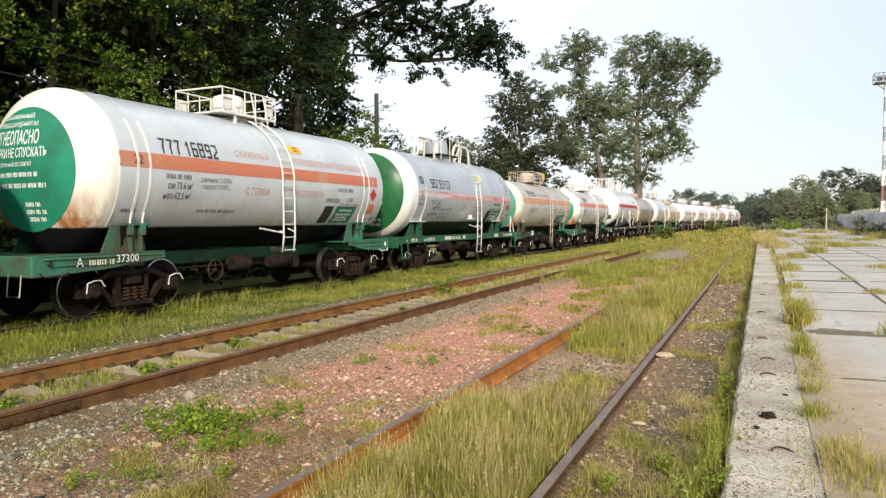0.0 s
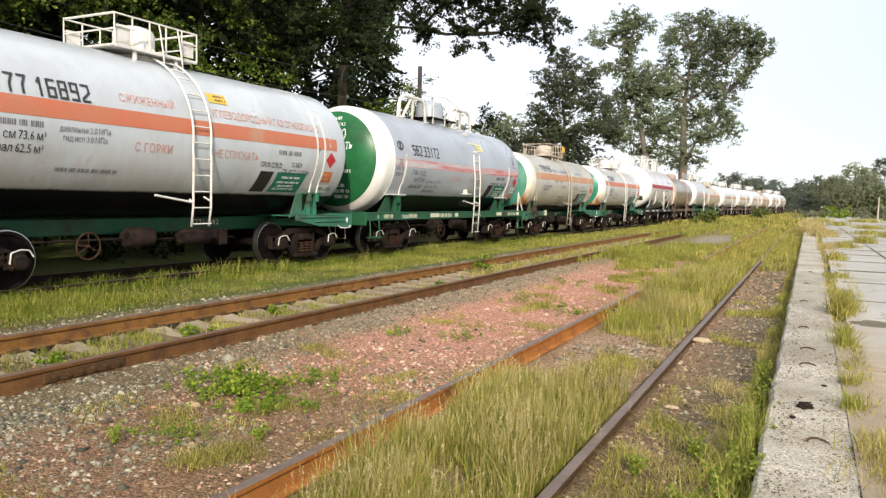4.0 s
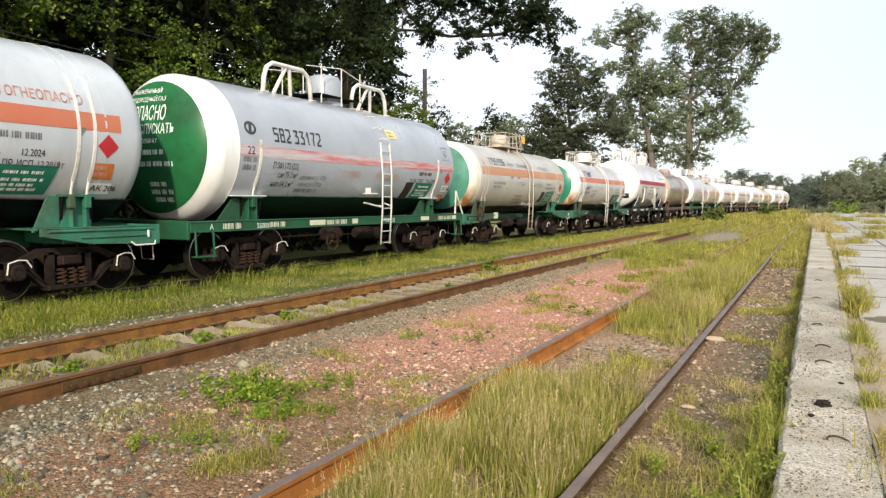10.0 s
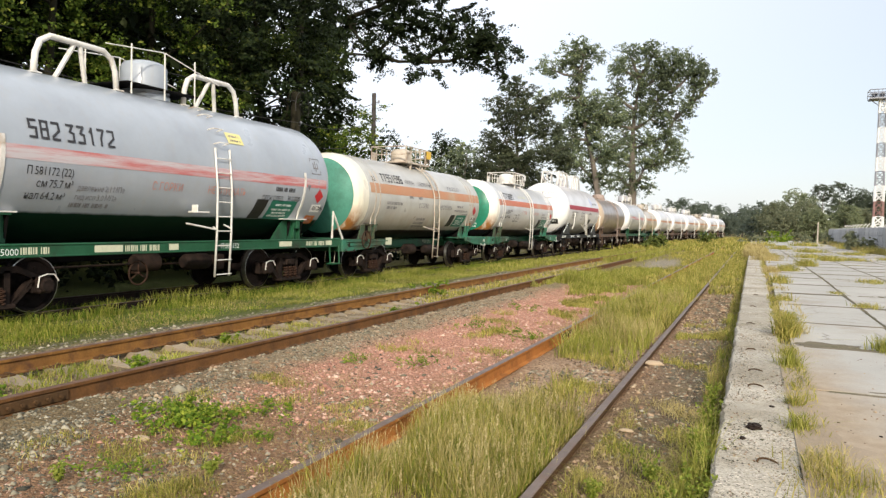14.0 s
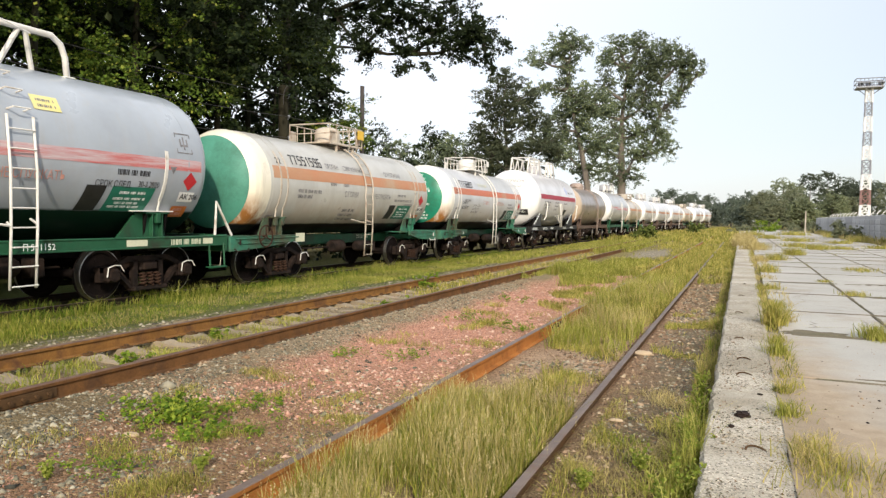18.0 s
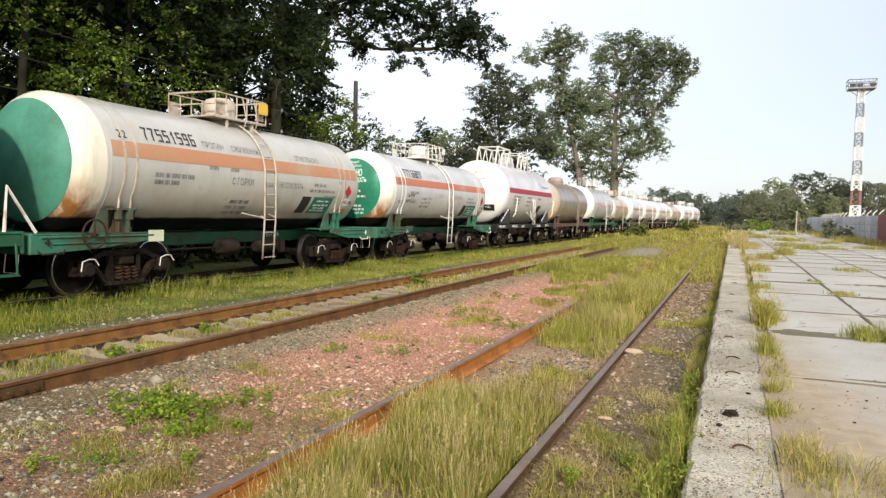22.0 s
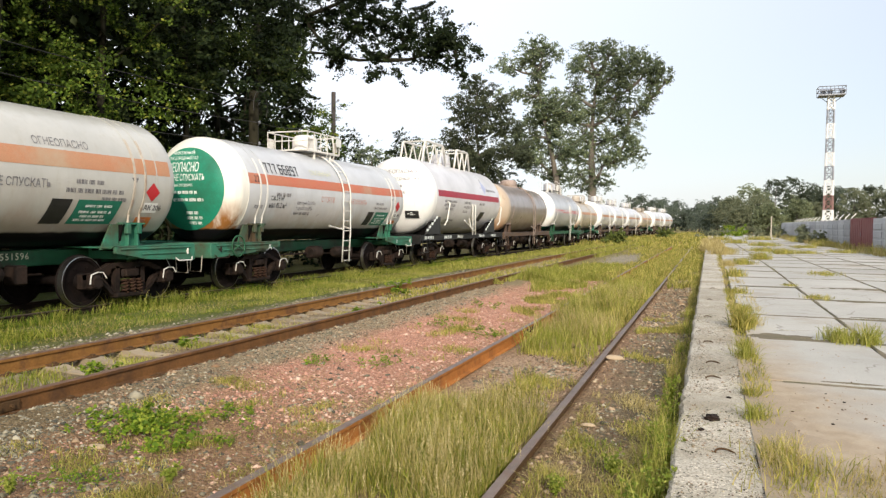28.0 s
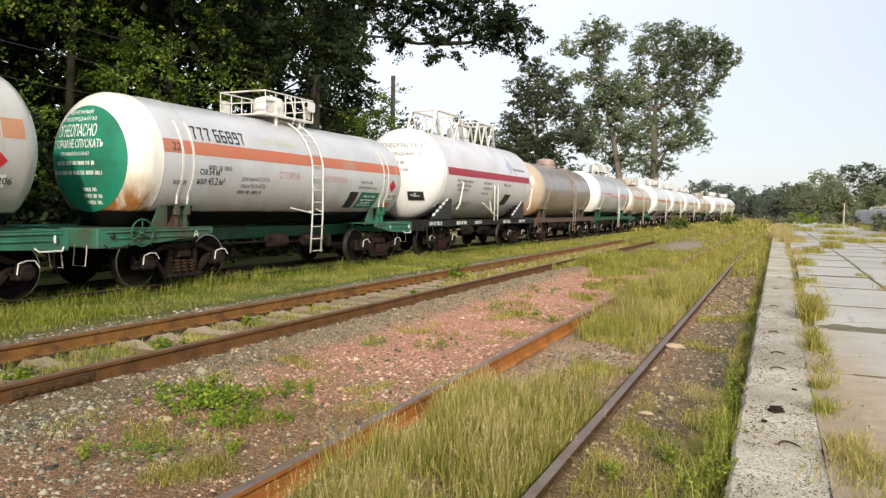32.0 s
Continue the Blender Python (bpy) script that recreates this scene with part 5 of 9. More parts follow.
def boards(wagon, r, zc, y, z, dy, dz, slant=0.10, code_low=False):
    """Black board, green notice board, hazard plates near the tail."""
    v, f = patch(0.42, 0.50, slant)
    part("black_board", on_side(v, f, y, z, r, zc, 0.008), PLATE_BLACK, wagon, "plain black board")
    v, f = patch(1.0, 0.50, slant)
    b = part("notice_board", on_side(v, f, y + 0.55, z, r, zc, 0.008), PLATE_GREEN, wagon, "green notice board with white lines")
    v, f = bars([(0.2, 0.36, 0.62, 0.075), (0.12, 0.24, 0.75, 0.075), (0.2, 0.15, 0.55, 0.05), (0.1, 0.07, 0.7, 0.05)], 0.05)
    tagged(part("board_lettering", on_side([(u + slant * w / 0.5, w, k) for u, w, k in v], f, y + 0.55, z, r, zc, 0.011), LETTER_WHITE, b), kind="stuff")
    v, f = diamond(0.38)
    part("hazard_diamond", on_side(v, f, dy, dz, r, zc, 0.008), PLATE_RED, wagon, "red diamond hazard plate")
    at_code, at_hazard = (0.76, 0.52) if code_low else (0.40, 0.70)
    v, f = patch(0.42, 0.21)
    c = part("code_plate", on_side(v, f, dy - 0.22, dz - at_code, r, zc, 0.008), PLATE_WHITE, wagon, "small white code plate")
    v, f = letters("АК 206", 0.16, 0.003)
    tagged(part("plate_lettering", on_side(v, f, dy - 0.18, dz - at_code + 0.05, r, zc, 0.013), LETTER_BLACK, c), kind="stuff")
    v, f = patch(0.42, 0.27)
    o = part("hazard_plate", on_side(v, f, dy - 0.27, dz - at_hazard, r, zc, 0.008), PLATE_ORANGE, wagon, "orange hazard plate with two lines")
    v, f = bars([(0.06, 0.16, 0.28, 0.08), (0.06, 0.05, 0.30, 0.09)], 0.07)
    tagged(part("plate_lettering", on_side(v, f, dy - 0.27, dz - at_hazard, r, zc, 0.011), LETTER_RED, o), kind="stuff")
    w = [(-0.09, 0.14, 0), (0.09, 0.14, 0), (0.0, 0.0, 0)]
    part("triangle_mark", on_side(w, [[2, 1, 0]], dy - 0.48, dz + 0.12, r, zc, 0.008), LETTER_GREY, wagon)


def set_on_end(wagon, name, v, f, width, height, x, z, r, zc, half, depth, label=""):
    """Fits flat writing to a width and height and lays it on the end, centred at x, z from the axis."""
    u = [p[0] for p in v]
    w = [p[1] for p in v]
    a, b = width / (max(u) - min(u)), height / (max(w) - min(w))
    v = [((p[0] - (max(u) + min(u)) / 2) * a, (p[1] - (max(w) + min(w)) / 2) * b, 0) for p in v]
    tagged(part(name, on_end(v, f, x, zc + z, r, zc, half, depth, 0.018), LETTER_WHITE, wagon, label), kind="stuff")


def end_writing(wagon, r, zc, half, depth, k=1.0):
    R = k * r
    for body, width, height, z in (("СЖИЖЕННЫЙ", 0.82, 0.10, 0.88), ("УГЛЕВОДОРОДНЫЙ ГАЗ", 1.08, 0.115, 0.74), ("ОГНЕОПАСНО", 1.1, 0.24, 0.52), ("С ГОРКИ НЕ СПУСКАТЬ", 1.45, 0.165, 0.27), ("СРОЧНЫЙ ВОЗВРАТ", 0.85, 0.09, 0.09)):
        v, f = letters(body, 0.3, 0.004, 1.0, "CENTER")
        if z > 0.7:
            width = width * 0.92
        set_on_end(wagon, "end_lettering", v, f, width * R, height * R, -0.18 * R, z * R, r, zc, half, depth, "white stencilled warning on the end")
    for width, height, x, z in ((1.1, 0.075, -0.2, -0.09), (1.42, 0.075, -0.2, -0.27), (0.32, 0.07, 0.18, -0.58), (0.42, 0.07, 0.22, -0.70), (0.34, 0.07, 0.22, -0.82)):
        n = int(width / 0.06)
        v, f = bars([(0, 0, 0.1 * n, 0.1)], 0.1)
        set_on_end(wagon, "end_small_lettering", v, f, width * R, height * R, x * R, z * R, r, zc, half, depth)


def write_one(wagon, r, zc, half, depth):
    wagon_number(wagon, "777 16892", 0.27, -3.44, 2.97, r, zc, LETTER_BLACK, 0.192, 0.04)
    write(wagon, "class_number", "22", 0.23, -4.14, 2.72, r, zc, LETTER_BLACK)
    write(wagon, "warning_lettering", "СЖИЖЕННЫЙ", 0.19, -1.36, 3.06, r, zc, LETTER_RED, 0, 1.05, "faded red stencilled words")
    write(wagon, "warning_lettering", "УГЛЕВОДОРОДНЫЙ ГАЗ ОГНЕОПАСНО", 0.2, 0.70, 3.04, r, zc, LETTER_RED, 0.001, 1.02, "faded red stencilled words")
    write(wagon, "warning_lettering", "С ГОРКИ", 0.20, -1.1, 2.26, r, zc, LETTER_RED, 0, 1.15, "faded red stencilled words")
    write(wagon, "warning_lettering", "НЕ СПУСКАТЬ", 0.2, 0.72, 2.27, r, zc, LETTER_RED, 0, 1.05, "faded red stencilled words")
    write(wagon, "volume_lettering", "см 73.6 м³", 0.17, -3.34, 2.3, r, zc, LETTER_BLACK, 0)
    write(wagon, "volume_lettering", "нал 62.5 м³", 0.17, -3.42, 2.11, r, zc, LETTER_BLACK, 0)
    write(wagon, "pressure_lettering", "давление 2.0 МПа", 0.125, -2.48, 2.47, r, zc, LETTER_GREY)
    write(wagon, "pressure_lettering", "гид исп 3.0 МПа", 0.125, -2.42, 2.33, r, zc, LETTER_GREY)
    lines_on(wagon, -3.38, 2.49, r, zc, [(0, 0, 0.65, 0.08)], 0.09, LETTER_GREY)
    lines_on(wagon, -2.45, 1.86, r, zc, [(0, 0, 1.1, 0.07)], 0.07, LETTER_GREY)
    lines_on(wagon, -4.3, 1.85, r, zc, [(0, 0, 0.35, 0.07)], 0.07, LETTER_GREY)
    lines_on(wagon, 2.6, 2.44, r, zc, [(0, 0, 0.8, 0.09)], 0.10, LETTER_GREY)
    for body, at, z in (("СРОК СЛЕД:", 2.06, 2.16), ("12.2024", 3.05, 2.20), ("ПР. ИСП. 12.2018 г", 2.8, 2.04)):
        write(wagon, "date_lettering", body, 0.135, at, z, r, zc, LETTER_BLACK, 0.001, 1.0)
    boards(wagon, r, zc, 2.02, 1.64, 4.48, 2.42, code_low=True)
    v, f = patch(0.50, 0.22)
    y = part("yellow_plate", on_side(v, f, 0.74, 3.32, r, zc, 0.012), PLATE_YELLOW, wagon, "yellow notice plate")
    v, f = bars([(0.16, 0.13, 0.3, 0.08), (0.16, 0.04, 0.3, 0.08)], 0.05)
    tagged(part("plate_lettering", on_side(v, f, 0.74, 3.32, r, zc, 0.015), LETTER_BLACK, y), kind="stuff")
    v, f = letters("77716892", 0.17, 0, 1.15)
    part("frame_number", flat_side(v, f, 1.35, 0.90, 0.226), LETTER_CREAM, wagon)
    end_writing(wagon, r, zc, half, depth, 0.71)
    v, f = letters("37300", 0.2, 0)
    tagged(part("frame_lettering", flat_side(v, f, -4.5, 0.96, 1.415), LETTER_WHITE, wagon), kind="stuff")
    v, f = letters("А", 0.2, 0)
    tagged(part("frame_lettering", flat_side(v, f, -5.3, 0.93, 1.415), LETTER_WHITE, wagon), kind="stuff")
    v, f = bars([(0, 0, 0.5, 0.12)], 0.09)
    tagged(part("frame_lettering", flat_side(v, f, -5.05, 0.94, 1.415), LETTER_CREAM, wagon), kind="stuff")
    hand_wheel(wagon, 1.22, -1.8, 0.66, 0.22, SPRING_STEEL)


def flat_side(v, f, y0, z0, x):
    sh = Shape()
    for u, w, _ in v:
        sh.v.append((x, y0 + u, z0 + w))
    for q in f:
        sh.face(q)
    return sh


def ring_logo(wagon, y, z, r, zc, rad, mat):
    v, f = [], []
    for k in range(24):
        a, b = 2 * math.pi * k / 24, 2 * math.pi * (k + 1) / 24
        i = len(v)
        v += [(rad * math.cos(a), rad * 0.85 * math.sin(a), 0), (rad * math.cos(b), rad * 0.85 * math.sin(b), 0), (rad * 0.68 * math.cos(b), rad * 0.5 * math.sin(b), 0), (rad * 0.68 * math.cos(a), rad * 0.5 * math.sin(a), 0)]
        f.append([i, i + 1, i + 2, i + 3])
    i = len(v)
    v += [(-0.06, -0.09, 0), (0.02, -0.09, 0), (0.06, 0.09, 0), (-0.03, 0.09, 0)]
    f.append([i, i + 1, i + 2, i + 3])
    part("round_mark", on_side(v, f, y, z, r, zc), mat, wagon, "black ring mark")


def write_two(wagon, r, zc, half, depth):
    wagon_number(wagon, "582 33172", 0.27, -3.45, 2.82, r, zc, LETTER_BLACK, 0.2, 0.04)
    write(wagon, "class_number", "22", 0.23, -4.3, 2.5, r, zc, LETTER_BLACK)
    ring_logo(wagon, -4.15, 3.03, r, zc, 0.17, LETTER_BLACK)
    write(wagon, "volume_lettering", "П 581172 (22)", 0.17, -3.5, 2.25, r, zc, LETTER_BLACK)
    write(wagon, "volume_lettering", "см 75.7 м³", 0.17, -3.3, 2.06, r, zc, LETTER_BLACK, 0)
    write(wagon, "volume_lettering", "нал 64.2 м³", 0.17, -3.45, 1.87, r, zc, LETTER_BLACK, 0)
    write(wagon, "pressure_lettering", "давление 2.1 МПа", 0.135, -2.55, 2.04, r, zc, LETTER_GREY)
    write(wagon, "pressure_lettering", "гид исп 3.0 МПа", 0.135, -2.55, 1.89, r, zc, LETTER_GREY)
    lines_on(wagon, -2.6, 1.76, r, zc, [(0, 0, 0.8, 0.08)], 0.09, LETTER_GREY)
    lines_on(wagon, -4.4, 2.2, r, zc, [(0, 0.15, 0.42, 0.08), (0, -0.02, 0.38, 0.09)], 0.11, LETTER_GREY)
    write(wagon, "warning_lettering", "С ГОРКИ", 0.2, -0.98, 2.14, r, zc, LETTER_RED, 0, 1.1, "faded red stencilled words")
    write(wagon, "warning_lettering", "НЕ СПУСКАТЬ", 0.2, 0.5, 2.14, r, zc, LETTER_RED, 0, 1.0, "faded red stencilled words")
    lines_on(wagon, 2.75, 2.3, r, zc, [(0, 0, 0.75, 0.09)], 0.10, LETTER_BLACK)
    write(wagon, "date_lettering", "СРОК СЛЕД.", 0.15, 2.3, 2.08, r, zc, LETTER_BLACK, 0.001, 1.05)
    write(wagon, "date_lettering", "30-3.2020", 0.15, 3.25, 2.10, r, zc, LETTER_BLACK, 0.001, 1.0)
    boards(wagon, r, zc, 2.05, 1.66, 4.56, 2.26)
    v, f = patch(0.50, 0.28)
    y = part("yellow_plate", on_side(v, f, 1.22, 3.24, r, zc, 0.012), PLATE_PALE, wagon, "faded yellow notice plate")
    v, f = bars([(0.08, 0.16, 0.36, 0.09), (0.08, 0.05, 0.36, 0.09)], 0.05)
    tagged(part("plate_lettering", on_side(v, f, 1.22, 3.24, r, zc, 0.015), LETTER_GREY, y), kind="stuff")
    v, f = [], []
    for x0, y0, x1, y1 in ((0, 0, 0.42, 0.025), (0, 0.395, 0.42, 0.42), (0, 0.025, 0.025, 0.395), (0.395, 0.025, 0.42, 0.395), (0.19, 0.08, 0.23, 0.34), (0.10, 0.18, 0.14, 0.30), (0.28, 0.18, 0.32, 0.30), (0.10, 0.14, 0.32, 0.18)):
        i = len(v)
        v += [(x0, y0, 0), (x1, y0, 0), (x1, y1, 0), (x0, y1, 0)]
        f.append([i, i + 1, i + 2, i + 3])
    part("emblem", on_side(v, f, 4.2, 2.8, r, zc, 0.006), LETTER_GREY, wagon, "faded grey emblem in a box")
    end_writing(wagon, r, zc, half, depth, 0.84)
    v, f = letters("35000", 0.15, 0)
    tagged(part("frame_lettering", flat_side(v, f, -3.95, 0.99, 1.41), LETTER_WHITE, wagon), kind="stuff")
    v, f = bars([(0, 0, 0.5, 0.1), (1.35, 0, 0.5, 0.1), (3.35, 0, 0.8, 0.1), (9.0, 0, 1.1, 0.1)], 0.11)
    tagged(part("frame_lettering", flat_side(v, f, -4.9, 1.0, 1.41), LETTER_CREAM, wagon), kind="stuff")
    for body, at in (("А", -5.25), ("П 581152", 0.95)):
        v, f = letters(body, 0.15, 0)
        tagged(part("frame_lettering", flat_side(v, f, at, 1.0, 1.412), LETTER_WHITE, wagon), kind="stuff")
    for y, w in ((-2.2, 0.6), (-0.5, 0.25), (3.0, 0.5), (5.0, 0.3)):
        v, f = patch(w, 0.12)
        part("paint_patch", flat_side(v, f, y, 1.0, 1.409), LETTER_CREAM, wagon)
    st = Shape()
    st.box(r - 0.05, 0.25, 1.75, 0.24, 0.35, 0.03, 0.006)
    st.box(r - 0.03, 0.12, 1.82, 0.15, 0.03, 0.15, 0.006)
    part("bracket", st, WHITE_METAL, wagon)
    hand_wheel(wagon, 1.2, -1.05, 0.58, 0.22, SPRING_STEEL)
    for x in (1.25, -1.25):
        part("end_post", Shape().rod([(x, 5.55, 1.15), (x, 5.6, 1.88), (x, 6.1, 1.15)], 0.03, 6), WHITE_METAL, wagon, "white A-shaped end post")


def write_three(wagon, r, zc, half, depth):
    wagon_number(wagon, "77551596", 0.25, -3.48, 2.91, r, zc, LETTER_BLACK, 0.187, 0.038)
    write(wagon, "class_number", "22", 0.23, -4.15, 2.88, r, zc, LETTER_BLACK)
    write(wagon, "warning_lettering", "ПРОПАН", 0.19, -1.85, 2.9, r, zc, LETTER_GREY)
    write(wagon, "warning_lettering", "СЖИЖЕННЫЙ", 0.19, -0.9, 2.9, r, zc, LETTER_GREY)
    write(wagon, "warning_lettering", "ОГНЕОПАСНО", 0.19, 1.6, 2.88, r, zc, LETTER_GREY)
    write(wagon, "warning_lettering", "С ГОРКИ", 0.2, -1.0, 2.16, r, zc, LETTER_GREY, 0, 1.1)
    write(wagon, "warning_lettering", "НЕ СПУСКАТЬ", 0.18, 0.8, 2.16, r, zc, LETTER_GREY)
    lines_on(wagon, -3.3, 2.2, r, zc, [(0, 0, 1.1, 0.08), (0, -0.14, 0.7, 0.08), (1.55, 0.24, 0.3, 0.1), (2.25, 0.24, 0.35, 0.1)], 0.09, LETTER_GREY)
    lines_on(wagon, -1.0, 1.5, r, zc, [(0, 0, 1.0, 0.09), (0, 0.15, 0.8, 0.09), (0.1, 0.3, 0.7, 0.09)], 0.09, LETTER_GREY)
    lines_on(wagon, -4.3, 1.55, r, zc, [(0, 0, 0.42, 0.08)], 0.09, LETTER_GREY)
    lines_on(wagon, 2.4, 2.1, r, zc, [(0, 0.16, 0.6, 0.08), (-0.2, 0, 1.3, 0.07), (0.6, -0.14, 0.6, 0.07)], 0.08, LETTER_GREY)
    boards(wagon, r, zc, 1.85, 1.55, 4.25, 2.18)
    pl = Shape()
    pl.box(0.77, 0.82, zc + r + 0.42, 0.02, 0.36, 0.28, 0.004)
    part("yellow_plate", pl, PLATE_YELLOW, wagon, "yellow plate on the railing")
    v, f = letters("77551596", 0.17, 0, 1.15)
    part("frame_number", flat_side(v, f, 1.55, 0.90, 0.226), LETTER_CREAM, wagon)
    hand_wheel(wagon, 1.47, -4.9, 1.12, 0.25, SPRING_STEEL)
    v, f = patch(0.4, 0.22)
    part("paint_patch", flat_side(v, f, -3.6, 0.95, 1.402), LETTER_CREAM, wagon)


def write_four(wagon, r, zc, half, depth):
    wagon_number(wagon, "777 66897", 0.26, -3.68, 2.87, r, zc, LETTER_BLACK, 0.192, 0.038)
    write(wagon, "class_number", "22", 0.23, -4.3, 2.6, r, zc, LETTER_BLACK)
    write(wagon, "warning_lettering", "С ГОРКИ", 0.2, -1.1, 2.2, r, zc, LETTER_RED, 0, 1.1)
    write(wagon, "warning_lettering", "НЕ СПУСКАТЬ", 0.18, 0.72, 2.2, r, zc, LETTER_RED)
    write(wagon, "warning_lettering", "СЖИЖЕННЫЙ", 0.2, -1.5, 2.95, r, zc, LETTER_CREAM)
    write(wagon, "volume_lettering", "см 54 м³", 0.19, -3.6, 2.17, r, zc, LETTER_BLACK, 0)
    write(wagon, "volume_lettering", "нал 45.2 м³", 0.19, -3.65, 1.98, r, zc, LETTER_BLACK, 0)
    write(wagon, "pressure_lettering", "давление 2.0 МПа", 0.13, -2.35, 2.1, r, zc, LETTER_GREY)
    write(wagon, "pressure_lettering", "гид исп 3.0 МПа", 0.13, -2.35, 1.95, r, zc, LETTER_GREY)
    lines_on(wagon, -3.35, 2.28, r, zc, [(0, 0, 0.7, 0.08)], 0.09, LETTER_GREY)
    lines_on(wagon, -2.4, 1.82, r, zc, [(0, 0, 0.8, 0.08)], 0.08, LETTER_GREY)
    lines_on(wagon, -4.25, 1.95, r, zc, [(0, 0, 0.35, 0.08)], 0.09, LETTER_GREY)
    lines_on(wagon, 2.5, 2.12, r, zc, [(0, 0.1, 0.6, 0.08), (-0.1, -0.05, 1.0, 0.07)], 0.07, LETTER_GREY)
    boards(wagon, r, zc, 1.95, 1.55, 4.28, 2.2)
    pl = Shape()
    pl.box(0.77, 0.86, zc + r + 0.42, 0.02, 0.3, 0.24, 0.004)
    part("railing_plate", pl, PLATE_WHITE, wagon)
    end_writing(wagon, r, zc, half, depth, 0.77)
    v, f = letters("А", 0.22, 0)
    tagged(part("frame_lettering", flat_side(v, f, -3.9, 0.93, 1.402), LETTER_WHITE, wagon), kind="stuff")
    v, f = letters("Б", 0.22, 0)
    tagged(part("frame_lettering", flat_side(v, f, 3.9, 0.93, 1.402), LETTER_WHITE, wagon), kind="stuff")
    hand_wheel(wagon, 1.47, -5.2, 1.05, 0.24, GREEN_DARK)


def write_five(wagon, r, zc, half, depth):
    for body, size, z in (("ОГНЕОПАСНО", 0.22, 0.85), ("УГЛЕВОДОРОДНЫЙ ГАЗ", 0.15, 0.58)):
        v, f = letters(body, size, 0.004, 1.0, "CENTER")
        part("end_lettering", on_end(v, f, 0.15, zc + z, r, zc, half, depth, 0.012), LETTER_GREY, wagon)
    v, f = bars([(-0.2, 0.3, 0.5, 0.09), (-0.3, 0.05, 0.7, 0.09)], 0.1)
    part("end_small_lettering", on_end(v, f, 0.2, zc, r, zc, half, depth, 0.012), LETTER_GREY, wagon)
    for s in (-1, 1):                    # black plates with a row of white steps, rising along the saddles
        y0 = s * 3.9 - 0.1
        pl = part("warning_plate", Shape().prism([(y0 - 1.35, 1.2), (y0 + 0.3, 1.2), (y0 + 0.3, 1.90), (y0 - 0.02, 1.90)], 1.40, 1.43), PLATE_BLACK, wagon, "black plate with white steps")
        for k in range(5):
            c, z = y0 - 1.12 + 0.25 * k, 1.36 + 0.125 * k
            part("white_step", Shape().prism([(c - 0.13, z - 0.05), (c + 0.05, z - 0.05), (c + 0.13, z + 0.05), (c - 0.05, z + 0.05)], 1.425, 1.44), LETTER_WHITE, pl)
    v, f = patch(0.50, 0.29)
    board = part("black_board", on_end(v, f, 0.55, zc - 0.90, r, zc, half, depth, 0.045), PLATE_BLACK, wagon, "black board with a small white mark")
    v, f = bars([(0.10, 0.15, 0.08, 0.09), (0.18, 0.12, 0.20, 0.045), (0.21, 0.19, 0.07, 0.045)], 0.045)
    tagged(part("board_mark", on_end(v, f, 0.55, zc - 0.90, r, zc, half, depth, 0.055), LETTER_WHITE, board), kind="stuff")
    lines_on(wagon, -3.5, 2.5, r, zc, [(0, 0, 1.5, 0.09), (0, -0.16, 1.3, 0.09), (0.2, -0.32, 1.0, 0.08)], 0.1, LETTER_GREY)
    lines_on(wagon, -1.0, 2.5, r, zc, [(0, 0, 0.9, 0.09), (0, -0.2, 0.9, 0.09), (0.0, -0.4, 0.6, 0.08), (2.2, 0, 0.9, 0.08), (-1.9, -0.85, 1.2, 0.08), (-1.9, -1.0, 1.0, 0.08)], 0.1, LETTER_GREY)
    v, f = patch(0.7, 0.5, 0.2)
    part("black_board", on_side(v, f, 1.35, 1.75, r, zc, 0.008), PLATE_BLACK, wagon)
    v, f = diamond(0.72)
    part("emblem", on_side(v, f, 2.1, 3.35, r, zc, 0.006), plain("faded blue emblem paint", (0.30, 0.34, 0.55), (0.48, 0.50, 0.62), 9.0, 0.5, relief=0), wagon, "faded blue emblem")
    lines_on(wagon, 2.5, 3.2, r, zc, [(0, 0, 1.5, 0.1)], 0.1, LETTER_GREY)
    v, f = bars([(0, 0, 1.0, 0.1), (2.2, 0, 0.9, 0.12), (3.9, 0, 0.7, 0.1), (7.0, 0, 0.9, 0.1), (9.0, 0, 0.8, 0.1)], 0.12)
    tagged(part("frame_lettering", flat_side(v, f, -5.4, 1.0, 1.41), LETTER_WHITE, wagon), kind="stuff")


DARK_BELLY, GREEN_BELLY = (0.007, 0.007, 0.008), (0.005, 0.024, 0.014)
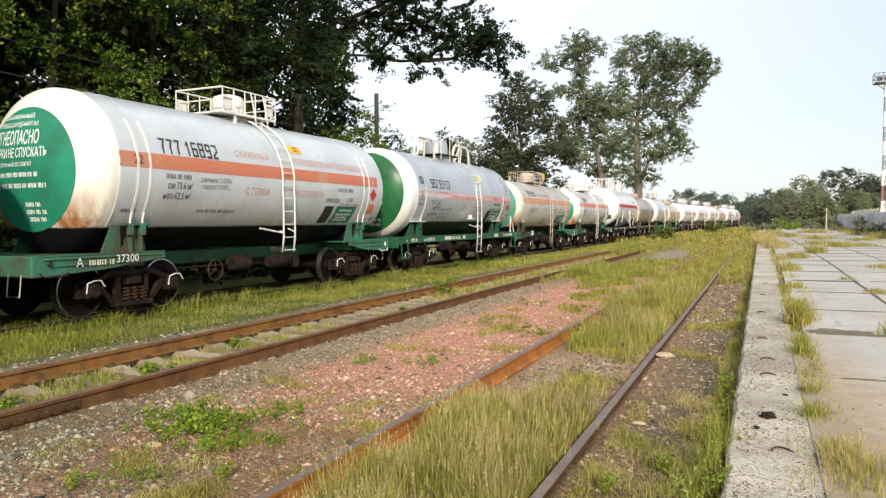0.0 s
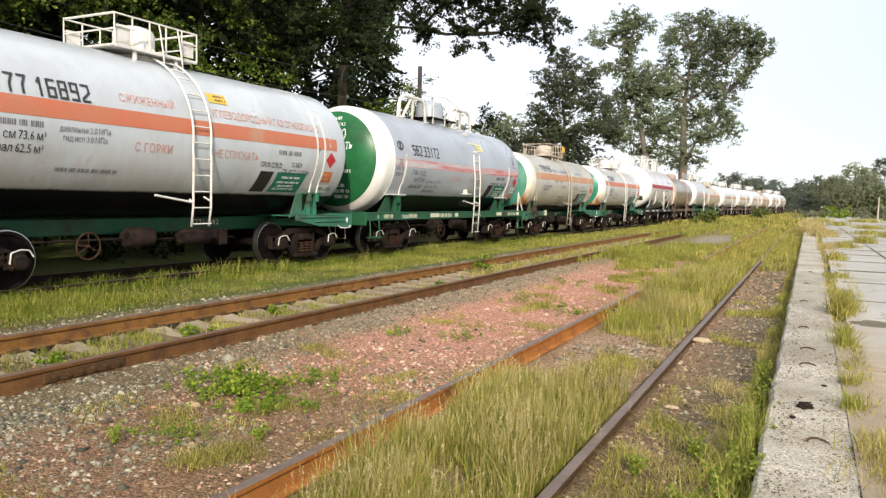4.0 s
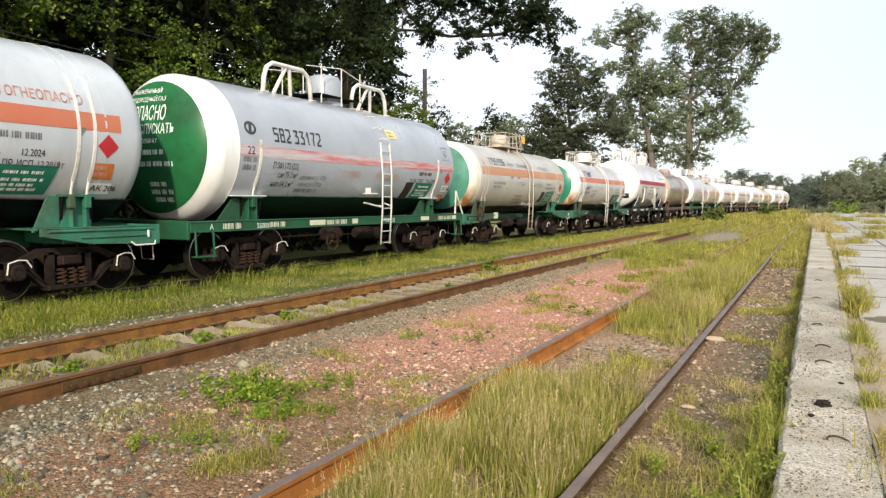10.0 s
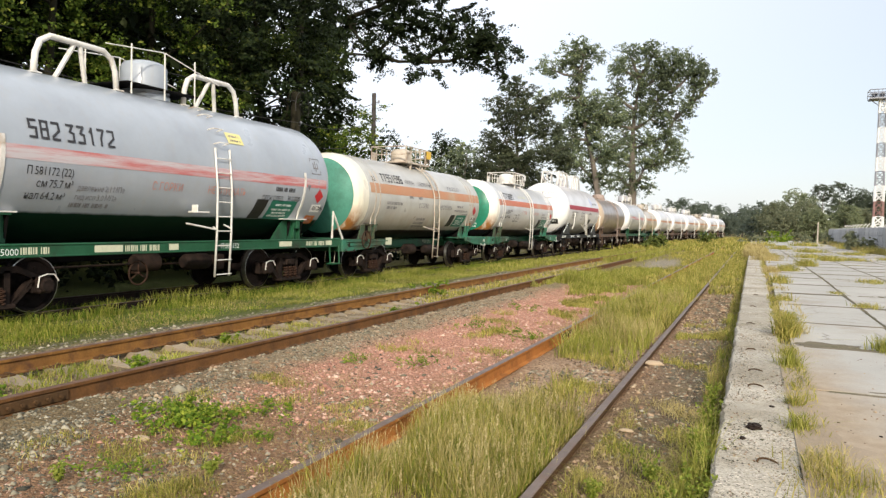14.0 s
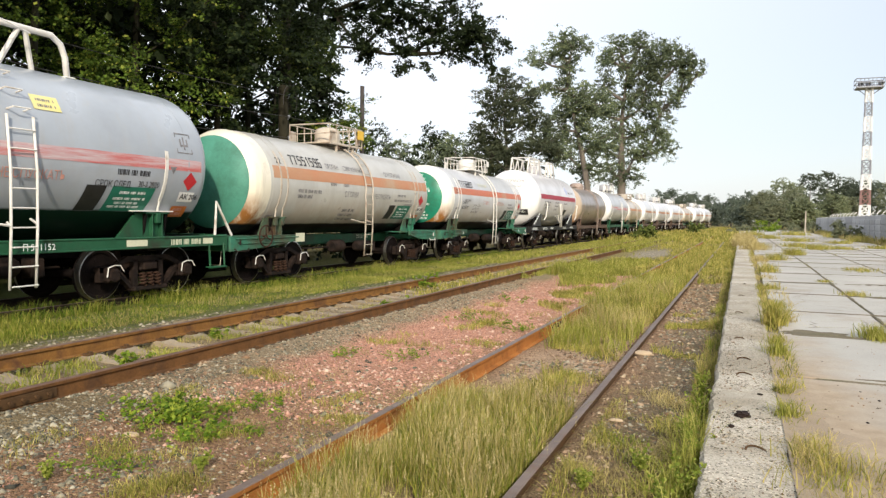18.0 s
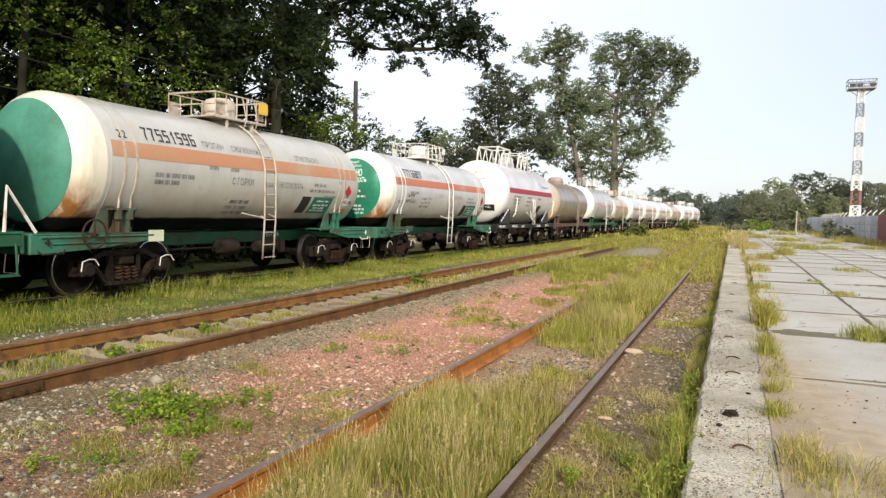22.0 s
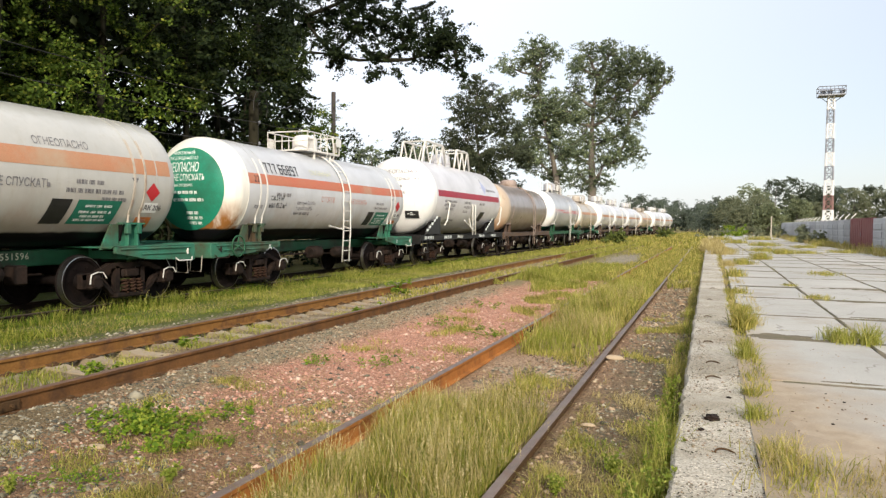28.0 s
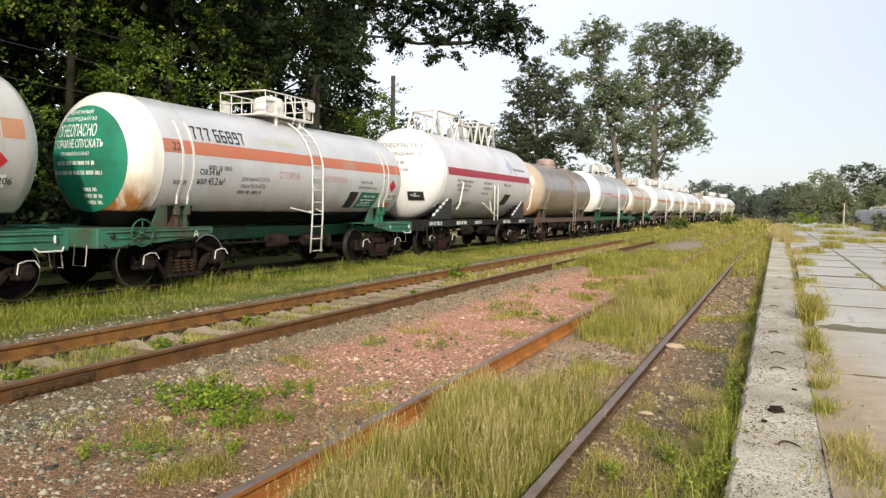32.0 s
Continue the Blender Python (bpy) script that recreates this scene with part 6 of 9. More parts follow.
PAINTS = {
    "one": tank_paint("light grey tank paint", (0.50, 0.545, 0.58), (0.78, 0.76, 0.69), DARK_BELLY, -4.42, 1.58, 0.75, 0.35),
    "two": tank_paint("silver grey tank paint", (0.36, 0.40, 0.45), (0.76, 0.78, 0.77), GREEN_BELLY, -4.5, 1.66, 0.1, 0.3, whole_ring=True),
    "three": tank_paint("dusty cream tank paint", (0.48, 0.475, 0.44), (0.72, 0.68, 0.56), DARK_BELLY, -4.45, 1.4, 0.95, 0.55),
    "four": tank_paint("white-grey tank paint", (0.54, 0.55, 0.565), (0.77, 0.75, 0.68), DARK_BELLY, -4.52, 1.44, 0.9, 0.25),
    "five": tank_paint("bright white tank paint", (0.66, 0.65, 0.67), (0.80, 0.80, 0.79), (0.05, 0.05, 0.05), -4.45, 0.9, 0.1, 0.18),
    # six: lighter front ring, the sun's glint on the tank end painted in
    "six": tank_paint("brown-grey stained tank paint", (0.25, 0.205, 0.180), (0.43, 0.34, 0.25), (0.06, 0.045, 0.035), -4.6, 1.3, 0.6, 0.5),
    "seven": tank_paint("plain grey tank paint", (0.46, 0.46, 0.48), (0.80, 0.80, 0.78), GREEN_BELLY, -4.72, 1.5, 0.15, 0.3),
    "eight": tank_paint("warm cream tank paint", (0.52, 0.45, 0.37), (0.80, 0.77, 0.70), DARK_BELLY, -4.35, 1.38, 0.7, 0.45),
}
LPG = dict(half=4.72, depth=0.7)
SPECS = {
    "one": dict(half=4.57, depth=0.62, tail=4.98, rear=0.2, r=1.50, ladder_low=0.95, paint=PAINTS["one"], disc=GREEN_DISC, disc_size=0.73, band=(ORANGE_BAND, 2.65, 2.93), frame=GREEN_PAINT, metal=WHITE_METAL, deck="ends", top="rail",
                writing=write_one, label="light grey gas tank wagon with orange stripe and green end"),
    "two": dict(r=1.50, half=4.84, depth=0.65, tail=4.86, seam=-4.5, paint=PAINTS["two"], disc=GREEN_DISC_DEEP, disc_size=0.87, band=(WORN_RED, 2.46, 2.68, -4.5, 4.85), frame=GREEN_DARK, metal=WHITE_METAL, deck="full",
                top="hoops", straps=1, writing=write_two, label="silver grey gas tank wagon with worn red stripe and pipe guards"),
    "three": dict(half=4.72, depth=0.63, r=1.29, seam=-4.35, paint=PAINTS["three"], disc=GREEN_DISC_DULL, disc_size=0.86, band=(TAN_BAND, 2.52, 2.82), frame=GREEN_PAINT, metal=DUSTY_METAL, deck="ends", top="rail",
                  writing=write_three, label="dusty cream gas tank wagon, faded orange stripe, plain green end"),
    "four": dict(half=4.72, depth=0.56, r=1.29, seam=-4.52, paint=PAINTS["four"], disc=GREEN_DISC, disc_size=0.77, band=(ORANGE_BAND, 2.55, 2.81), frame=GREEN_PAINT, metal=WHITE_METAL, deck="ends", top="rail",
                 writing=write_four, label="white gas tank wagon with orange stripe and rust-stained ring"),
    "five": dict(r=1.56, zc=2.72, half=4.6, depth=0.85, seam=-4.45, paint=PAINTS["five"], band=(CRIMSON_BAND, 2.72, 2.98, -4.3, 4.4), frame=BLACK_PAINT, metal=WHITE_METAL, deck="full", top="guards", straps=0,
                 writing=write_five, label="bright white gas tank wagon with crimson stripe on a black frame"),
    "six": dict(LPG, r=1.42, seam=-4.6, paint=PAINTS["six"], frame=BROWN_PAINT, metal=BROWN_METAL, deck="full", top="dome", straps=1, label="brown-grey stained tank wagon with a single dome"),
    "seven": dict(r=1.50, half=4.95, depth=0.7, seam=-4.72, paint=PAINTS["seven"], band=(WORN_RED, 2.5, 2.74, -4.72, 4.75), frame=GREEN_DARK, metal=WHITE_METAL, deck="full", top="hoops", straps=1,
                  label="grey gas tank wagon with white end and worn stripe"),
    "eight": dict(LPG, r=1.32, seam=-4.35, paint=PAINTS["eight"], band=(TAN_BAND, 2.55, 2.78), frame=GREEN_PAINT, metal=DUSTY_METAL, deck="ends", top="rail",
                  label="warm cream tank wagon with brown stripe"),
    "nine": dict(r=1.48, half=4.95, depth=0.7, seam=-4.72, paint=PAINTS["five"], band=(TAN_BAND, 2.5, 2.72, -4.72, 4.75), frame=BROWN_PAINT, metal=WHITE_METAL, deck="full", top="hoops", straps=1,
                 label="white tank wagon far down the train"),
}
PITCH, FIRST = 11.96, 13.62
ORDER = ["four", "one", "two", "three", "four", "five", "six", "seven", "eight", "nine", "nine", "nine", "eight", "nine", "nine"]
TRAIN, MODELS = [], {}


def build_train():
    for k, kind in enumerate(ORDER):
        at = FIRST + PITCH * (k - 1)
        if kind not in MODELS:
            wagon, wheels = build_wagon(SPECS[kind], at)
            MODELS[kind] = wagon
        else:
            wagon = copy_thing(MODELS[kind], pose(TRACK_FAR[0], at, TRACK_FAR[1]))
            wheels = [o for o in wagon.children_recursive if o.name.split(".")[0] == "wheelset"]
        TRAIN.append((wagon, wheels, at))


build_train()


# ---- platform ----
def build_platform():
    root = tagged(new("platform"), "low concrete goods platform with a worn edge", "platform", kind="structure")
    rnd = random.Random(7)
    bed = Shape()
    bed.box(4.4, 70, -0.045, 8.9, 160, 0.40, 0.01)
    part("platform_bed", bed, JOINT_SOIL, root, "dark soil between the slabs")
    y = -6.0
    while y < 60:
        ln = rnd.choice((2.4, 2.98, 2.98))
        sh = Shape()
        n = max(6, int(ln / 0.05))
        # a kerb block with a chipped, uneven edge
        prof0 = None
        for i in range(n + 1):
            yy = y + (ln - 0.025) * i / n
            chip = 0.030 * noise.noise((yy * 1.7, 2.0, 0)) + 0.022 * noise.noise((yy * 6, 5, 0)) + 0.014 * noise.noise((yy * 17, 8, 0))
            lip = 0.022 * noise.noise((yy * 2.3, 9, 0)) + 0.016 * noise.noise((yy * 9, 4, 0)) + 0.010 * noise.noise((yy * 20, 1, 0))
            w = 0.34 + 0.004 * yy
            row = [(-0.19 + chip * 0.4, -0.25), (-0.19 + chip, 0.165), (-0.165 + chip, 0.196 + lip * 0.2), (0.1, 0.203), (w - 0.03 + lip, 0.200), (w + lip, 0.17), (w, -0.25)]
            ids = list(range(len(sh.v), len(sh.v) + len(row)))
            sh.v += [(a, yy, b) for a, b in row]
            if prof0:
                for k in range(len(row) - 1):
                    sh.face([prof0[k], prof0[k + 1], ids[k + 1], ids[k]])
            else:
                sh.face(ids)
            prof0 = ids
        sh.face(prof0[::-1])
        part("kerb_block", sh, KERB, root)
        y += ln
    far = Shape()
    far.box(0.25, 95, 0.0, 0.85, 70, 0.4, 0.02)
    part("kerb_run", far, KERB, root)


def build_slabs():
    root = tagged(new("platform_slabs"), "large weathered concrete slabs with weedy joints", "paving", kind="structure")
    rnd = random.Random(11)
    ys = [-4.5, -1.5, 1.5, 4.55, 7.6, 10.5, 13.25, 16.5, 19.6, 23.0, 26.3]
    while ys[-1] < 138:
        ys.append(ys[-1] + 3.05)
    for j in range(len(ys) - 1):
        for c in range(4):
            x0 = 0.46 + 0.004 * ys[j] if c == 0 else (1.86, 3.7, 5.6)[c - 1] + 0.012 * min(ys[j], 25)
            x1 = ((1.86, 3.7, 5.6, 8.4)[c] + 0.012 * min(ys[j], 25))
            g = 0.03 + (0.03 if c else 0.02)
            sh = Shape()
            w, l = x1 - x0 - g, ys[j + 1] - ys[j] - rnd.uniform(0.05, 0.10)
            sh.box(0, 0, 0, w, l, 0.14, 0.003)
            part("slab", sh, SLAB, root, m=pose((x0 + x1) / 2, (ys[j] + ys[j + 1]) / 2, 0.132 + rnd.uniform(-0.006, 0.006), rnd.uniform(-0.22, 0.22), rnd.uniform(-0.2, 0.2), rnd.uniform(-0.5, 0.5)))


def build_joint_dirt():
    """Ragged dark dirt and moss that fills the joints and laps over the slab edges."""
    ys = [7.6, 10.5, 13.25, 16.5, 19.6, 23.0, 26.3]
    while ys[-1] < 80:
        ys.append(ys[-1] + 3.05)
    def strip(a, b, across, seed, wide=1.0):
        sh, n = Shape(), int(math.hypot(b[0] - a[0], b[1] - a[1]) / 0.07)
        for i in range(n + 1):
            t = i / n
            x, y = a[0] + (b[0] - a[0]) * t, a[1] + (b[1] - a[1]) * t
            w = max(0.004, 0.038 + 0.0008 * y + (0.05 + 0.001 * y) * noise.noise((x * 1.1 + seed, y * 1.1, 1)) + 0.025 * noise.noise((x * 7, y * 7 + seed, 2)))
            w *= wide
            o = 0.02 * noise.noise((x * 2 + seed, y * 2, 6))
            z = 0.214 - 0.02 * (w < 0.012)
            for k, lift in ((-1, -0.012), (0, 0.004), (1, -0.012)):
                sh.v.append((x + (k * w + o) * across[0], y + (k * w + o) * across[1], z + lift))
            if i:
                c = len(sh.v) - 6
                sh.face([c, c + 1, c + 4, c + 3])
                sh.face([c + 1, c + 2, c + 5, c + 4])
        tagged(part("joint_dirt", sh, JOINT_DIRT, smooth=True), "dark dirt and moss along a joint of the platform", "dirt", kind="stuff")
    for k, y in enumerate(ys):
        strip((0.62 + 0.004 * y, y - 0.02), (8.3, y + 0.03), (0, 1), k * 3.1)
    for k, x in enumerate((1.86, 3.7, 5.6)):
        strip((x + 0.03, 3.0), (x + 0.30, 26.0), (-1, 0), 50 + k, 0.6)
        strip((x + 0.30, 26.0), (x + 0.30, 80.0), (-1, 0), 60 + k, 0.6)


build_platform()
build_slabs()
build_joint_dirt()


def build_sand():
    """Blown sand lying over the slab edges beside the kerb."""
    sh = Shape()
    nx, ny = 30, 80
    for j in range(ny + 1):
        for i in range(nx + 1):
            u, v = i / nx, j / ny
            x, y = 0.33 + 0.75 * u, 1.6 + 9.2 * v
            edge = 0.62 + 0.25 * noise.noise((y * 0.7, 3, 0)) - 0.3 * v
            lift = max(-1.0, (edge - u) * 1.6)
            z = 0.200 + 0.012 * math.tanh(lift * 1.2) + 0.006 * noise.noise((x * 4, y * 4, 0)) - 0.03 * max(0, v - 0.8) * 5
            sh.v.append((x, y, z))
    for j in range(ny):
        for i in range(nx):
            a = j * (nx + 1) + i
            sh.face([a, a + 1, a + nx + 2, a + nx + 1])
    p = part("sand_drift", sh, SAND, smooth=True)
    tagged(p, "thin drift of brown sand over the slab edges", "sand", kind="structure")


build_sand()


# ---- right side: fence, gate, mast ----
def build_fence():
    root = tagged(new("fence"), "grey concrete panel fence with barbed wire arms", "fence", kind="structure")
    def at(y):
        return 10.3 + 0.012 * (y - 50)
    y = 18.8
    k = 0
    while y < 128:
        if 54.7 < y < 63.7:                        # gateway
            y = 63.8
            continue
        x = at(y)
        p = Shape()
        p.box(0, 0, 1.2, 0.14, 2.9, 2.25, 0.02)
        for z in (0.7, 1.25, 1.8):
            p.box(-0.085, 0, z, 0.05, 2.5, 0.42, 0.02)
        f = part("fence_panel", p, FENCE, root, m=pose(x, y + 1.5, 0.0))
        q = Shape()
        q.box(0, 0, 1.2, 0.2, 0.16, 2.4, 0.02)
        part("fence_post", q, FENCE, root, m=pose(x, y, 0))
        if 63 < y < 110:
            a = Shape()
            a.rod([(0, 0, 2.3), (0.02, 0, 2.5), (0.32, 0.1, 2.8)], 0.03, 5)
            part("wire_arm", a, MAST_WHITE, root, m=pose(x, y, 0))
        y += 3.0
        k += 1
    g = tagged(new("gate"), "closed maroon sheet-metal gate in the fence", "gate")
    x = at(59.3)
    for s in (-1, 1):
        leaf = Shape()
        leaf.box(x, 59.3 + s * 2.24, 1.25, 0.06, 4.4, 2.3, 0.01)
        for yy in (-2.1, -1.4, -0.7, 0.0, 0.7, 1.4, 2.1):
            leaf.box(x - 0.036, 59.3 + s * 2.24 + yy, 1.25, 0.014, 0.10, 2.3, 0.004)
        part("gate_leaf", leaf, GATE_RED, g)
    hn = Shape()
    hn.rod([(x - 0.09, 59.1, 1.05), (x - 0.13, 59.1, 1.1), (x - 0.13, 59.1, 1.3), (x - 0.09, 59.1, 1.35)], 0.02, 5)
    part("gate_handle", hn, MAST_GREY, g)


build_fence()


def build_mast():
    m = empty("floodlight_mast", "red and white lattice floodlight mast", "mast", pose(17.52, 127.0, 0.1))
    H = 22.2
    def w(z):
        return 0.66 - 0.011 * z
    levels = [0, 2.0, 4.3, 6.6, 9.0, 11.2, 13.3, 15.5, 17.8, 20.0, H]
    mats = [MAST_RED, MAST_WHITE, MAST_DULL, MAST_WHITE, MAST_GREY, MAST_WHITE, MAST_GREY, MAST_WHITE, MAST_GREY, MAST_WHITE]
    says = {"white mast paint": "white lattice", "faded red mast paint": "faded red lattice", "grey mast steel": "grey lattice", "dull red mast paint": "dull red-brown lattice"}
    for mat, a, b in zip(mats, levels, levels[1:]):
        sh = Shape()
        fat = 1.35 if mat is MAST_WHITE else 1.0
        for sx_ in (-1, 1):
            for sy_ in (-1, 1):
                sh.rod([(sx_ * w(a), sy_ * w(a), a), (sx_ * w(b), sy_ * w(b), b)], 0.085 * fat, 5)
        n = max(1, round((b - a) / 1.4))
        for k in range(n):
            c, e = a + (b - a) * k / n, a + (b - a) * (k + 1) / n
            for s in (-1, 1):
                sh.rod([(-w(c), s * w(c), c), (w(e), s * w(e), e)], 0.045 * fat, 4)
                sh.rod([(w(c), s * w(c), c), (-w(e), s * w(e), e)], 0.045 * fat, 4)
                sh.rod([(s * w(c), -w(c), c), (s * w(e), w(e), e)], 0.045 * fat, 4)
                sh.rod([(-w(e), s * w(e), e), (w(e), s * w(e), e)], 0.04 * fat, 4)
                sh.rod([(s * w(e), -w(e), e), (s * w(e), w(e), e)], 0.04 * fat, 4)
        part("lattice_section", sh, mat, m, says[mat.name])
    d = Shape()
    d.box(0, 0, H, 3.7, 2.6, 0.22, 0.03)
    for s in (-1, 1):
        d.rod([(s * 0.5, 0, H - 1.0), (s * 1.75, 0, H)], 0.06, 5)
    part("deck", d, MAST_GREY, m)
    r = Shape()
    for x in [-1.9 + 0.54 * k for k in range(8)]:
        for y in (-1.25, 1.25):
            r.rod([(x, y, H), (x, y, H + 1.3)], 0.035, 4)
    for z in (H + 0.65, H + 1.3):
        for y in (-1.25, 1.25):
            r.rod([(-1.9, y, z), (1.9, y, z)], 0.07, 4)
        for x in (-1.9, 1.9):
            r.rod([(x, -1.25, z), (x, 1.25, z)], 0.07, 4)
    part("railing", r, MAST_GREY, m)
    for x in (-1.1, -0.1, 1.6):
        l = Shape()
        l.lathe([(-0.25, 0.2), (0.2, 0.42), (0.25, 0.45), (0.25, 0.0)], x, H + 0.75, 12, "y")
        part("floodlight", l, MAST_GREY, m)


build_mast()


def build_kerb_marks():
    """Bent lifting loops and clods lying on the kerb."""
    rnd = random.Random(5)
    for x, y, r in [(0.03, 9.8, 0.05), (0.08, 8.34, 0.06), (0.08, 7.5, 0.06), (0.14, 5.05, 0.055), (0.02, 12.6, 0.05), (0.06, 15.5, 0.05), (0.1, 18.4, 0.05), (0.1, 3.2, 0.05)]:
        sh = Shape()
        a = rnd.uniform(-0.5, 0.5)
        sh.rod([(x + r * math.cos(a + t) * 1.2, y + r * 0.9 * math.sin(a + t), 0.196 + 0.022 * math.sin(t)) for t in [math.pi * k / 8 for k in range(9)]], 0.007, 6)
        tagged(part("lifting_loop", sh, RAIL_DARK, smooth=True), "rusty bent lifting loop set in the kerb", "loop", "kerb lifting loops")
    for x, y, r in [(0.06, 5.9, 0.055), (-0.02, 5.56, 0.022), (0.2, 6.7, 0.02), (1.12, 6.9, 0.014), (0.92, 6.1, 0.011), (1.02, 7.2, 0.010), (1.75, 8.2, 0.013), (0.85, 8.6, 0.011)]:
        bm = bmesh.new()
        bmesh.ops.create_icosphere(bm, subdivisions=3, radius=r)
        for v in bm.verts:
            v.co *= 1 + 0.5 * noise.noise(v.co * 40 + Vector((y, x, 0)))
            v.co.z *= 0.45
        me = bpy.data.meshes.new("clod")
        bm.to_mesh(me)
        bm.free()
        me.materials.append(BOGIE_STEEL)
        tagged(part("clod", me, None, m=pose(x, y, 0.203 + r * 0.25)), "dark dry clod lying on the concrete", "clod", "dry clods")


build_kerb_marks()


def build_smears():
    """Dark soil washed over the slabs in a few ragged smears."""
    for x, y, rx, ry in ((1.0, 10.75, 0.42, 0.26), (1.45, 10.55, 0.3, 0.10), (2.6, 13.5, 0.4, 0.12), (1.3, 7.75, 0.35, 0.07), (3.4, 19.9, 0.6, 0.2), (2.9, 16.4, 0.5, 0.16)):
        sh, n = Shape(), 40
        sh.v.append((0, 0, 0.004))
        for k in range(n):
            a = 2 * math.pi * k / n
            q = 1 + 0.55 * noise.noise((math.cos(a) * 1.5 + x, math.sin(a) * 1.5 + y, 0)) + 0.3 * noise.noise((math.cos(a) * 6 + x, math.sin(a) * 6, y))
            sh.v.append((rx * q * math.cos(a), ry * q * math.sin(a), -0.012))
        for k in range(n):
            sh.face([0, 1 + k, 1 + (k + 1) % n])
        tagged(part("soil_smear", sh, JOINT_DIRT, smooth=True, m=pose(x, y, 0.214)), "thin smear of dark soil over the concrete", "soil", "soil smears")


build_smears()


def build_post():
    sh = Shape()
    sh.rod([(0, 0, -0.1), (0.02, 0, 2.95)], 0.1, 6, 0.07)
    p = part("marker_post", sh, DUSTY_METAL, m=pose(7.38, 99.7, 0.1))
    tagged(p, "pale weathered wooden marker post", "post")


build_post()


# ---- plants ----
LEAF_FOREST = leafy("forest leaves", (0.026, 0.048, 0.007), (0.082, 0.130, 0.018), (0.30, 0.32, 0.055), rare=0.82, patch=0.5, depth=0.95)
# the next two are forest leaves darkened: the wood's shade painted in
LEAF_HALF_SHADED = leafy("half-shaded forest leaves", (0.010, 0.020, 0.005), (0.028, 0.044, 0.009), (0.10, 0.115, 0.026), rare=0.84, patch=0.5, depth=0.95)
LEAF_SHADED = leafy("shade-dark leaves", (0.007, 0.014, 0.005), (0.019, 0.030, 0.010), (0.048, 0.062, 0.020), rare=0.85, patch=0.4, depth=0.7)
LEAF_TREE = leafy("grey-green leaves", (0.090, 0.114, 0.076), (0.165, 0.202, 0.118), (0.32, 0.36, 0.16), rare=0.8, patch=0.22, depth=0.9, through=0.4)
# the next two are paled and greyed: distance haze painted into the leaves
LEAF_FAR_HAZE = leafy("haze-paled far wood leaves", (0.13, 0.148, 0.092), (0.18, 0.198, 0.12), (0.25, 0.255, 0.15), patch=0.06, depth=0.6, through=0.4)
LEAF_HAZY = leafy("haze-paled deep green leaves", (0.105, 0.130, 0.105), (0.140, 0.170, 0.132), (0.185, 0.215, 0.15), patch=0.06, depth=0.6, through=0.4)
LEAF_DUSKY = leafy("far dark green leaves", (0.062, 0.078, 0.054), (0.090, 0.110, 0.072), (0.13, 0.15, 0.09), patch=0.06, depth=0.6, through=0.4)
LEAF_DEEP = leafy("far deep green leaves", (0.045, 0.056, 0.036), (0.082, 0.098, 0.058), (0.15, 0.16, 0.08), rare=0.8, patch=0.3, depth=0.7, through=0.35)
LEAF_BUSH = leafy("mid green bush leaves", (0.06, 0.085, 0.02), (0.105, 0.135, 0.03), (0.19, 0.21, 0.06), patch=0.5)
LEAF_PALE = leafy("pale willow leaves", (0.13, 0.155, 0.09), (0.18, 0.21, 0.115), (0.25, 0.27, 0.14), patch=0.2)
LEAF_WEED = leafy("weed leaves", (0.07, 0.13, 0.012), (0.14, 0.22, 0.02), (0.34, 0.38, 0.05), through=0.35)
LEAF_VERGE = leafy("pale weed leaves", (0.13, 0.18, 0.025), (0.22, 0.27, 0.04), (0.40, 0.40, 0.09), through=0.35)
GRASS_MIX = leafy("green and straw grass", (0.15, 0.17, 0.030), (0.33, 0.31, 0.066), (0.57, 0.46, 0.165), through=0.35, patch=1.1, depth=0.6)
GRASS_GREEN = leafy("fresh grass", (0.10, 0.15, 0.016), (0.22, 0.265, 0.034), (0.46, 0.41, 0.095), through=0.35, patch=1.1, depth=0.6)
GRASS_STRIP = leafy("short strip grass", (0.065, 0.115, 0.011), (0.145, 0.20, 0.022), (0.36, 0.33, 0.075), through=0.3, patch=0.7, depth=0.6)
GRASS_LIME = leafy("lime green weeds", (0.18, 0.205, 0.030), (0.32, 0.33, 0.065), (0.52, 0.46, 0.15), through=0.4, patch=1.0, depth=0.5)
GRASS_DRY = leafy("dry grass", (0.30, 0.25, 0.10), (0.42, 0.34, 0.14), (0.55, 0.46, 0.22), through=0.3)
SEED_HEAD = leafy("straw seed heads", (0.42, 0.34, 0.16), (0.52, 0.43, 0.22), (0.6, 0.5, 0.28), through=0.2)


def fast_mesh(name, verts, quads, mat):
    """A mesh from arrays of corners and of four-cornered (or three-cornered) faces."""
    me = bpy.data.meshes.new(name)
    n, k = quads.shape
    me.vertices.add(len(verts))
    me.vertices.foreach_set("co", np.ascontiguousarray(verts, np.float32).ravel())
    me.loops.add(n * k)
    me.loops.foreach_set("vertex_index", np.ascontiguousarray(quads, np.int32).ravel())
    me.polygons.add(n)
    me.polygons.foreach_set("loop_start", np.arange(n, dtype=np.int32) * k)
    me.update(calc_edges=True)
    me.materials.append(mat)
    return me


def unit(a):
    return a / np.maximum(np.linalg.norm(a, axis=1, keepdims=True), 1e-9)


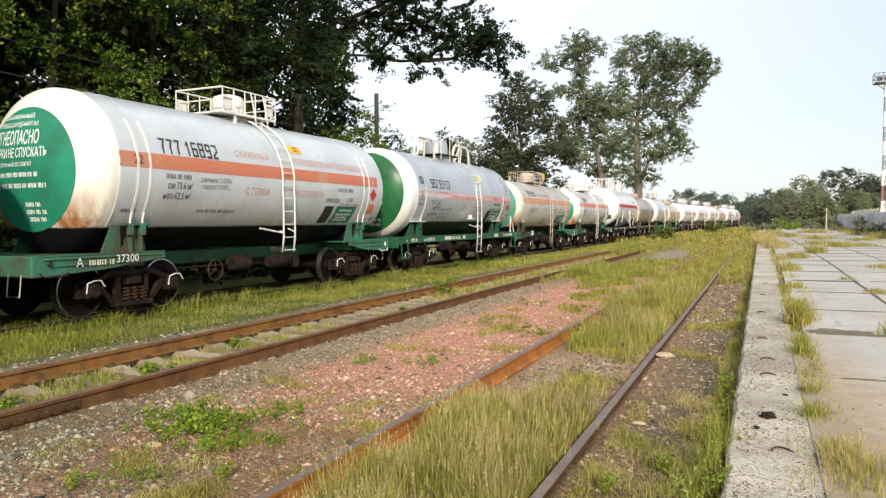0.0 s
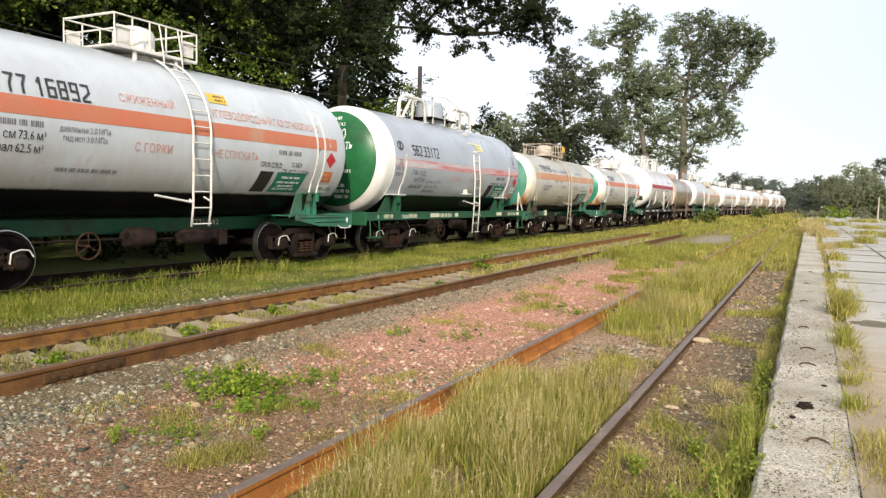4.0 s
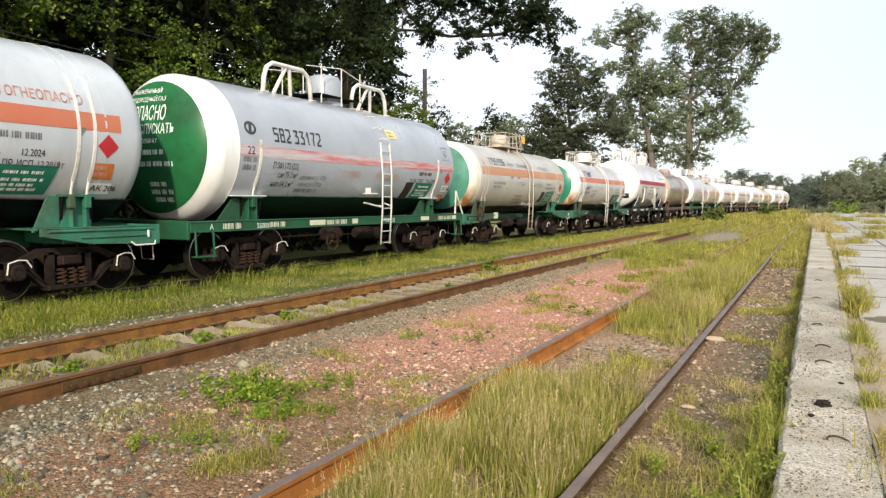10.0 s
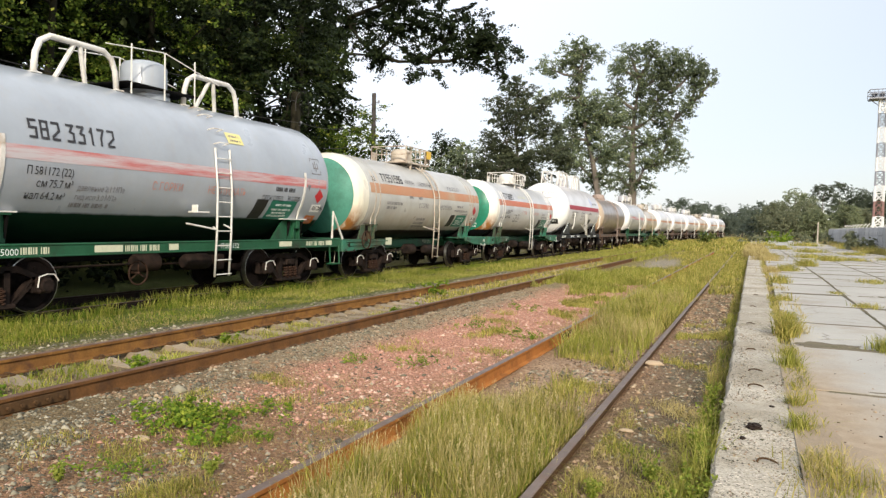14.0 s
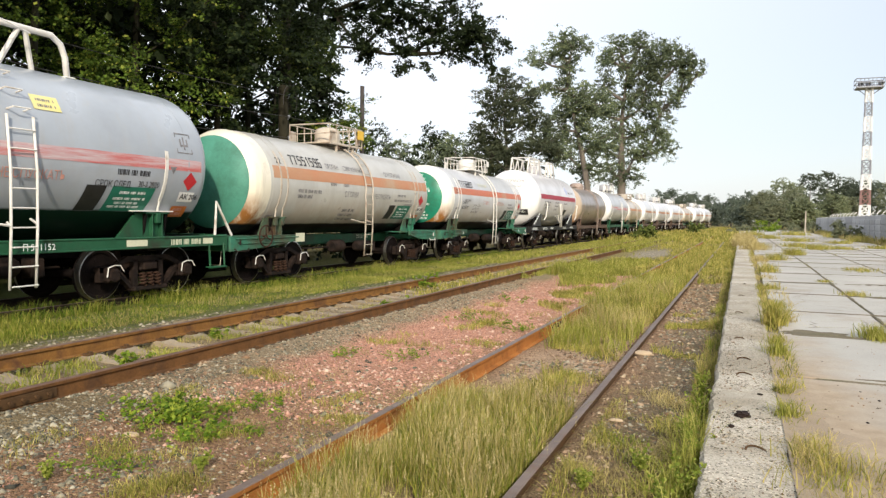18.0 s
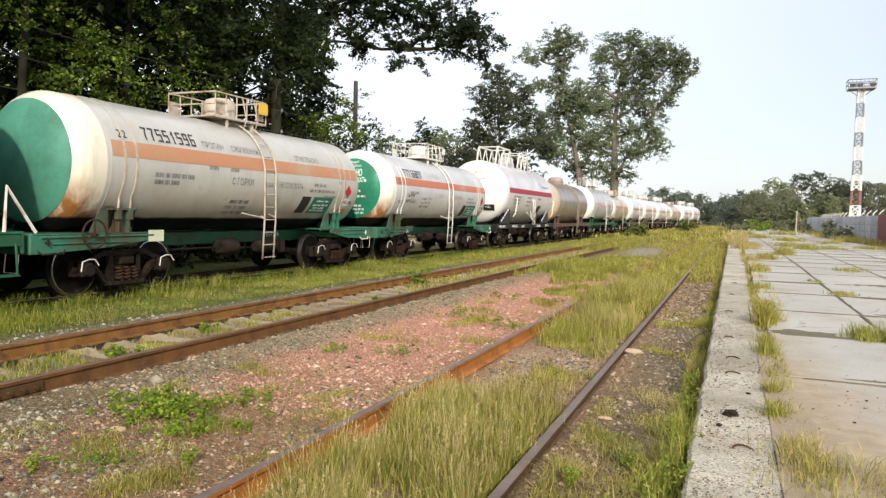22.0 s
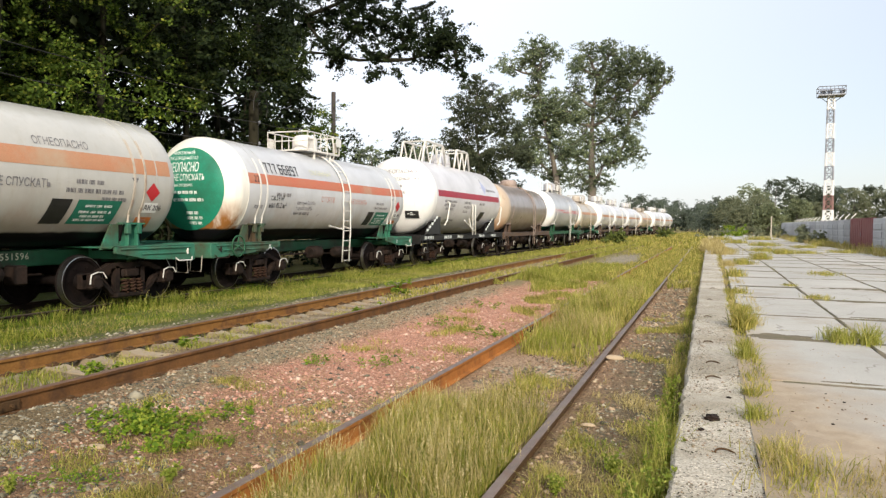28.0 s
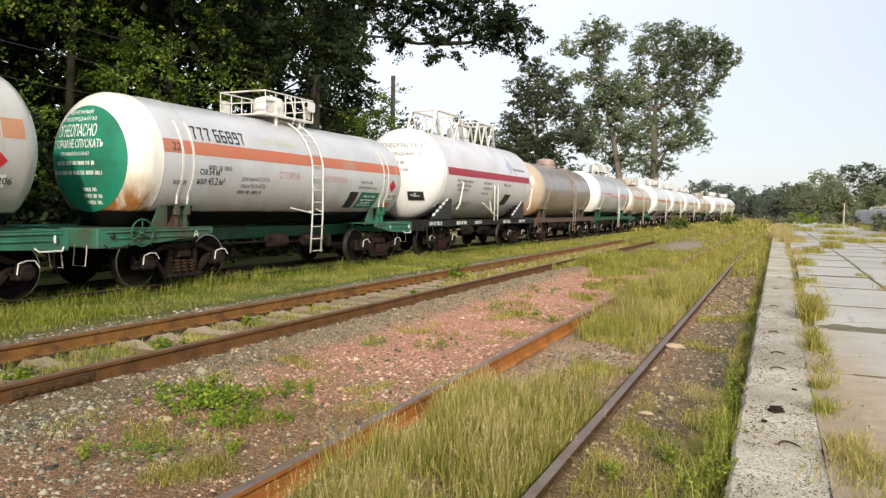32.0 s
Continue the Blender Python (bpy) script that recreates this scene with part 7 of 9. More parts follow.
def leaf_mesh(name, at, size, rng, mat, flat=0.3):
    """A kite-shaped leaf, a little folded, at every place given; most leaves turn up and towards the light."""
    n = len(at)
    nrm = unit(rng.normal(size=(n, 3)) * 0.62 + [0.22, -0.40, 0.35 + flat])
    d = unit(np.cross(nrm, rng.normal(size=(n, 3))))
    side = np.cross(d, nrm)
    L = (size * rng.uniform(0.55, 1.35, n))[:, None]
    v = np.stack([at - d * L * 0.5, at + side * L * 0.32 + nrm * L * 0.07, at + d * L * 0.55, at - side * L * 0.32 + nrm * L * 0.07], 1).reshape(-1, 3)
    q = np.arange(4 * n, dtype=np.int32).reshape(n, 4)
    return fast_mesh(name, v, q, mat)


def clumps(centres, radii, per, rng, squash=0.75):
    """Places of leaves along the twigs of uneven, layered sprays."""
    out = []
    for c, r in zip(centres, radii):
        n = int(per * rng.uniform(0.5, 1.4))
        twigs = unit(rng.normal(size=(7, 3)) * [1, 1, 0.5 * squash / 0.75]) * r * rng.uniform(0.6, 1.25, (7, 1))
        roots = rng.normal(size=(7, 3)) * r * [0.2, 0.2, 0.32]
        pick = rng.integers(0, 7, n)
        t = rng.uniform(0.1, 1.0, n)[:, None] ** 0.8
        out.append(np.asarray(c) + roots[pick] + twigs[pick] * t + [0, 0, -0.14 * r] * t * t + rng.normal(size=(n, 3)) * r * [0.13, 0.13, 0.085])
    return np.concatenate(out)


def build_tree(name, x, y, h, spread_r, clump_n, per, leaf, mat, seed, low=0.3, trunk_r=0.25, label="", shape="oval", clump_r=1.0, lean=(0, 0), limbs=9, group="", boughs=(), lobes=()):
    rng = np.random.default_rng(seed)
    z0 = ground_height(x, y) - 0.15
    root = empty(name, label, "tree", pose(x, y, z0), group)
    top = np.array([lean[0] * h, lean[1] * h, h * 0.93])
    line = [np.array([0.0, 0, 0]) + top * t + np.array([math.sin(5 * t + seed), math.cos(4 * t + seed), 0]) * 0.02 * h * t for t in np.linspace(0, 1, 9)]
    sh = Shape()
    sh.rod(line, trunk_r, 9, trunk_r * 0.18)
    bark = BARK_DARK if mat in (LEAF_FOREST, LEAF_HALF_SHADED, LEAF_SHADED) else BARK
    part("trunk", sh, bark, root, smooth=True)
    ends = []
    hold = list(line[2:])
    for lx, ly, lz, rx, rz in sorted(lobes, key=lambda q: math.hypot(q[0] - x, q[1] - y)):    # a limb reaches into each lobe of the crown and forks there
        c = np.array([lx - x, ly - y, lz - z0])
        s = min(hold, key=lambda q: np.linalg.norm((c - q) * [1, 1, 1.2]) + (3.0 if q[2] > c[2] - 0.4 else 0.0))
        hold.append(c)
        m = s * 0.5 + c * 0.5 + np.array([0, 0, -0.06 * np.linalg.norm(c - s)])
        b = Shape()
        b.rod([s, m, c], trunk_r * 0.42, 6, trunk_r * 0.12)
        for k in range(5):
            b.rod([c * 0.75 + m * 0.25, c + rng.normal(size=3) * [rx * 0.4, rx * 0.4, rz * 0.4]], trunk_r * 0.14, 5, trunk_r * 0.04)
        part("limb", b, bark, root, smooth=True)
    for k in range(0 if lobes else limbs):
        t = low + (0.92 - low) * (k + rng.uniform(0, 0.8)) / limbs
        a = rng.uniform(0, 2 * math.pi)
        w = math.sin(math.pi * min(1, (t - low) / (1 - low) * 0.8 + 0.2)) if shape == "oval" else 1.0 - 0.55 * (t - low) / (1 - low)
        s = line[int(t * 8)]
        e = s + np.array([math.cos(a), math.sin(a), rng.uniform(0.35, 0.8)]) * spread_r * w * rng.uniform(0.7, 1.0)
        m = (s + e) / 2 + np.array([0, 0, -0.08 * spread_r])
        b = Shape()
        b.rod([s, m, e], trunk_r * 0.38 * (1.1 - t * 0.6), 6, trunk_r * 0.08)
        part("limb", b, bark, root, smooth=True)
        ends += [m, e]
    cs, rs = [], []
    for c in ends:
        cs.append(c)
        rs.append(clump_r * rng.uniform(0.7, 1.2))
    area = [rx * rz for _, _, _, rx, rz in lobes]
    for (lx, ly, lz, rx, rz), ar in zip(lobes, area):
        for _ in range(int(clump_n * ar / sum(area))):
            d = unit(rng.normal(size=(1, 3)))[0] * rng.uniform(0.1, 1.25) ** 0.6
            cs.append(np.array([lx - x, ly - y, lz - z0]) + d * [rx, rx * 0.8, rz])
            rs.append(clump_r * rng.uniform(0.5, 1.3))
    while len(cs) < clump_n and not lobes:
        t = low + (1 - low) * rng.uniform(0, 1) ** 0.85
        a = rng.uniform(0, 2 * math.pi)
        w = math.sin(math.pi * min(1, (t - low) / (1 - low) * 0.84 + 0.14)) ** 0.7 if shape == "oval" else 1.0 - 0.6 * (t - low) / (1 - low)
        rr = spread_r * w * rng.uniform(0.35, 1.0) ** 0.6
        c = top * t / 0.93 + np.array([math.cos(a) * rr, math.sin(a) * rr, rng.uniform(-0.4, 0.4)])
        cs.append(c)
        rs.append(clump_r * rng.uniform(0.5, 1.25))
    for pts, n, r in boughs:                     # long boughs that reach away from the trunk
        pts = [np.asarray(p, float) - [x, y, z0] for p in pts]
        b = Shape()
        b.rod(pts, trunk_r * 0.4, 6, trunk_r * 0.06)
        part("bough", b, BARK, root, smooth=True)
        for k in range(n):
            t = (k + 0.5) / n * (len(pts) - 1)
            i = min(int(t), len(pts) - 2)
            c = pts[i] + (pts[i + 1] - pts[i]) * (t - i)
            cs.append(c + rng.normal(size=3) * [r, r, r * 0.75])
            rs.append(clump_r * rng.uniform(0.45, 0.9))
    at = clumps(cs, rs, per, rng)
    part("crown", leaf_mesh("crown", at, leaf, rng, mat), None, root)
    return root


def build_woods():
    g = "trees behind the train"
    lab = "tall leafy tree of the dense wood behind the train"
    spots = [(-18.6, 3.0, 17), (-17.6, 7.0, 18), (-18.6, 10.8, 19), (-18.7, 14.4, 17), (-18.9, 18.2, 20), (-18.3, 21.6, 18), (-19.4, 25.0, 19)]
    for k, (x, y, h) in enumerate(spots):
        # the farther trees take the leaves with the wood's shade painted in
        build_tree("tree", x, y, h, 3.4, 92 if y < 19 else 80, 380 if y < 19 else 230, 0.125 if y < 19 else 0.17, LEAF_SHADED if y > 19 else LEAF_FOREST, 20 + k, 0.08, 0.16, lab, "oval", 1.0, limbs=8, group=g)
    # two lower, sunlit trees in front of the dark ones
    build_tree("tree", -17.6, 24.6, 9.5, 2.0, 52, 230, 0.13, LEAF_HALF_SHADED, 33, 0.15, 0.12, "low sunlit tree in front of the dark wood", "oval", 0.9, limbs=6, group=g,
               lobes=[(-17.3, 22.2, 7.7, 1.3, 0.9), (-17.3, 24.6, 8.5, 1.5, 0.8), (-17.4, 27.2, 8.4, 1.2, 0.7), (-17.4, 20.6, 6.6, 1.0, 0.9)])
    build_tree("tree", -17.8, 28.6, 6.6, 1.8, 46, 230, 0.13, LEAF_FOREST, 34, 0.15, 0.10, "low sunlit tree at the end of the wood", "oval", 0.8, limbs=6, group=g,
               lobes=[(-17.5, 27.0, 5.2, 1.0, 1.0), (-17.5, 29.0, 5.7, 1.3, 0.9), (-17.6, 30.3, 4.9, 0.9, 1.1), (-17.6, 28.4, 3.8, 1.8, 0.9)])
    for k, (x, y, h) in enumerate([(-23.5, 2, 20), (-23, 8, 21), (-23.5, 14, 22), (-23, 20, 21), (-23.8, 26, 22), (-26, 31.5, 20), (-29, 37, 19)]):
        build_tree("tree", x, y, h, 4.8, 80, 95, 0.36, LEAF_SHADED, 50 + k, 0.03, 0.22, "tree deep in the wood behind the train, shade in its leaf colour", "oval", 1.6, limbs=7, group=g)
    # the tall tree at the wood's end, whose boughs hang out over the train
    build_tree("tree", -20.8, 30.2, 19, 3.2, 460, 200, 0.19, LEAF_SHADED, 71, 0.12, 0.4, "tall dark tree with long boughs hanging over the train", "oval", 0.85, limbs=9, group=g,
               lobes=[(-25.6, 42, 15.4, 2.1, 2.1), (-22.0, 43, 15.0, 2.4, 1.7), (-18.7, 44, 14.2, 2.3, 1.7), (-15.7, 44, 13.5, 1.5, 1.3), (-23.4, 42, 12.8, 1.6, 0.9), (-20.2, 43, 12.4, 1.3, 0.8),
                      (-15.4, 44, 11.7, 0.7, 0.8), (-17.3, 44, 12.8, 1.4, 0.8), (-20.7, 43, 17.8, 4.8, 1.8), (-20.3, 32, 7.9, 1.1, 1.7), (-20.6, 32, 10.3, 1.3, 1.7), (-22.0, 33, 12.0, 1.6, 1.8),
                      (-21.4, 31, 6.2, 1.3, 1.4), (-22.0, 31, 15, 2.8, 2.4), (-22.0, 31, 18, 2.8, 2.0), (-20.6, 31, 4.0, 1.6, 1.8)])
    # undergrowth behind the wagons, its shade put into the leaf colour
    rng = np.random.default_rng(5)
    for k in range(11):
        y = 2.5 + 3.0 * k
        cs = [np.array([rng.uniform(-0.9, 0.9), rng.uniform(-1.6, 1.6), rng.uniform(0.2, 3.6)]) for _ in range(34)]
        at = clumps(cs, [rng.uniform(0.4, 0.8) for _ in cs], 120, rng)
        root = empty("bush", "leafy shrub of the undergrowth behind the train", "bush", pose(-15.6 + rng.uniform(-0.5, 0.3), y, 0), "shrubs behind the train")
        for j in range(5):
            st = Shape()
            st.rod([(rng.uniform(-0.2, 0.2), rng.uniform(-0.3, 0.3), -0.15), (rng.uniform(-0.5, 0.5), rng.uniform(-0.9, 0.9), 1.4), (rng.uniform(-0.8, 0.8), rng.uniform(-1.4, 1.4), 3.0)], 0.05, 5, 0.015)
            part("stem", st, BARK_DARK, root)
        part("foliage", leaf_mesh("foliage", at, 0.16, rng, LEAF_SHADED), None, root)
    # the wood goes on, closed and dark with painted shade, behind its first rows
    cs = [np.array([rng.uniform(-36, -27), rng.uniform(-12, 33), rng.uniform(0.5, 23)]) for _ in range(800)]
    deep = part("deep_wood", leaf_mesh("deep_wood", clumps(cs, [rng.uniform(1.4, 2.6) for _ in cs], 85, rng), 0.62, rng, LEAF_SHADED), None)
    tagged(deep, "dense foliage deep inside the wood, painted shade-dark", "woods", kind="stuff")
    for k, (x, y, h) in enumerate([(-18.4, -1.5, 17), (-17.8, -6.5, 18)]):
        build_tree("tree", x, y, h, 3.3, 60, 110, 0.22, LEAF_FOREST, 40 + k, 0.08, 0.16, lab, "oval", 1.2, limbs=7, group=g)
    # trees farther along
    build_tree("tree", -18.2, 57, 12.6, 4.0, 330, 135, 0.17, LEAF_DEEP, 81, 0.3, 0.24, "dark dense tree behind the train", "oval", 0.72, (0.0, 0.02), 9, g,
               lobes=[(-18.2, 57, 13.0, 1.5, 0.9), (-19.3, 57, 12.0, 1.2, 1.0), (-16.9, 57, 11.5, 1.6, 1.0), (-18.4, 57, 10.5, 1.8, 1.0), (-16.1, 57, 9.8, 1.9, 1.2), (-19.2, 57, 9.0, 1.5, 1.1), (-15.2, 57, 7.8, 1.8, 1.4),
                      (-19.2, 57, 6.9, 1.7, 1.2), (-16.9, 57, 7.3, 1.6, 1.1), (-20.3, 57, 8.2, 1.2, 1.5), (-17.5, 58, 5.2, 2.6, 1.4), (-21.0, 57, 5.6, 1.6, 1.4)])
    build_tree("tree", -14.2, 75, 19.0, 4.8, 450, 105, 0.20, LEAF_TREE, 82, 0.30, 0.44, "tall open-crowned tree with a forked trunk", "oval", 0.76, (-0.15, 0.0), 12, g,
               lobes=[(-17.5, 75, 20.4, 1.4, 1.0), (-16.7, 75, 19.6, 1.6, 1.2), (-18.3, 75, 19.5, 1.5, 1.1), (-20.4, 75, 18.6, 1.6, 0.9), (-17.4, 75, 16.5, 0.9, 0.8), (-19.9, 75, 15.7, 1.9, 0.8), (-17.9, 75, 15.4, 1.4, 0.7), (-16.1, 75, 14.3, 1.9, 1.6),
                      (-17.1, 75, 12.9, 1.5, 1.4), (-15.0, 75, 12.5, 1.7, 1.5), (-16.0, 75, 10.2, 2.0, 1.4), (-14.2, 75, 9.6, 2.1, 1.7), (-17.4, 75, 8.8, 2.0, 1.3), (-15.6, 76, 7.0, 2.0, 1.2), (-17.0, 75, 17.8, 1.2, 0.9), (-18.2, 75, 11.4, 1.8, 1.4), (-14.0, 75, 13.6, 1.5, 1.4), (-19.6, 75, 9.6, 1.8, 1.3)])
    build_tree("tree", -13.7, 89, 20.0, 8.6, 640, 115, 0.21, LEAF_TREE, 83, 0.30, 0.66, "broad open-crowned tree with gaps of sky", "oval", 0.86, (0.02, 0.0), 18, g,
               lobes=[(-14.3, 89, 22.7, 2.0, 1.3), (-11.7, 89, 22.5, 2.3, 1.5), (-8.5, 89, 21.3, 2.3, 1.6), (-7.3, 89, 20.0, 2.4, 1.4), (-5.0, 89, 18.9, 0.9, 0.6), (-9.6, 89, 17.9, 1.9, 1.3), (-7.3, 89, 16.5, 1.3, 1.0), (-15.5, 89, 21.3, 2.0, 1.7),
                      (-13.1, 89, 19.9, 2.2, 2.1), (-16.0, 89, 18.1, 1.6, 1.5), (-13.6, 89, 16.1, 2.4, 2.0), (-11.5, 89, 15.1, 1.9, 1.5), (-10.0, 89, 13.0, 1.9, 1.4), (-8.6, 89, 10.3, 1.5, 1.6), (-10.6, 89, 10.4, 1.4, 1.1), (-14.7, 89, 12.5, 1.8, 1.9), (-13.1, 89, 7.2, 1.8, 1.6), (-11.0, 89, 20.0, 2.4, 2.2), (-12.2, 89, 12.0, 1.8, 1.6), (-9.8, 90, 20.5, 1.8, 1.4), (-15.6, 89, 10.4, 2.0, 1.8), (-16.6, 89, 14.9, 1.7, 1.8), (-8.8, 89, 15.0, 2.2, 1.4), (-6.6, 89, 18.6, 1.8, 1.3), (-6.4, 89, 20.4, 1.6, 1.3), (-11.0, 89, 17.4, 2.0, 1.6), (-12.2, 89, 9.2, 1.8, 1.4), (-14.9, 88, 7.6, 1.7, 1.5), (-9.4, 89, 12.0, 1.7, 1.5)])
    for k, (x, y, h) in enumerate([(-52, 108, 13), (-46, 104, 12), (-41, 99, 13.5), (-37, 97, 11.5), (-34, 92, 10.5), (-31, 95, 12), (-27, 80, 10.5), (-26.4, 66, 9.6), (-29.1, 66, 10.4), (-32.3, 66, 9.6), (-35.2, 66, 10.6), (-30.5, 70, 10)]):
        build_tree("tree", x, y, h, 3.0, 60, 70, 0.26, LEAF_TREE if k % 2 else LEAF_SHADED, 90 + k, 0.2, 0.22, "low tree beyond the track", "oval", 1.0, limbs=7, group="low trees beyond the track")


build_woods()


def build_far_woods():
    rng = np.random.default_rng(9)
    # single trees at the line's end and beyond the fence: az in degrees, distance, height
    far = [(-5.8, 235, 12, 1), (-4.9, 240, 12.5, 2), (-4.0, 240, 12, 1), (-3.2, 245, 11.5, 2), (-2.4, 255, 11, 1), (-1.5, 250, 8.2, 2), (-0.7, 235, 9.5, 2), (-0.1, 215, 8.8, 2), (0.6, 200, 10.4, 2), (1.3, 190, 9.8, 0), (1.9, 180, 8.6, 0), (2.75, 195, 13.6, 3), (3.4, 175, 9.5, 0),
           (2.2, 165, 6.0, 0), (4.5, 215, 16.2, 4), (5.5, 220, 16.8, 4), (6.5, 225, 15.6, 4), (7.2, 220, 13.2, 4), (4.0, 165, 7.0, 3), (5.9, 170, 8.2, 3), (6.9, 175, 7.4, 0), (7.8, 200, 13.0, 4), (8.6, 200, 13, 2), (9.4, 180, 11.5, 0), (10.4, 190, 12, 4), (11.5, 185, 11.5, 0), (12.8, 180, 11, 2), (14, 180, 12, 0), (16, 180, 12, 2)]
    for k, (az, d, h, m) in enumerate(far):
        x, y = d * math.sin(radians(az)), d * math.cos(radians(az))
        h *= 0.88
        build_tree("tree", x, y, h, h * 0.45, 70, 150, 0.30, (LEAF_FAR_HAZE, LEAF_HAZY, LEAF_HAZY, LEAF_PALE, LEAF_DUSKY)[m], 120 + k, 0.1, 0.25, "far leafy tree at the edge of the fields", "oval", 1.5, limbs=3, group="far trees")
    cs, rs = [], []
    for k in range(420):
        az, d = rng.uniform(-16, 26), rng.uniform(255, 330)
        x, y = d * math.sin(radians(az)), d * math.cos(radians(az))
        cs.append((x, y, rng.uniform(0.5, 7.0 if az < 1 else 6.0)))
        rs.append(rng.uniform(2.0, 4.0))
    at = clumps(cs, rs, 60, rng)
    w = part("far_woods", leaf_mesh("far_woods", at, 0.9, rng, LEAF_FAR_HAZE), None)
    tagged(w, "belt of far woods along the horizon", "woods", kind="stuff")
    # low scrub at the far end of the platform and by the fence
    for k, (x, y, h, r, m) in enumerate([(3.4, 118, 1.9, 1.7, LEAF_WEED), (0.2, 120, 1.0, 2.5, LEAF_FAR_HAZE), (5.0, 125, 1.3, 3.0, LEAF_FAR_HAZE), (9.0, 122, 1.5, 2.5, LEAF_FAR_HAZE), (9.85, 90, 1.7, 0.35, LEAF_FAR_HAZE), (9.2, 76, 1.2, 1.0, LEAF_FAR_HAZE), (-7.9, 66, 1.0, 0.7, LEAF_BUSH), (-5.4, 100, 1.2, 0.9, LEAF_BUSH)]):
        c2 = [np.array([rng.uniform(-r, r), rng.uniform(-r, r), rng.uniform(0.1, h)]) for _ in range(22)]
        at = clumps(c2, [rng.uniform(0.3, 0.6) for _ in c2], 70, rng)
        b = part("bush", leaf_mesh("bush", at, 0.22, rng, m), None, m=pose(x, y, 0.0))
        tagged(b, "low scrubby bush in the grass", "bush", "low bushes")


build_far_woods()


def blades(name, xy, base_z, height, rng, mat, width=0.006, lean=0.35, label="", category="grass", parent=None):
    """Grass: one bent, tapering blade at every place; some droop far over."""
    n = len(xy)
    h = height * rng.uniform(0.4, 1.25, n) if np.isscalar(height) else height * rng.uniform(0.6, 1.2, n)
    a, b = rng.uniform(0, 2 * np.pi, n), rng.uniform(0, 2 * np.pi, n)
    w = width * rng.uniform(0.6, 1.4, n)
    sd = np.stack([np.cos(a) * w, np.sin(a) * w, np.zeros(n)], 1)
    bow = lean * rng.lognormal(-0.5, 0.7, n)
    ln = np.stack([np.cos(b), np.sin(b), np.zeros(n)], 1) * (h * bow)[:, None]
    p0 = np.column_stack([xy, base_z])
    up = np.stack([np.zeros(n), np.zeros(n), h / np.sqrt(1 + 0.6 * bow * bow)], 1)
    p1, p2, p3 = p0 + up * 0.45 + ln * 0.18, p0 + up * 0.82 + ln * 0.55, p0 + up * 0.97 + ln * 1.05
    v = np.stack([p0 - sd, p0 + sd, p1 + sd * 0.85, p1 - sd * 0.85, p2 + sd * 0.55, p2 - sd * 0.55, p3 + sd * 0.1, p3 - sd * 0.1], 1).reshape(-1, 3)
    k = np.arange(n, dtype=np.int32)[:, None] * 8
    q = np.concatenate([k + [0, 1, 2, 3], k + [3, 2, 4, 5], k + [5, 4, 6, 7]], 1).reshape(-1, 4)
    ob = part(name, fast_mesh(name, v, q, mat), None, parent)
    tagged(ob, label, category if parent is None else "", kind="stuff")
    return p3


def heights(xy):
    return np.array([ground_height(x, y) for x, y in xy]) - 0.01


def patchy(rng, n, x0, x1, y0, y1, scale=0.8, cut=0.0, power=1.0, soft_x=0.0, soft_y=0.0):
    """Scattered places, thinned in patches, denser near the camera."""
    out = []
    while len(out) < n:
        t = rng.uniform(0, 1)
        y = y0 + (y1 - y0) * t ** power
        x = rng.uniform(x0, x1)
        if noise.noise((x * scale, y * scale, 7.0)) + rng.uniform(-0.25, 0.25) > cut + 0.75 * (max(0.0, 1 - min(x - x0, x1 - x) / soft_x) if soft_x else 0.0) + 0.75 * (max(0.0, 1 - min(y - y0, y1 - y) / soft_y) if soft_y else 0.0):
            out.append((x + bend(y)[0], y))
    return np.array(out)


def clear_of_rails(xy, gap=0.16):
    """Drops what would stand on a rail or hide it from the platform."""
    keep = np.ones(len(xy), bool)
    for c in (TRACK_NEAR[0], TRACK_MID[0]):
        for sd in (-0.79, 0.79):
            off = np.array([bend(y)[0] for y in xy[:, 1]])
            d = xy[:, 0] - off - (c + sd)
            keep &= ~((d > -0.06) & (d < gap))
    return xy[keep]


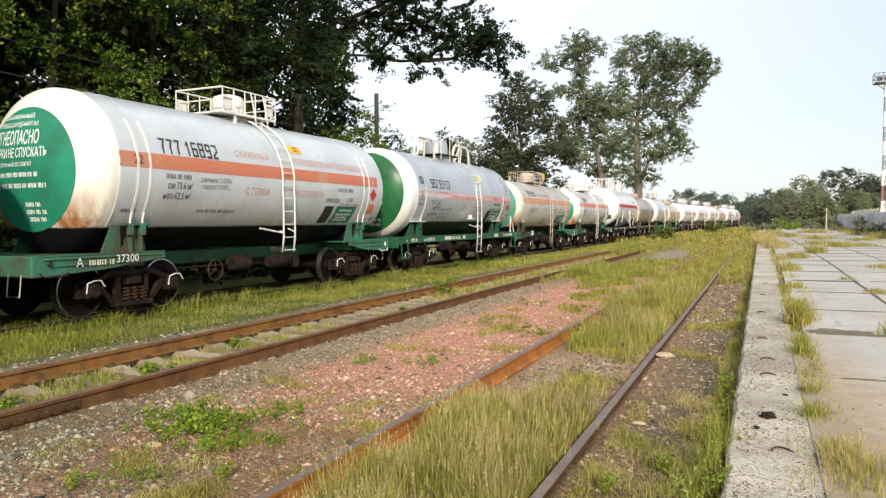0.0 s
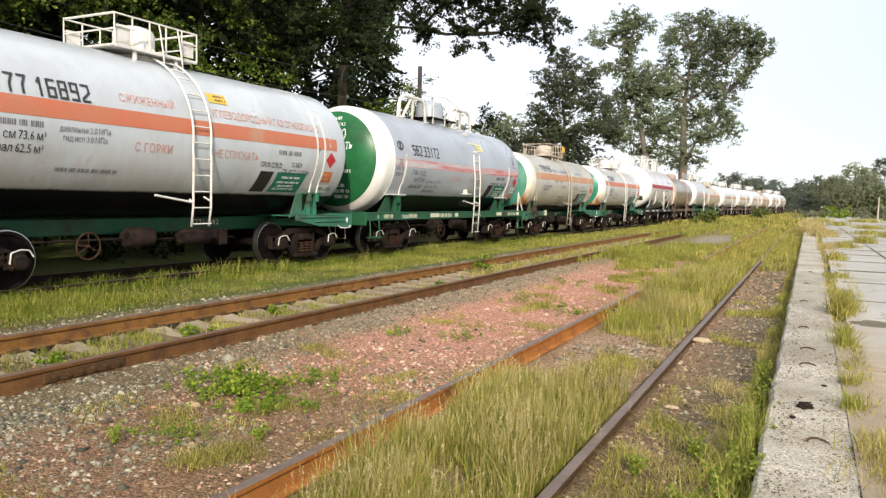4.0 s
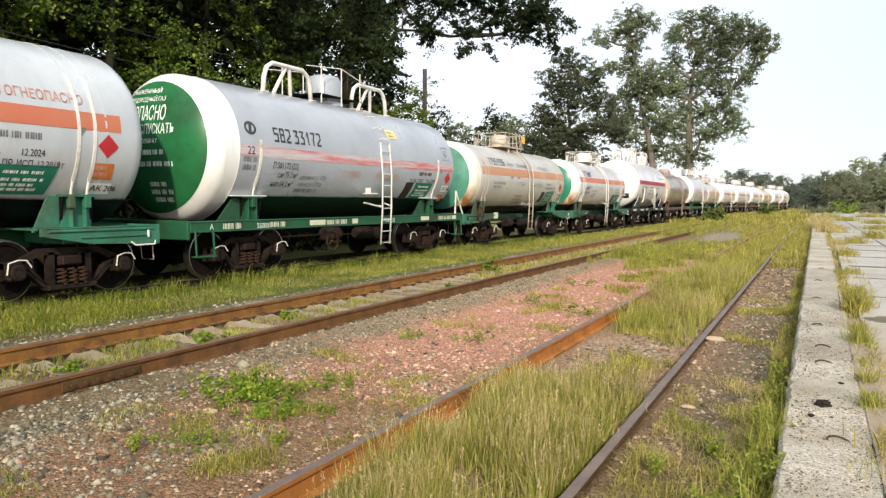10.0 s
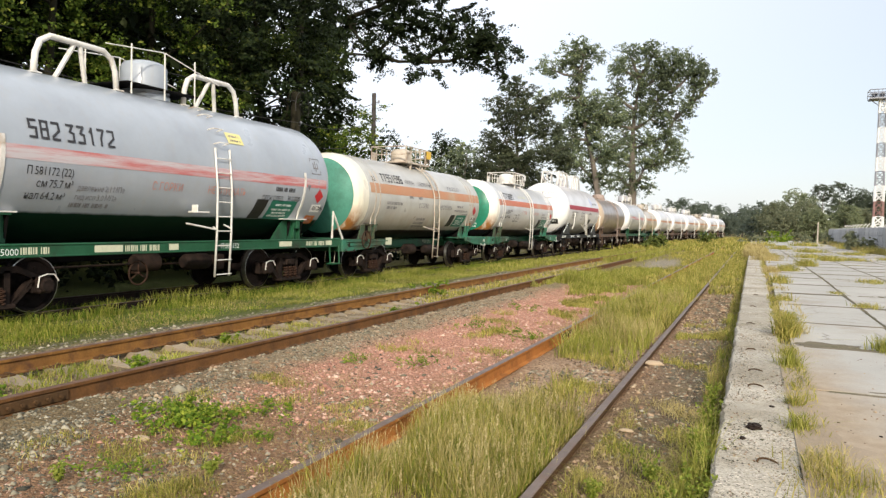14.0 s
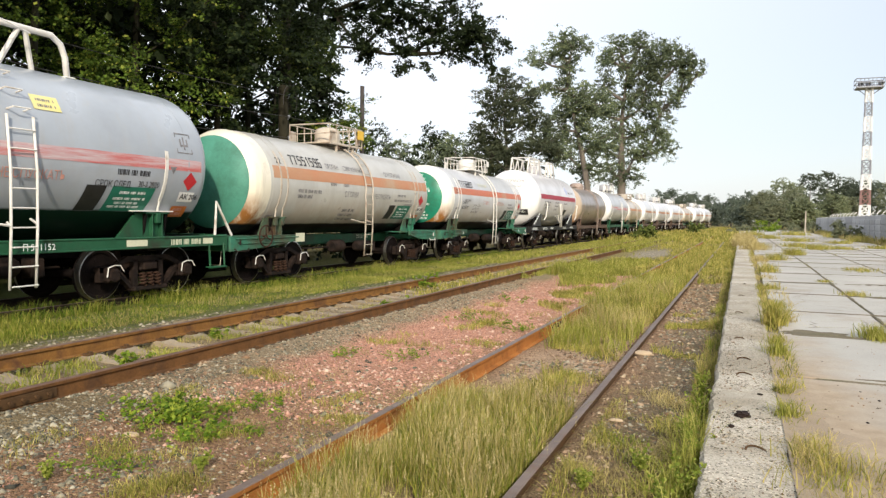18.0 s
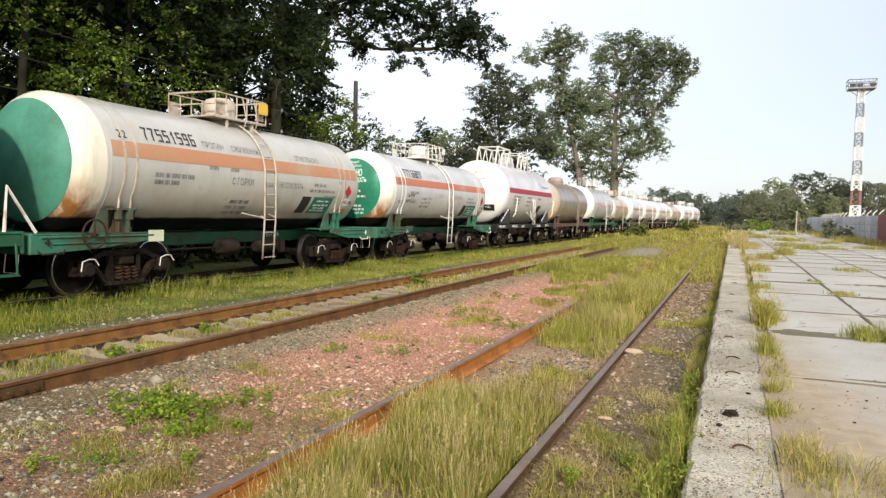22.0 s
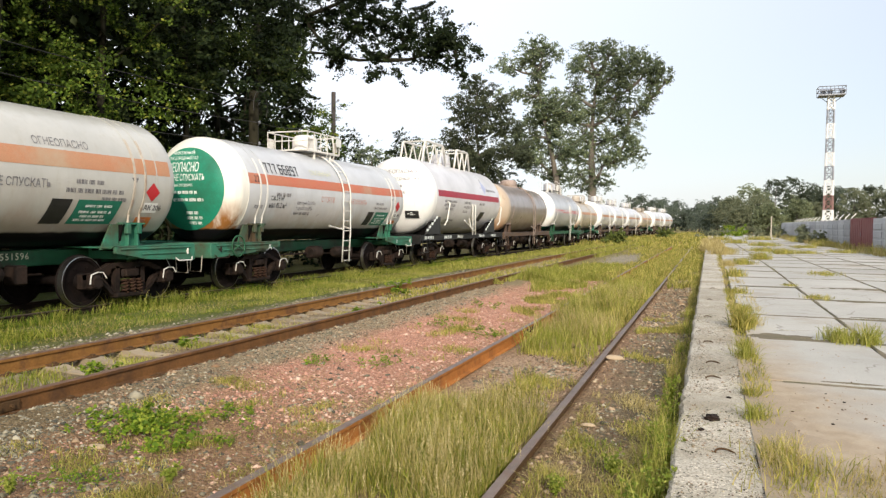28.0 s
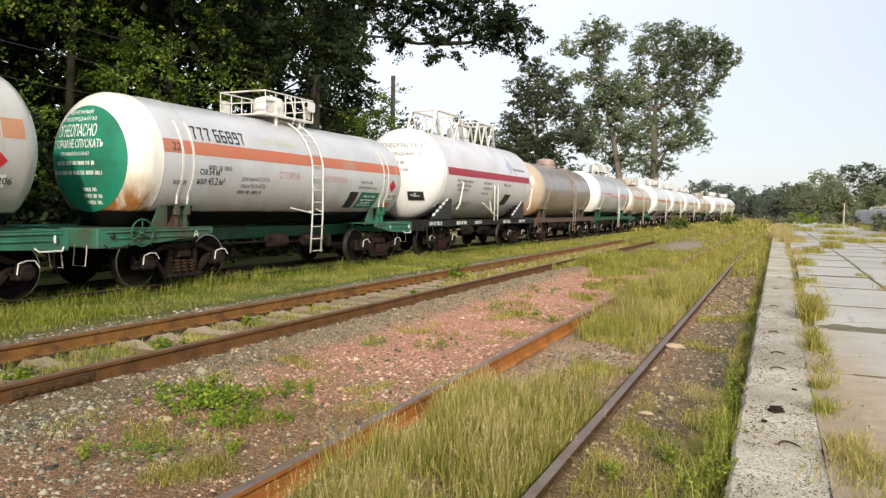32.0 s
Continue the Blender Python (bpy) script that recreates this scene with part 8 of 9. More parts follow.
def build_grass():
    rng = np.random.default_rng(3)
    def sow(name, n, x0, x1, y0, y1, scale, cut, power, h, mat, w, lean, label, z=None, gap=0.16):
        xy = clear_of_rails(patchy(rng, n, x0, x1, y0, y1, scale, cut, power, 0.7 if "rough" in name else 0.0, min(2.5, 0.22 * (y1 - y0)) if y0 > 0 else 0.0), gap)
        if "rough" in name:                           # the bare patch of grit stays open
            xy = xy[((xy[:, 0] + 4.3) / 0.9) ** 2 + ((xy[:, 1] - 40.0) / 6.5) ** 2 + rng.normal(size=len(xy)) * 0.35 > 1.0]
        h = h * (0.5 + 1.0 * np.clip([0.5 + 0.9 * noise.noise((x * 2.3, y * 1.7, 4.0)) for x, y in xy], 0, 1))       # tall and low patches
        return blades(name, xy, heights(xy) if z is None else np.full(len(xy), z), h, rng, mat, w, lean, label)
    # tall seeding grass between the rails of the near siding
    sow("tall_grass", 10000, -2.72, -1.36, 1.2, 7.4, 1.2, -0.12, 1.1, 0.25, GRASS_GREEN, 0.0030, 0.5, "tall green grass between the rails", gap=0.28)
    sow("straw_grass", 9500, -2.66, -1.36, 1.2, 7.7, 1.2, -0.1, 1.2, 0.28, GRASS_MIX, 0.0026, 0.55, "thin mixed grass between the rails", gap=0.28)
    tips = sow("straw_grass", 6500, -2.6, -1.36, 1.2, 7.7, 1.2, -0.1, 1.2, 0.33, GRASS_DRY, 0.0021, 0.4, "thin straw-coloured grass between the rails", gap=0.28)
    pick = tips[rng.uniform(size=len(tips)) < 0.13]
    at = np.concatenate([pick + np.array([0, 0, 0.01 - 0.0075 * k]) + rng.normal(size=pick.shape) * 0.0025 for k in range(11)])
    s = part("seed_heads", leaf_mesh("seed_heads", at, 0.011, rng, SEED_HEAD), None)
    tagged(s, "ripe straw seed heads above the grass", "grass", kind="stuff")
    sow("tall_grass", 10000, -2.75, -1.3, 12.0, 50, 0.6, -0.2, 1.7, 0.27, GRASS_MIX, 0.008, 0.45, "tall grass between the rails farther on", gap=0.05)
    sow("tall_grass", 6000, -2.6, -1.42, 9.2, 23, 0.9, -0.2, 1.1, 0.32, GRASS_LIME, 0.0048, 0.6, "tall pale-green grass between the rails")
    sow("tall_grass", 2600, -2.95, -2.5, 12.8, 23, 0.9, -0.2, 1.0, 0.34, GRASS_LIME, 0.0048, 0.6, "tall pale-green grass that hides one rail of the siding", gap=0.0)
    sow("tall_grass", 3200, -2.7, -1.45, 9.8, 22, 0.8, -0.1, 1.1, 0.36, GRASS_DRY, 0.0034, 0.45, "straw stalks standing in the green grass", gap=0.0)
    sow("thin_grass", 1500, -2.5, -1.3, 6.6, 11.2, 1.3, 0.26, 1.0, 0.13, GRASS_MIX, 0.004, 0.8, "thin grass on bare ballast")
    # the same growth goes on behind the viewer
    sow("tall_grass", 2600, -2.7, -1.36, -9.0, 2.2, 0.8, -0.1, 1.0, 0.22, GRASS_MIX, 0.006, 0.45, "grass between the rails nearer the station")
    sow("verge_weeds", 1800, -5.2, -0.22, -9.0, 2.4, 1.2, 0.15, 1.0, 0.10, GRASS_MIX, 0.006, 0.8, "weeds in the gravel nearer the station")
    sow("strip_grass", 3500, -10.9, -8.45, -9.0, 3.0, 0.6, -0.3, 1.0, 0.12, GRASS_GREEN, 0.012, 0.8, "short grass beside the train nearer the station")
    # verge between siding and platform
    sow("verge_weeds", 5200, -1.12, -0.22, 1.5, 9.0, 1.9, 0.08, 1.2, 0.085, GRASS_DRY, 0.0022, 1.5, "dry stalks along the platform edge")
    sow("verge_weeds", 3600, -1.12, -0.22, 1.5, 7.8, 2.2, 0.15, 1.2, 0.09, GRASS_MIX, 0.0026, 1.2, "dry weeds along the platform edge")
    sow("verge_weeds", 1900, -1.0, -0.3, 1.5, 7.0, 1.6, 0.24, 1.2, 0.09, GRASS_GREEN, 0.0028, 1.0, "low green weeds along the platform edge")
    sow("edge_weeds", 2600, -0.40, -0.19, 1.5, 26, 1.4, -0.05, 1.3, 0.13, GRASS_DRY, 0.0030, 0.8, "brown weeds standing against the platform edge")
    sow("edge_weeds", 2600, -0.40, -0.19, 1.5, 26, 1.4, 0.05, 1.4, 0.15, GRASS_MIX, 0.0032, 0.8, "brown-green weeds standing against the platform edge")
    sow("edge_weeds", 750, -0.38, -0.19, 2.0, 22, 1.7, 0.12, 1.4, 0.18, GRASS_GREEN, 0.0034, 0.8, "green weeds standing against the platform edge")
    sow("verge_weeds", 1800, -1.12, -0.3, 8.0, 16, 1.4, 0.26, 1.2, 0.10, GRASS_MIX, 0.004, 1.0, "weeds in the ballast beside the platform")
    sow("lime_weeds", 380, -0.38, -0.19, 2.6, 7.0, 2.3, 0.08, 1.2, 0.32, GRASS_LIME, 0.0030, 0.85, "tall lime weeds leaning over the platform edge")
    sow("lime_weeds", 380, -0.6, -0.2, 2.6, 6.8, 2.2, 0.28, 1.2, 0.20, GRASS_LIME, 0.0032, 0.8, "bright lime weeds growing against the platform")
    sow("verge_grass", 4200, -1.2, -0.2, 19, 62, 0.7, 0.0, 1.8, 0.20, GRASS_MIX, 0.009, 0.7, "grass along the platform edge farther on")
    # strip between the middle track and the train
    sow("strip_grass", 34000, -10.9, -8.7, 1.5, 26, 0.7, -0.25, 1.4, 0.062, GRASS_STRIP, 0.0045, 1.0, "short green grass strip beside the train")
    sow("strip_straw", 8000, -10.3, -8.65, 1.5, 26, 0.9, 0.0, 1.4, 0.07, GRASS_DRY, 0.0035, 1.1, "dry grass mixed into the strip beside the train")
    sow("rail_grass", 15000, -11.35, -10.3, 1.5, 34, 0.9, -0.35, 1.3, 0.20, GRASS_STRIP, 0.005, 0.7, "taller grass hiding the rail under the train")
    sow("strip_grass", 8000, -10.6, -8.7, 9, 27, 0.6, 0.0, 1.2, 0.10, GRASS_LIME, 0.006, 0.8, "yellow-green grass in the strip beside the train", gap=0.05)
    sow("strip_grass", 3800, -11.0, -9.0, 3.5, 8.6, 0.7, -0.1, 1.0, 0.15, GRASS_GREEN, 0.005, 0.8, "lush green grass beside the train")
    sow("strip_grass", 1600, -11.0, -9.1, 3.5, 8.6, 0.8, 0.0, 1.0, 0.15, GRASS_LIME, 0.005, 0.8, "lush yellow-green grass beside the train")
    sow("rail_grass", 1500, -11.0, -10.3, 1.5, 30, 0.7, 0.12, 1.3, 0.28, GRASS_LIME, 0.005, 0.6, "yellow-green weeds standing beside the train")
    # weeds in the middle track and the gravel
    sow("track_weeds", 1500, -7.4, -5.95, 2.4, 6.5, 1.3, -0.1, 1.1, 0.10, GRASS_GREEN, 0.0045, 0.9, "green weeds growing over the sleepers")
    sow("track_weeds", 3200, -7.35, -5.95, 3.2, 14, 1.5, 0.14, 1.3, 0.09, GRASS_LIME, 0.0045, 0.9, "small weeds between sleepers")
    sow("track_weeds", 2600, -7.35, -5.95, 3.2, 14, 1.1, 0.0, 1.3, 0.06, GRASS_DRY, 0.0035, 1.2, "dry weeds between sleepers")
    sow("gravel_weeds", 420, -4.6, -3.7, 2.1, 2.75, 1.2, -0.2, 1.0, 0.09, GRASS_GREEN, 0.003, 1.0, "low green weeds in the near gravel")
    sow("gravel_weeds", 5200, -5.1, -2.95, 2.6, 7.5, 1.9, 0.26, 1.2, 0.075, GRASS_MIX, 0.0028, 1.0, "thin dry weeds in the gravel")
    sow("gravel_weeds", 2600, -4.9, -2.95, 7.5, 17, 1.6, 0.34, 1.2, 0.10, GRASS_MIX, 0.0042, 0.9, "weed tufts in the pink gravel")
    sow("dry_litter", 7000, -5.2, -2.95, 2.6, 8.5, 1.0, 0.0, 1.2, 0.035, GRASS_DRY, 0.0018, 2.2, "dry stalks lying on the gravel")
    # rough grass farther on
    sow("rough_grass", 3200, -4.6, -2.9, 12.5, 22, 0.8, 0.15, 0.8, 0.11, GRASS_MIX, 0.006, 0.8, "patches of rough grass creeping over the gravel", gap=0.06)
    sow("rough_grass", 11500, -5.2, -2.9, 18.8, 34, 0.5, -0.15, 1.2, 0.20, GRASS_LIME, 0.008, 0.7, "dense soft grass between the farther tracks", gap=0.06)
    sow("rough_grass", 20000, -5.6, -0.2, 21, 75, 0.33, -0.02, 1.5, 0.17, GRASS_MIX, 0.013, 0.7, "rough grass over the farther tracks", gap=0.06)
    sow("track_grass", 9000, -7.5, -5.8, 13, 75, 0.5, -0.2, 1.7, 0.13, GRASS_MIX, 0.010, 0.7, "grass growing through the middle track", gap=0.12)
    sow("track_grass", 6000, -7.9, -5.4, 38, 90, 0.5, -0.3, 1.3, 0.34, GRASS_LIME, 0.012, 0.7, "high grass burying the middle track farther on", gap=0.0)
    sow("track_grass", 1500, -6.05, -5.55, 18.0, 30, 1.1, 0.0, 0.9, 0.17, GRASS_LIME, 0.008, 0.7, "soft grass that half buries a rail", gap=0.0)
    sow("track_grass", 3200, -5.5, -4.5, 19.5, 28, 0.6, 0.1, 0.8, 0.34, GRASS_LIME, 0.008, 0.6, "mound of soft high grass beside a rail", gap=0.0)
    sow("field_grass", 14000, -12.0, -0.2, 60, 190, 0.1, -0.4, 1.2, 0.35, GRASS_MIX, 0.05, 0.6, "rough field grass at the line's end", gap=0.0)
    sow("strip_grass", 9000, -10.8, -8.4, 26, 80, 0.4, -0.5, 1.3, 0.13, GRASS_LIME, 0.014, 0.7, "green grass beside the train farther on")
    sow("fence_weeds", 3000, 8.3, 10.1, 40, 122, 0.3, -0.1, 1.2, 0.45, GRASS_DRY, 0.02, 0.6, "dry brown weeds along the foot of the fence", 0.05)
    sow("fence_weeds", 2200, 8.6, 10.1, 40, 122, 0.3, 0.0, 1.2, 0.55, GRASS_MIX, 0.02, 0.6, "rank weeds along the foot of the fence", 0.05)
    sow("kerb_grass", 3200, -0.5, 1.0, 45, 78, 0.4, -0.2, 1.2, 0.42, GRASS_DRY, 0.018, 0.6, "tall dry grass over the far end of the kerb", 0.15)
    # weeds along the platform's joints
    pts = []
    for yj in (7.6, 10.5, 13.25, 16.5, 19.6, 23.0, 26.3, 29.35, 32.4, 35.45, 38.5, 41.55, 44.6, 47.65, 50.7, 53.75):
        x = rng.uniform(1.2, 8.2, 700)
        keep = np.array([noise.noise((u * 1.1, yj, 2.0)) > 0.30 for u in x])
        x = x[keep]
        pts.append(np.column_stack([x, yj - 0.02 + rng.normal(size=len(x)) * (0.02 + 0.002 * yj)]))
    for xj, n in ((1.86, 1300), (3.7, 600)):
        y = 11.0 + 42.0 * rng.uniform(0, 1, n) ** 1.4
        y = y[[noise.noise((xj, v * 0.35, 5.0)) > 0.02 for v in y]]
        pts.append(np.column_stack([xj + 0.012 * np.minimum(y, 25) + rng.normal(size=len(y)) * 0.03, y]))
    xy = np.concatenate(pts)
    blades("joint_weeds", xy, np.full(len(xy), 0.15), 0.035 + 0.0018 * xy[:, 1], rng, GRASS_MIX, 0.006, 0.9, "low weeds growing in the platform joints")
    # platform: weedy strip behind the kerb
    sow("kerb_weeds", 1000, 0.40, 0.9, 12, 48, 0.6, 0.12, 1.4, 0.13, GRASS_DRY, 0.006, 0.8, "dry straw weeds behind the kerb farther on", 0.165)
    sow("kerb_weeds", 3600, 0.34, 0.58, 2.2, 45, 1.1, 0.08, 1.6, 0.08, GRASS_MIX, 0.004, 0.9, "dry weeds in the strip behind the kerb", 0.165)
    sow("kerb_grass", 1300, 0.36, 0.95, 1.6, 6.0, 1.5, 0.0, 1.2, 0.12, GRASS_MIX, 0.0022, 0.9, "straw and green grass behind the kerb", 0.165)
    sow("kerb_grass", 3600, 0.36, 1.1, 1.6, 6.2, 1.7, 0.02, 1.2, 0.12, GRASS_DRY, 0.0022, 0.9, "dry grass behind the kerb", 0.165)


build_grass()


def build_tufts():
    """Separate tufts that stand in the slab joints."""
    rng = np.random.default_rng(12)
    for x, y, r, h, n, m, lab in [(0.44, 8.9, 0.15, 0.24, 260, GRASS_LIME, "yellow-green"), (0.50, 11.5, 0.2, 0.36, 560, GRASS_MIX, "tall straw"), (0.66, 11.9, 0.2, 0.2, 180, GRASS_DRY, "dry"), (0.38, 6.9, 0.12, 0.15, 160, GRASS_MIX, "green and straw"),
                                  (0.37, 6.05, 0.11, 0.17, 170, GRASS_LIME, "yellow-green"), (0.42, 7.6, 0.1, 0.10, 90, GRASS_MIX, "low green"), (0.47, 9.8, 0.13, 0.16, 150, GRASS_MIX, "green and straw"), (0.52, 4.7, 0.4, 0.18, 320, GRASS_MIX, "thick straw"),
                                  (1.66, 10.62, 0.24, 0.22, 620, GRASS_LIME, "leafy green"), (1.95, 10.5, 0.2, 0.3, 300, GRASS_LIME, "leafy green"), (2.2, 16.8, 0.35, 0.13, 360, GRASS_MIX, "low green"), (1.96, 20.2, 0.3, 0.1, 240, GRASS_MIX, "low green"), (3.4, 25.3, 0.6, 0.16, 460, GRASS_MIX, "low green"),
                                  (2.25, 36.2, 0.55, 0.38, 520, GRASS_MIX, "green"), (0.78, 23.4, 0.42, 0.28, 380, GRASS_MIX, "straw"), (0.72, 29.5, 0.45, 0.26, 300, GRASS_DRY, "straw"), (3.9, 44.3, 0.9, 0.35, 620, GRASS_MIX, "green"), (0.7, 41.8, 0.9, 0.45, 700, GRASS_DRY, "tall straw"),
                                  (0.6, 13.6, 0.2, 0.2, 220, GRASS_MIX, "straw"), (0.65, 17.5, 0.3, 0.2, 240, GRASS_MIX, "straw"),
                                  (1.3, 31, 0.5, 0.3, 500, GRASS_MIX, "green"),
                                  (3.1, 48, 1.0, 0.3, 600, GRASS_MIX, "straw"), (1.0, 45, 0.6, 0.3, 500, GRASS_MIX, "straw"),
                                  (5.2, 46, 1.0, 0.22, 500, GRASS_MIX, "straw"), (4.1, 62, 1.4, 0.35, 700, GRASS_MIX, "green"), (2.3, 70, 1.2, 0.4, 600, GRASS_MIX, "green"), (6.5, 58, 1.2, 0.25, 500, GRASS_MIX, "straw"), (7.6, 48, 1.0, 0.25, 500, GRASS_MIX, "straw"), (8.6, 64, 1.3, 0.4, 600, GRASS_MIX, "straw"),
                                  (8.9, 80, 1.6, 0.6, 700, GRASS_MIX, "straw"), (1.2, 85, 1.4, 0.5, 600, GRASS_MIX, "green"), (5.5, 90, 2.0, 0.5, 700, GRASS_MIX, "green")]:
        p = rng.normal(size=(n, 2)) * r * [0.6, 1] * 0.6
        c = empty("grass_tuft", lab + " grass tuft in a joint of the platform", "grass tuft", pose(x, y, 0.16), "platform tufts")
        blades("sward", p, np.zeros(n), h, rng, m, 0.0028 + 0.00016 * y, 0.75, parent=c)


build_tufts()


def build_weed_patch():
    """The low bright-green leafy plant in the gravel, and smaller ones."""
    rng = np.random.default_rng(31)
    for x, y, rx, ry, h, n, lf in [(-4.50, 4.86, 0.50, 0.24, 0.13, 60, 0.040), (-4.05, 4.55, 0.26, 0.22, 0.10, 18, 0.036), (-4.12, 5.42, 0.22, 0.2, 0.12, 12, 0.030), (-3.75, 4.86, 0.22, 0.2, 0.08, 8, 0.026), (-4.35, 3.66, 0.30, 0.26, 0.08, 8, 0.020), (-3.95, 3.76, 0.2, 0.14, 0.06, 6, 0.024),
                                   (-6.75, 4.6, 0.2, 0.12, 0.1, 7, 0.045), (-6.55, 6.2, 0.22, 0.14, 0.16, 8, 0.045), (-6.9, 8.2, 0.2, 0.14, 0.16, 7, 0.045), (-7.3, 16.4, 0.4, 0.35, 0.38, 14, 0.08), (-4.66, 8.1, 0.26, 0.2, 0.10, 12, 0.022), (-3.93, 8.25, 0.28, 0.2, 0.11, 13, 0.024),
                                   (-4.48, 11.9, 0.34, 0.3, 0.12, 12, 0.028), (-3.36, 11.3, 0.34, 0.34, 0.14, 13, 0.028), (-4.66, 14.9, 0.4, 0.35, 0.14, 12, 0.032), (-6.2, 12.2, 0.3, 0.25, 0.22, 8, 0.06)]:
        cs = [np.array([rng.normal() * rx * 0.55, rng.normal() * ry * 0.7, rng.uniform(0.03, h)]) for _ in range(n)]
        at = clumps(cs, [rng.uniform(0.05, 0.10) for _ in cs], 34, rng)
        root = empty("weed", "low leafy green weed in the gravel", "weed", pose(x, y, ground_height(x, y)), "weeds in the gravel")
        for j in range(6):
            st = Shape()
            st.rod([(rng.normal() * 0.05, rng.normal() * 0.05, -0.02), (rng.normal() * rx * 0.6, rng.normal() * ry * 0.6, h * 0.8)], 0.005, 4, 0.002)
            part("stem", st, LEAF_WEED, root)
        part("foliage", leaf_mesh("foliage", at, lf, rng, LEAF_WEED, 0.9), None, root)


build_weed_patch()


# ---- loose stone ----
def build_verge_plants():
    """Small leafy weeds standing in the verge, some leaning over the platform edge."""
    rng = np.random.default_rng(61)
    spots = [(-0.30, 2.75, 0.34), (-0.24, 3.05, 0.38), (-0.42, 3.3, 0.26), (-0.28, 3.6, 0.34), (-0.35, 4.15, 0.30), (-0.27, 4.5, 0.36), (-0.55, 4.0, 0.20), (-0.26, 5.2, 0.30), (-0.34, 5.7, 0.26), (-0.6, 5.1, 0.18), (-0.28, 6.5, 0.30), (-0.3, 7.4, 0.28), (-0.75, 3.2, 0.18), (-0.9, 4.6, 0.15),
             (-4.3, 3.4, 0.12), (-3.5, 4.0, 0.12)]
    for x, y, h in spots:
        root = empty("weed_plant", "small leafy green weed rooted in the gravel", "weed", pose(x, y, ground_height(x, y)), "leafy weeds in the verge")
        cs = []
        for k in range(6):
            a, d = rng.uniform(0, 2 * math.pi), rng.uniform(0.1, 0.45) * h
            tip = np.array([math.cos(a) * d + 0.06 * h, math.sin(a) * d, h * rng.uniform(0.65, 1.05)])
            part("stem", Shape().rod([(0, 0, -0.02), tuple(tip * [0.35, 0.35, 0.55]), tuple(tip)], 0.0028, 4, 0.0012), LEAF_WEED, root)
            cs += [tip * [q ** 1.5, q ** 1.5, q] for q in (0.4, 0.6, 0.8, 0.95)]
        at = clumps(cs, [0.028 + 0.04 * h for _ in cs], 10, rng)
        part("leaves", leaf_mesh("leaves", at, 0.026, rng, LEAF_VERGE), None, root)


build_verge_plants()


def stones(name, xy, z, size, rng, mat, label):
    """Angular stones, all different, lying on the ground."""
    n = len(xy)
    base = unit(np.array([(1, 0.2, 0.1), (-0.9, 0.3, 0.2), (0.1, 1, -0.1), (0.2, -1, 0.1), (0.3, 0.2, 0.9), (0, 0, -1)], float))
    tri = [(0, 2, 4), (2, 1, 4), (1, 3, 4), (3, 0, 4), (2, 0, 5), (1, 2, 5), (3, 1, 5), (0, 3, 5)]
    s = size * rng.lognormal(0, 0.35, n)
    v = base[None] * s[:, None, None] * rng.uniform(0.55, 1.3, (n, 6, 3))
    a = rng.uniform(0, 2 * np.pi, n)
    c, d = np.cos(a)[:, None], np.sin(a)[:, None]
    v = np.stack([v[..., 0] * c - v[..., 1] * d, v[..., 0] * d + v[..., 1] * c, v[..., 2] * 0.7], -1)
    v += np.column_stack([xy, z + s * 0.2])[:, None]
    q = (np.array(tri)[None] + (np.arange(n) * 6)[:, None, None]).reshape(-1, 3)
    ob = part(name, fast_mesh(name, v.reshape(-1, 3), q, mat), None)
    tagged(ob, label, "gravel", kind="stuff")


def rocky(name, a, b, c):
    ma, nt, bs = nodes(name)
    ge = nt.nodes.new("ShaderNodeNewGeometry")
    col = ramp(nt, ge.outputs["Random Per Island"], (0.0, a), (0.6, b), (1.0, c))
    col = mix(nt, 0.3, col, mix(nt, fuzz(nt, coords(nt), 60.0, 3.0), (0.2, 0.2, 0.2), (0.8, 0.8, 0.8)), "OVERLAY")
    nt.links.new(col, bs.inputs["Base Color"])
    bs.inputs["Roughness"].default_value = 0.9
    return ma


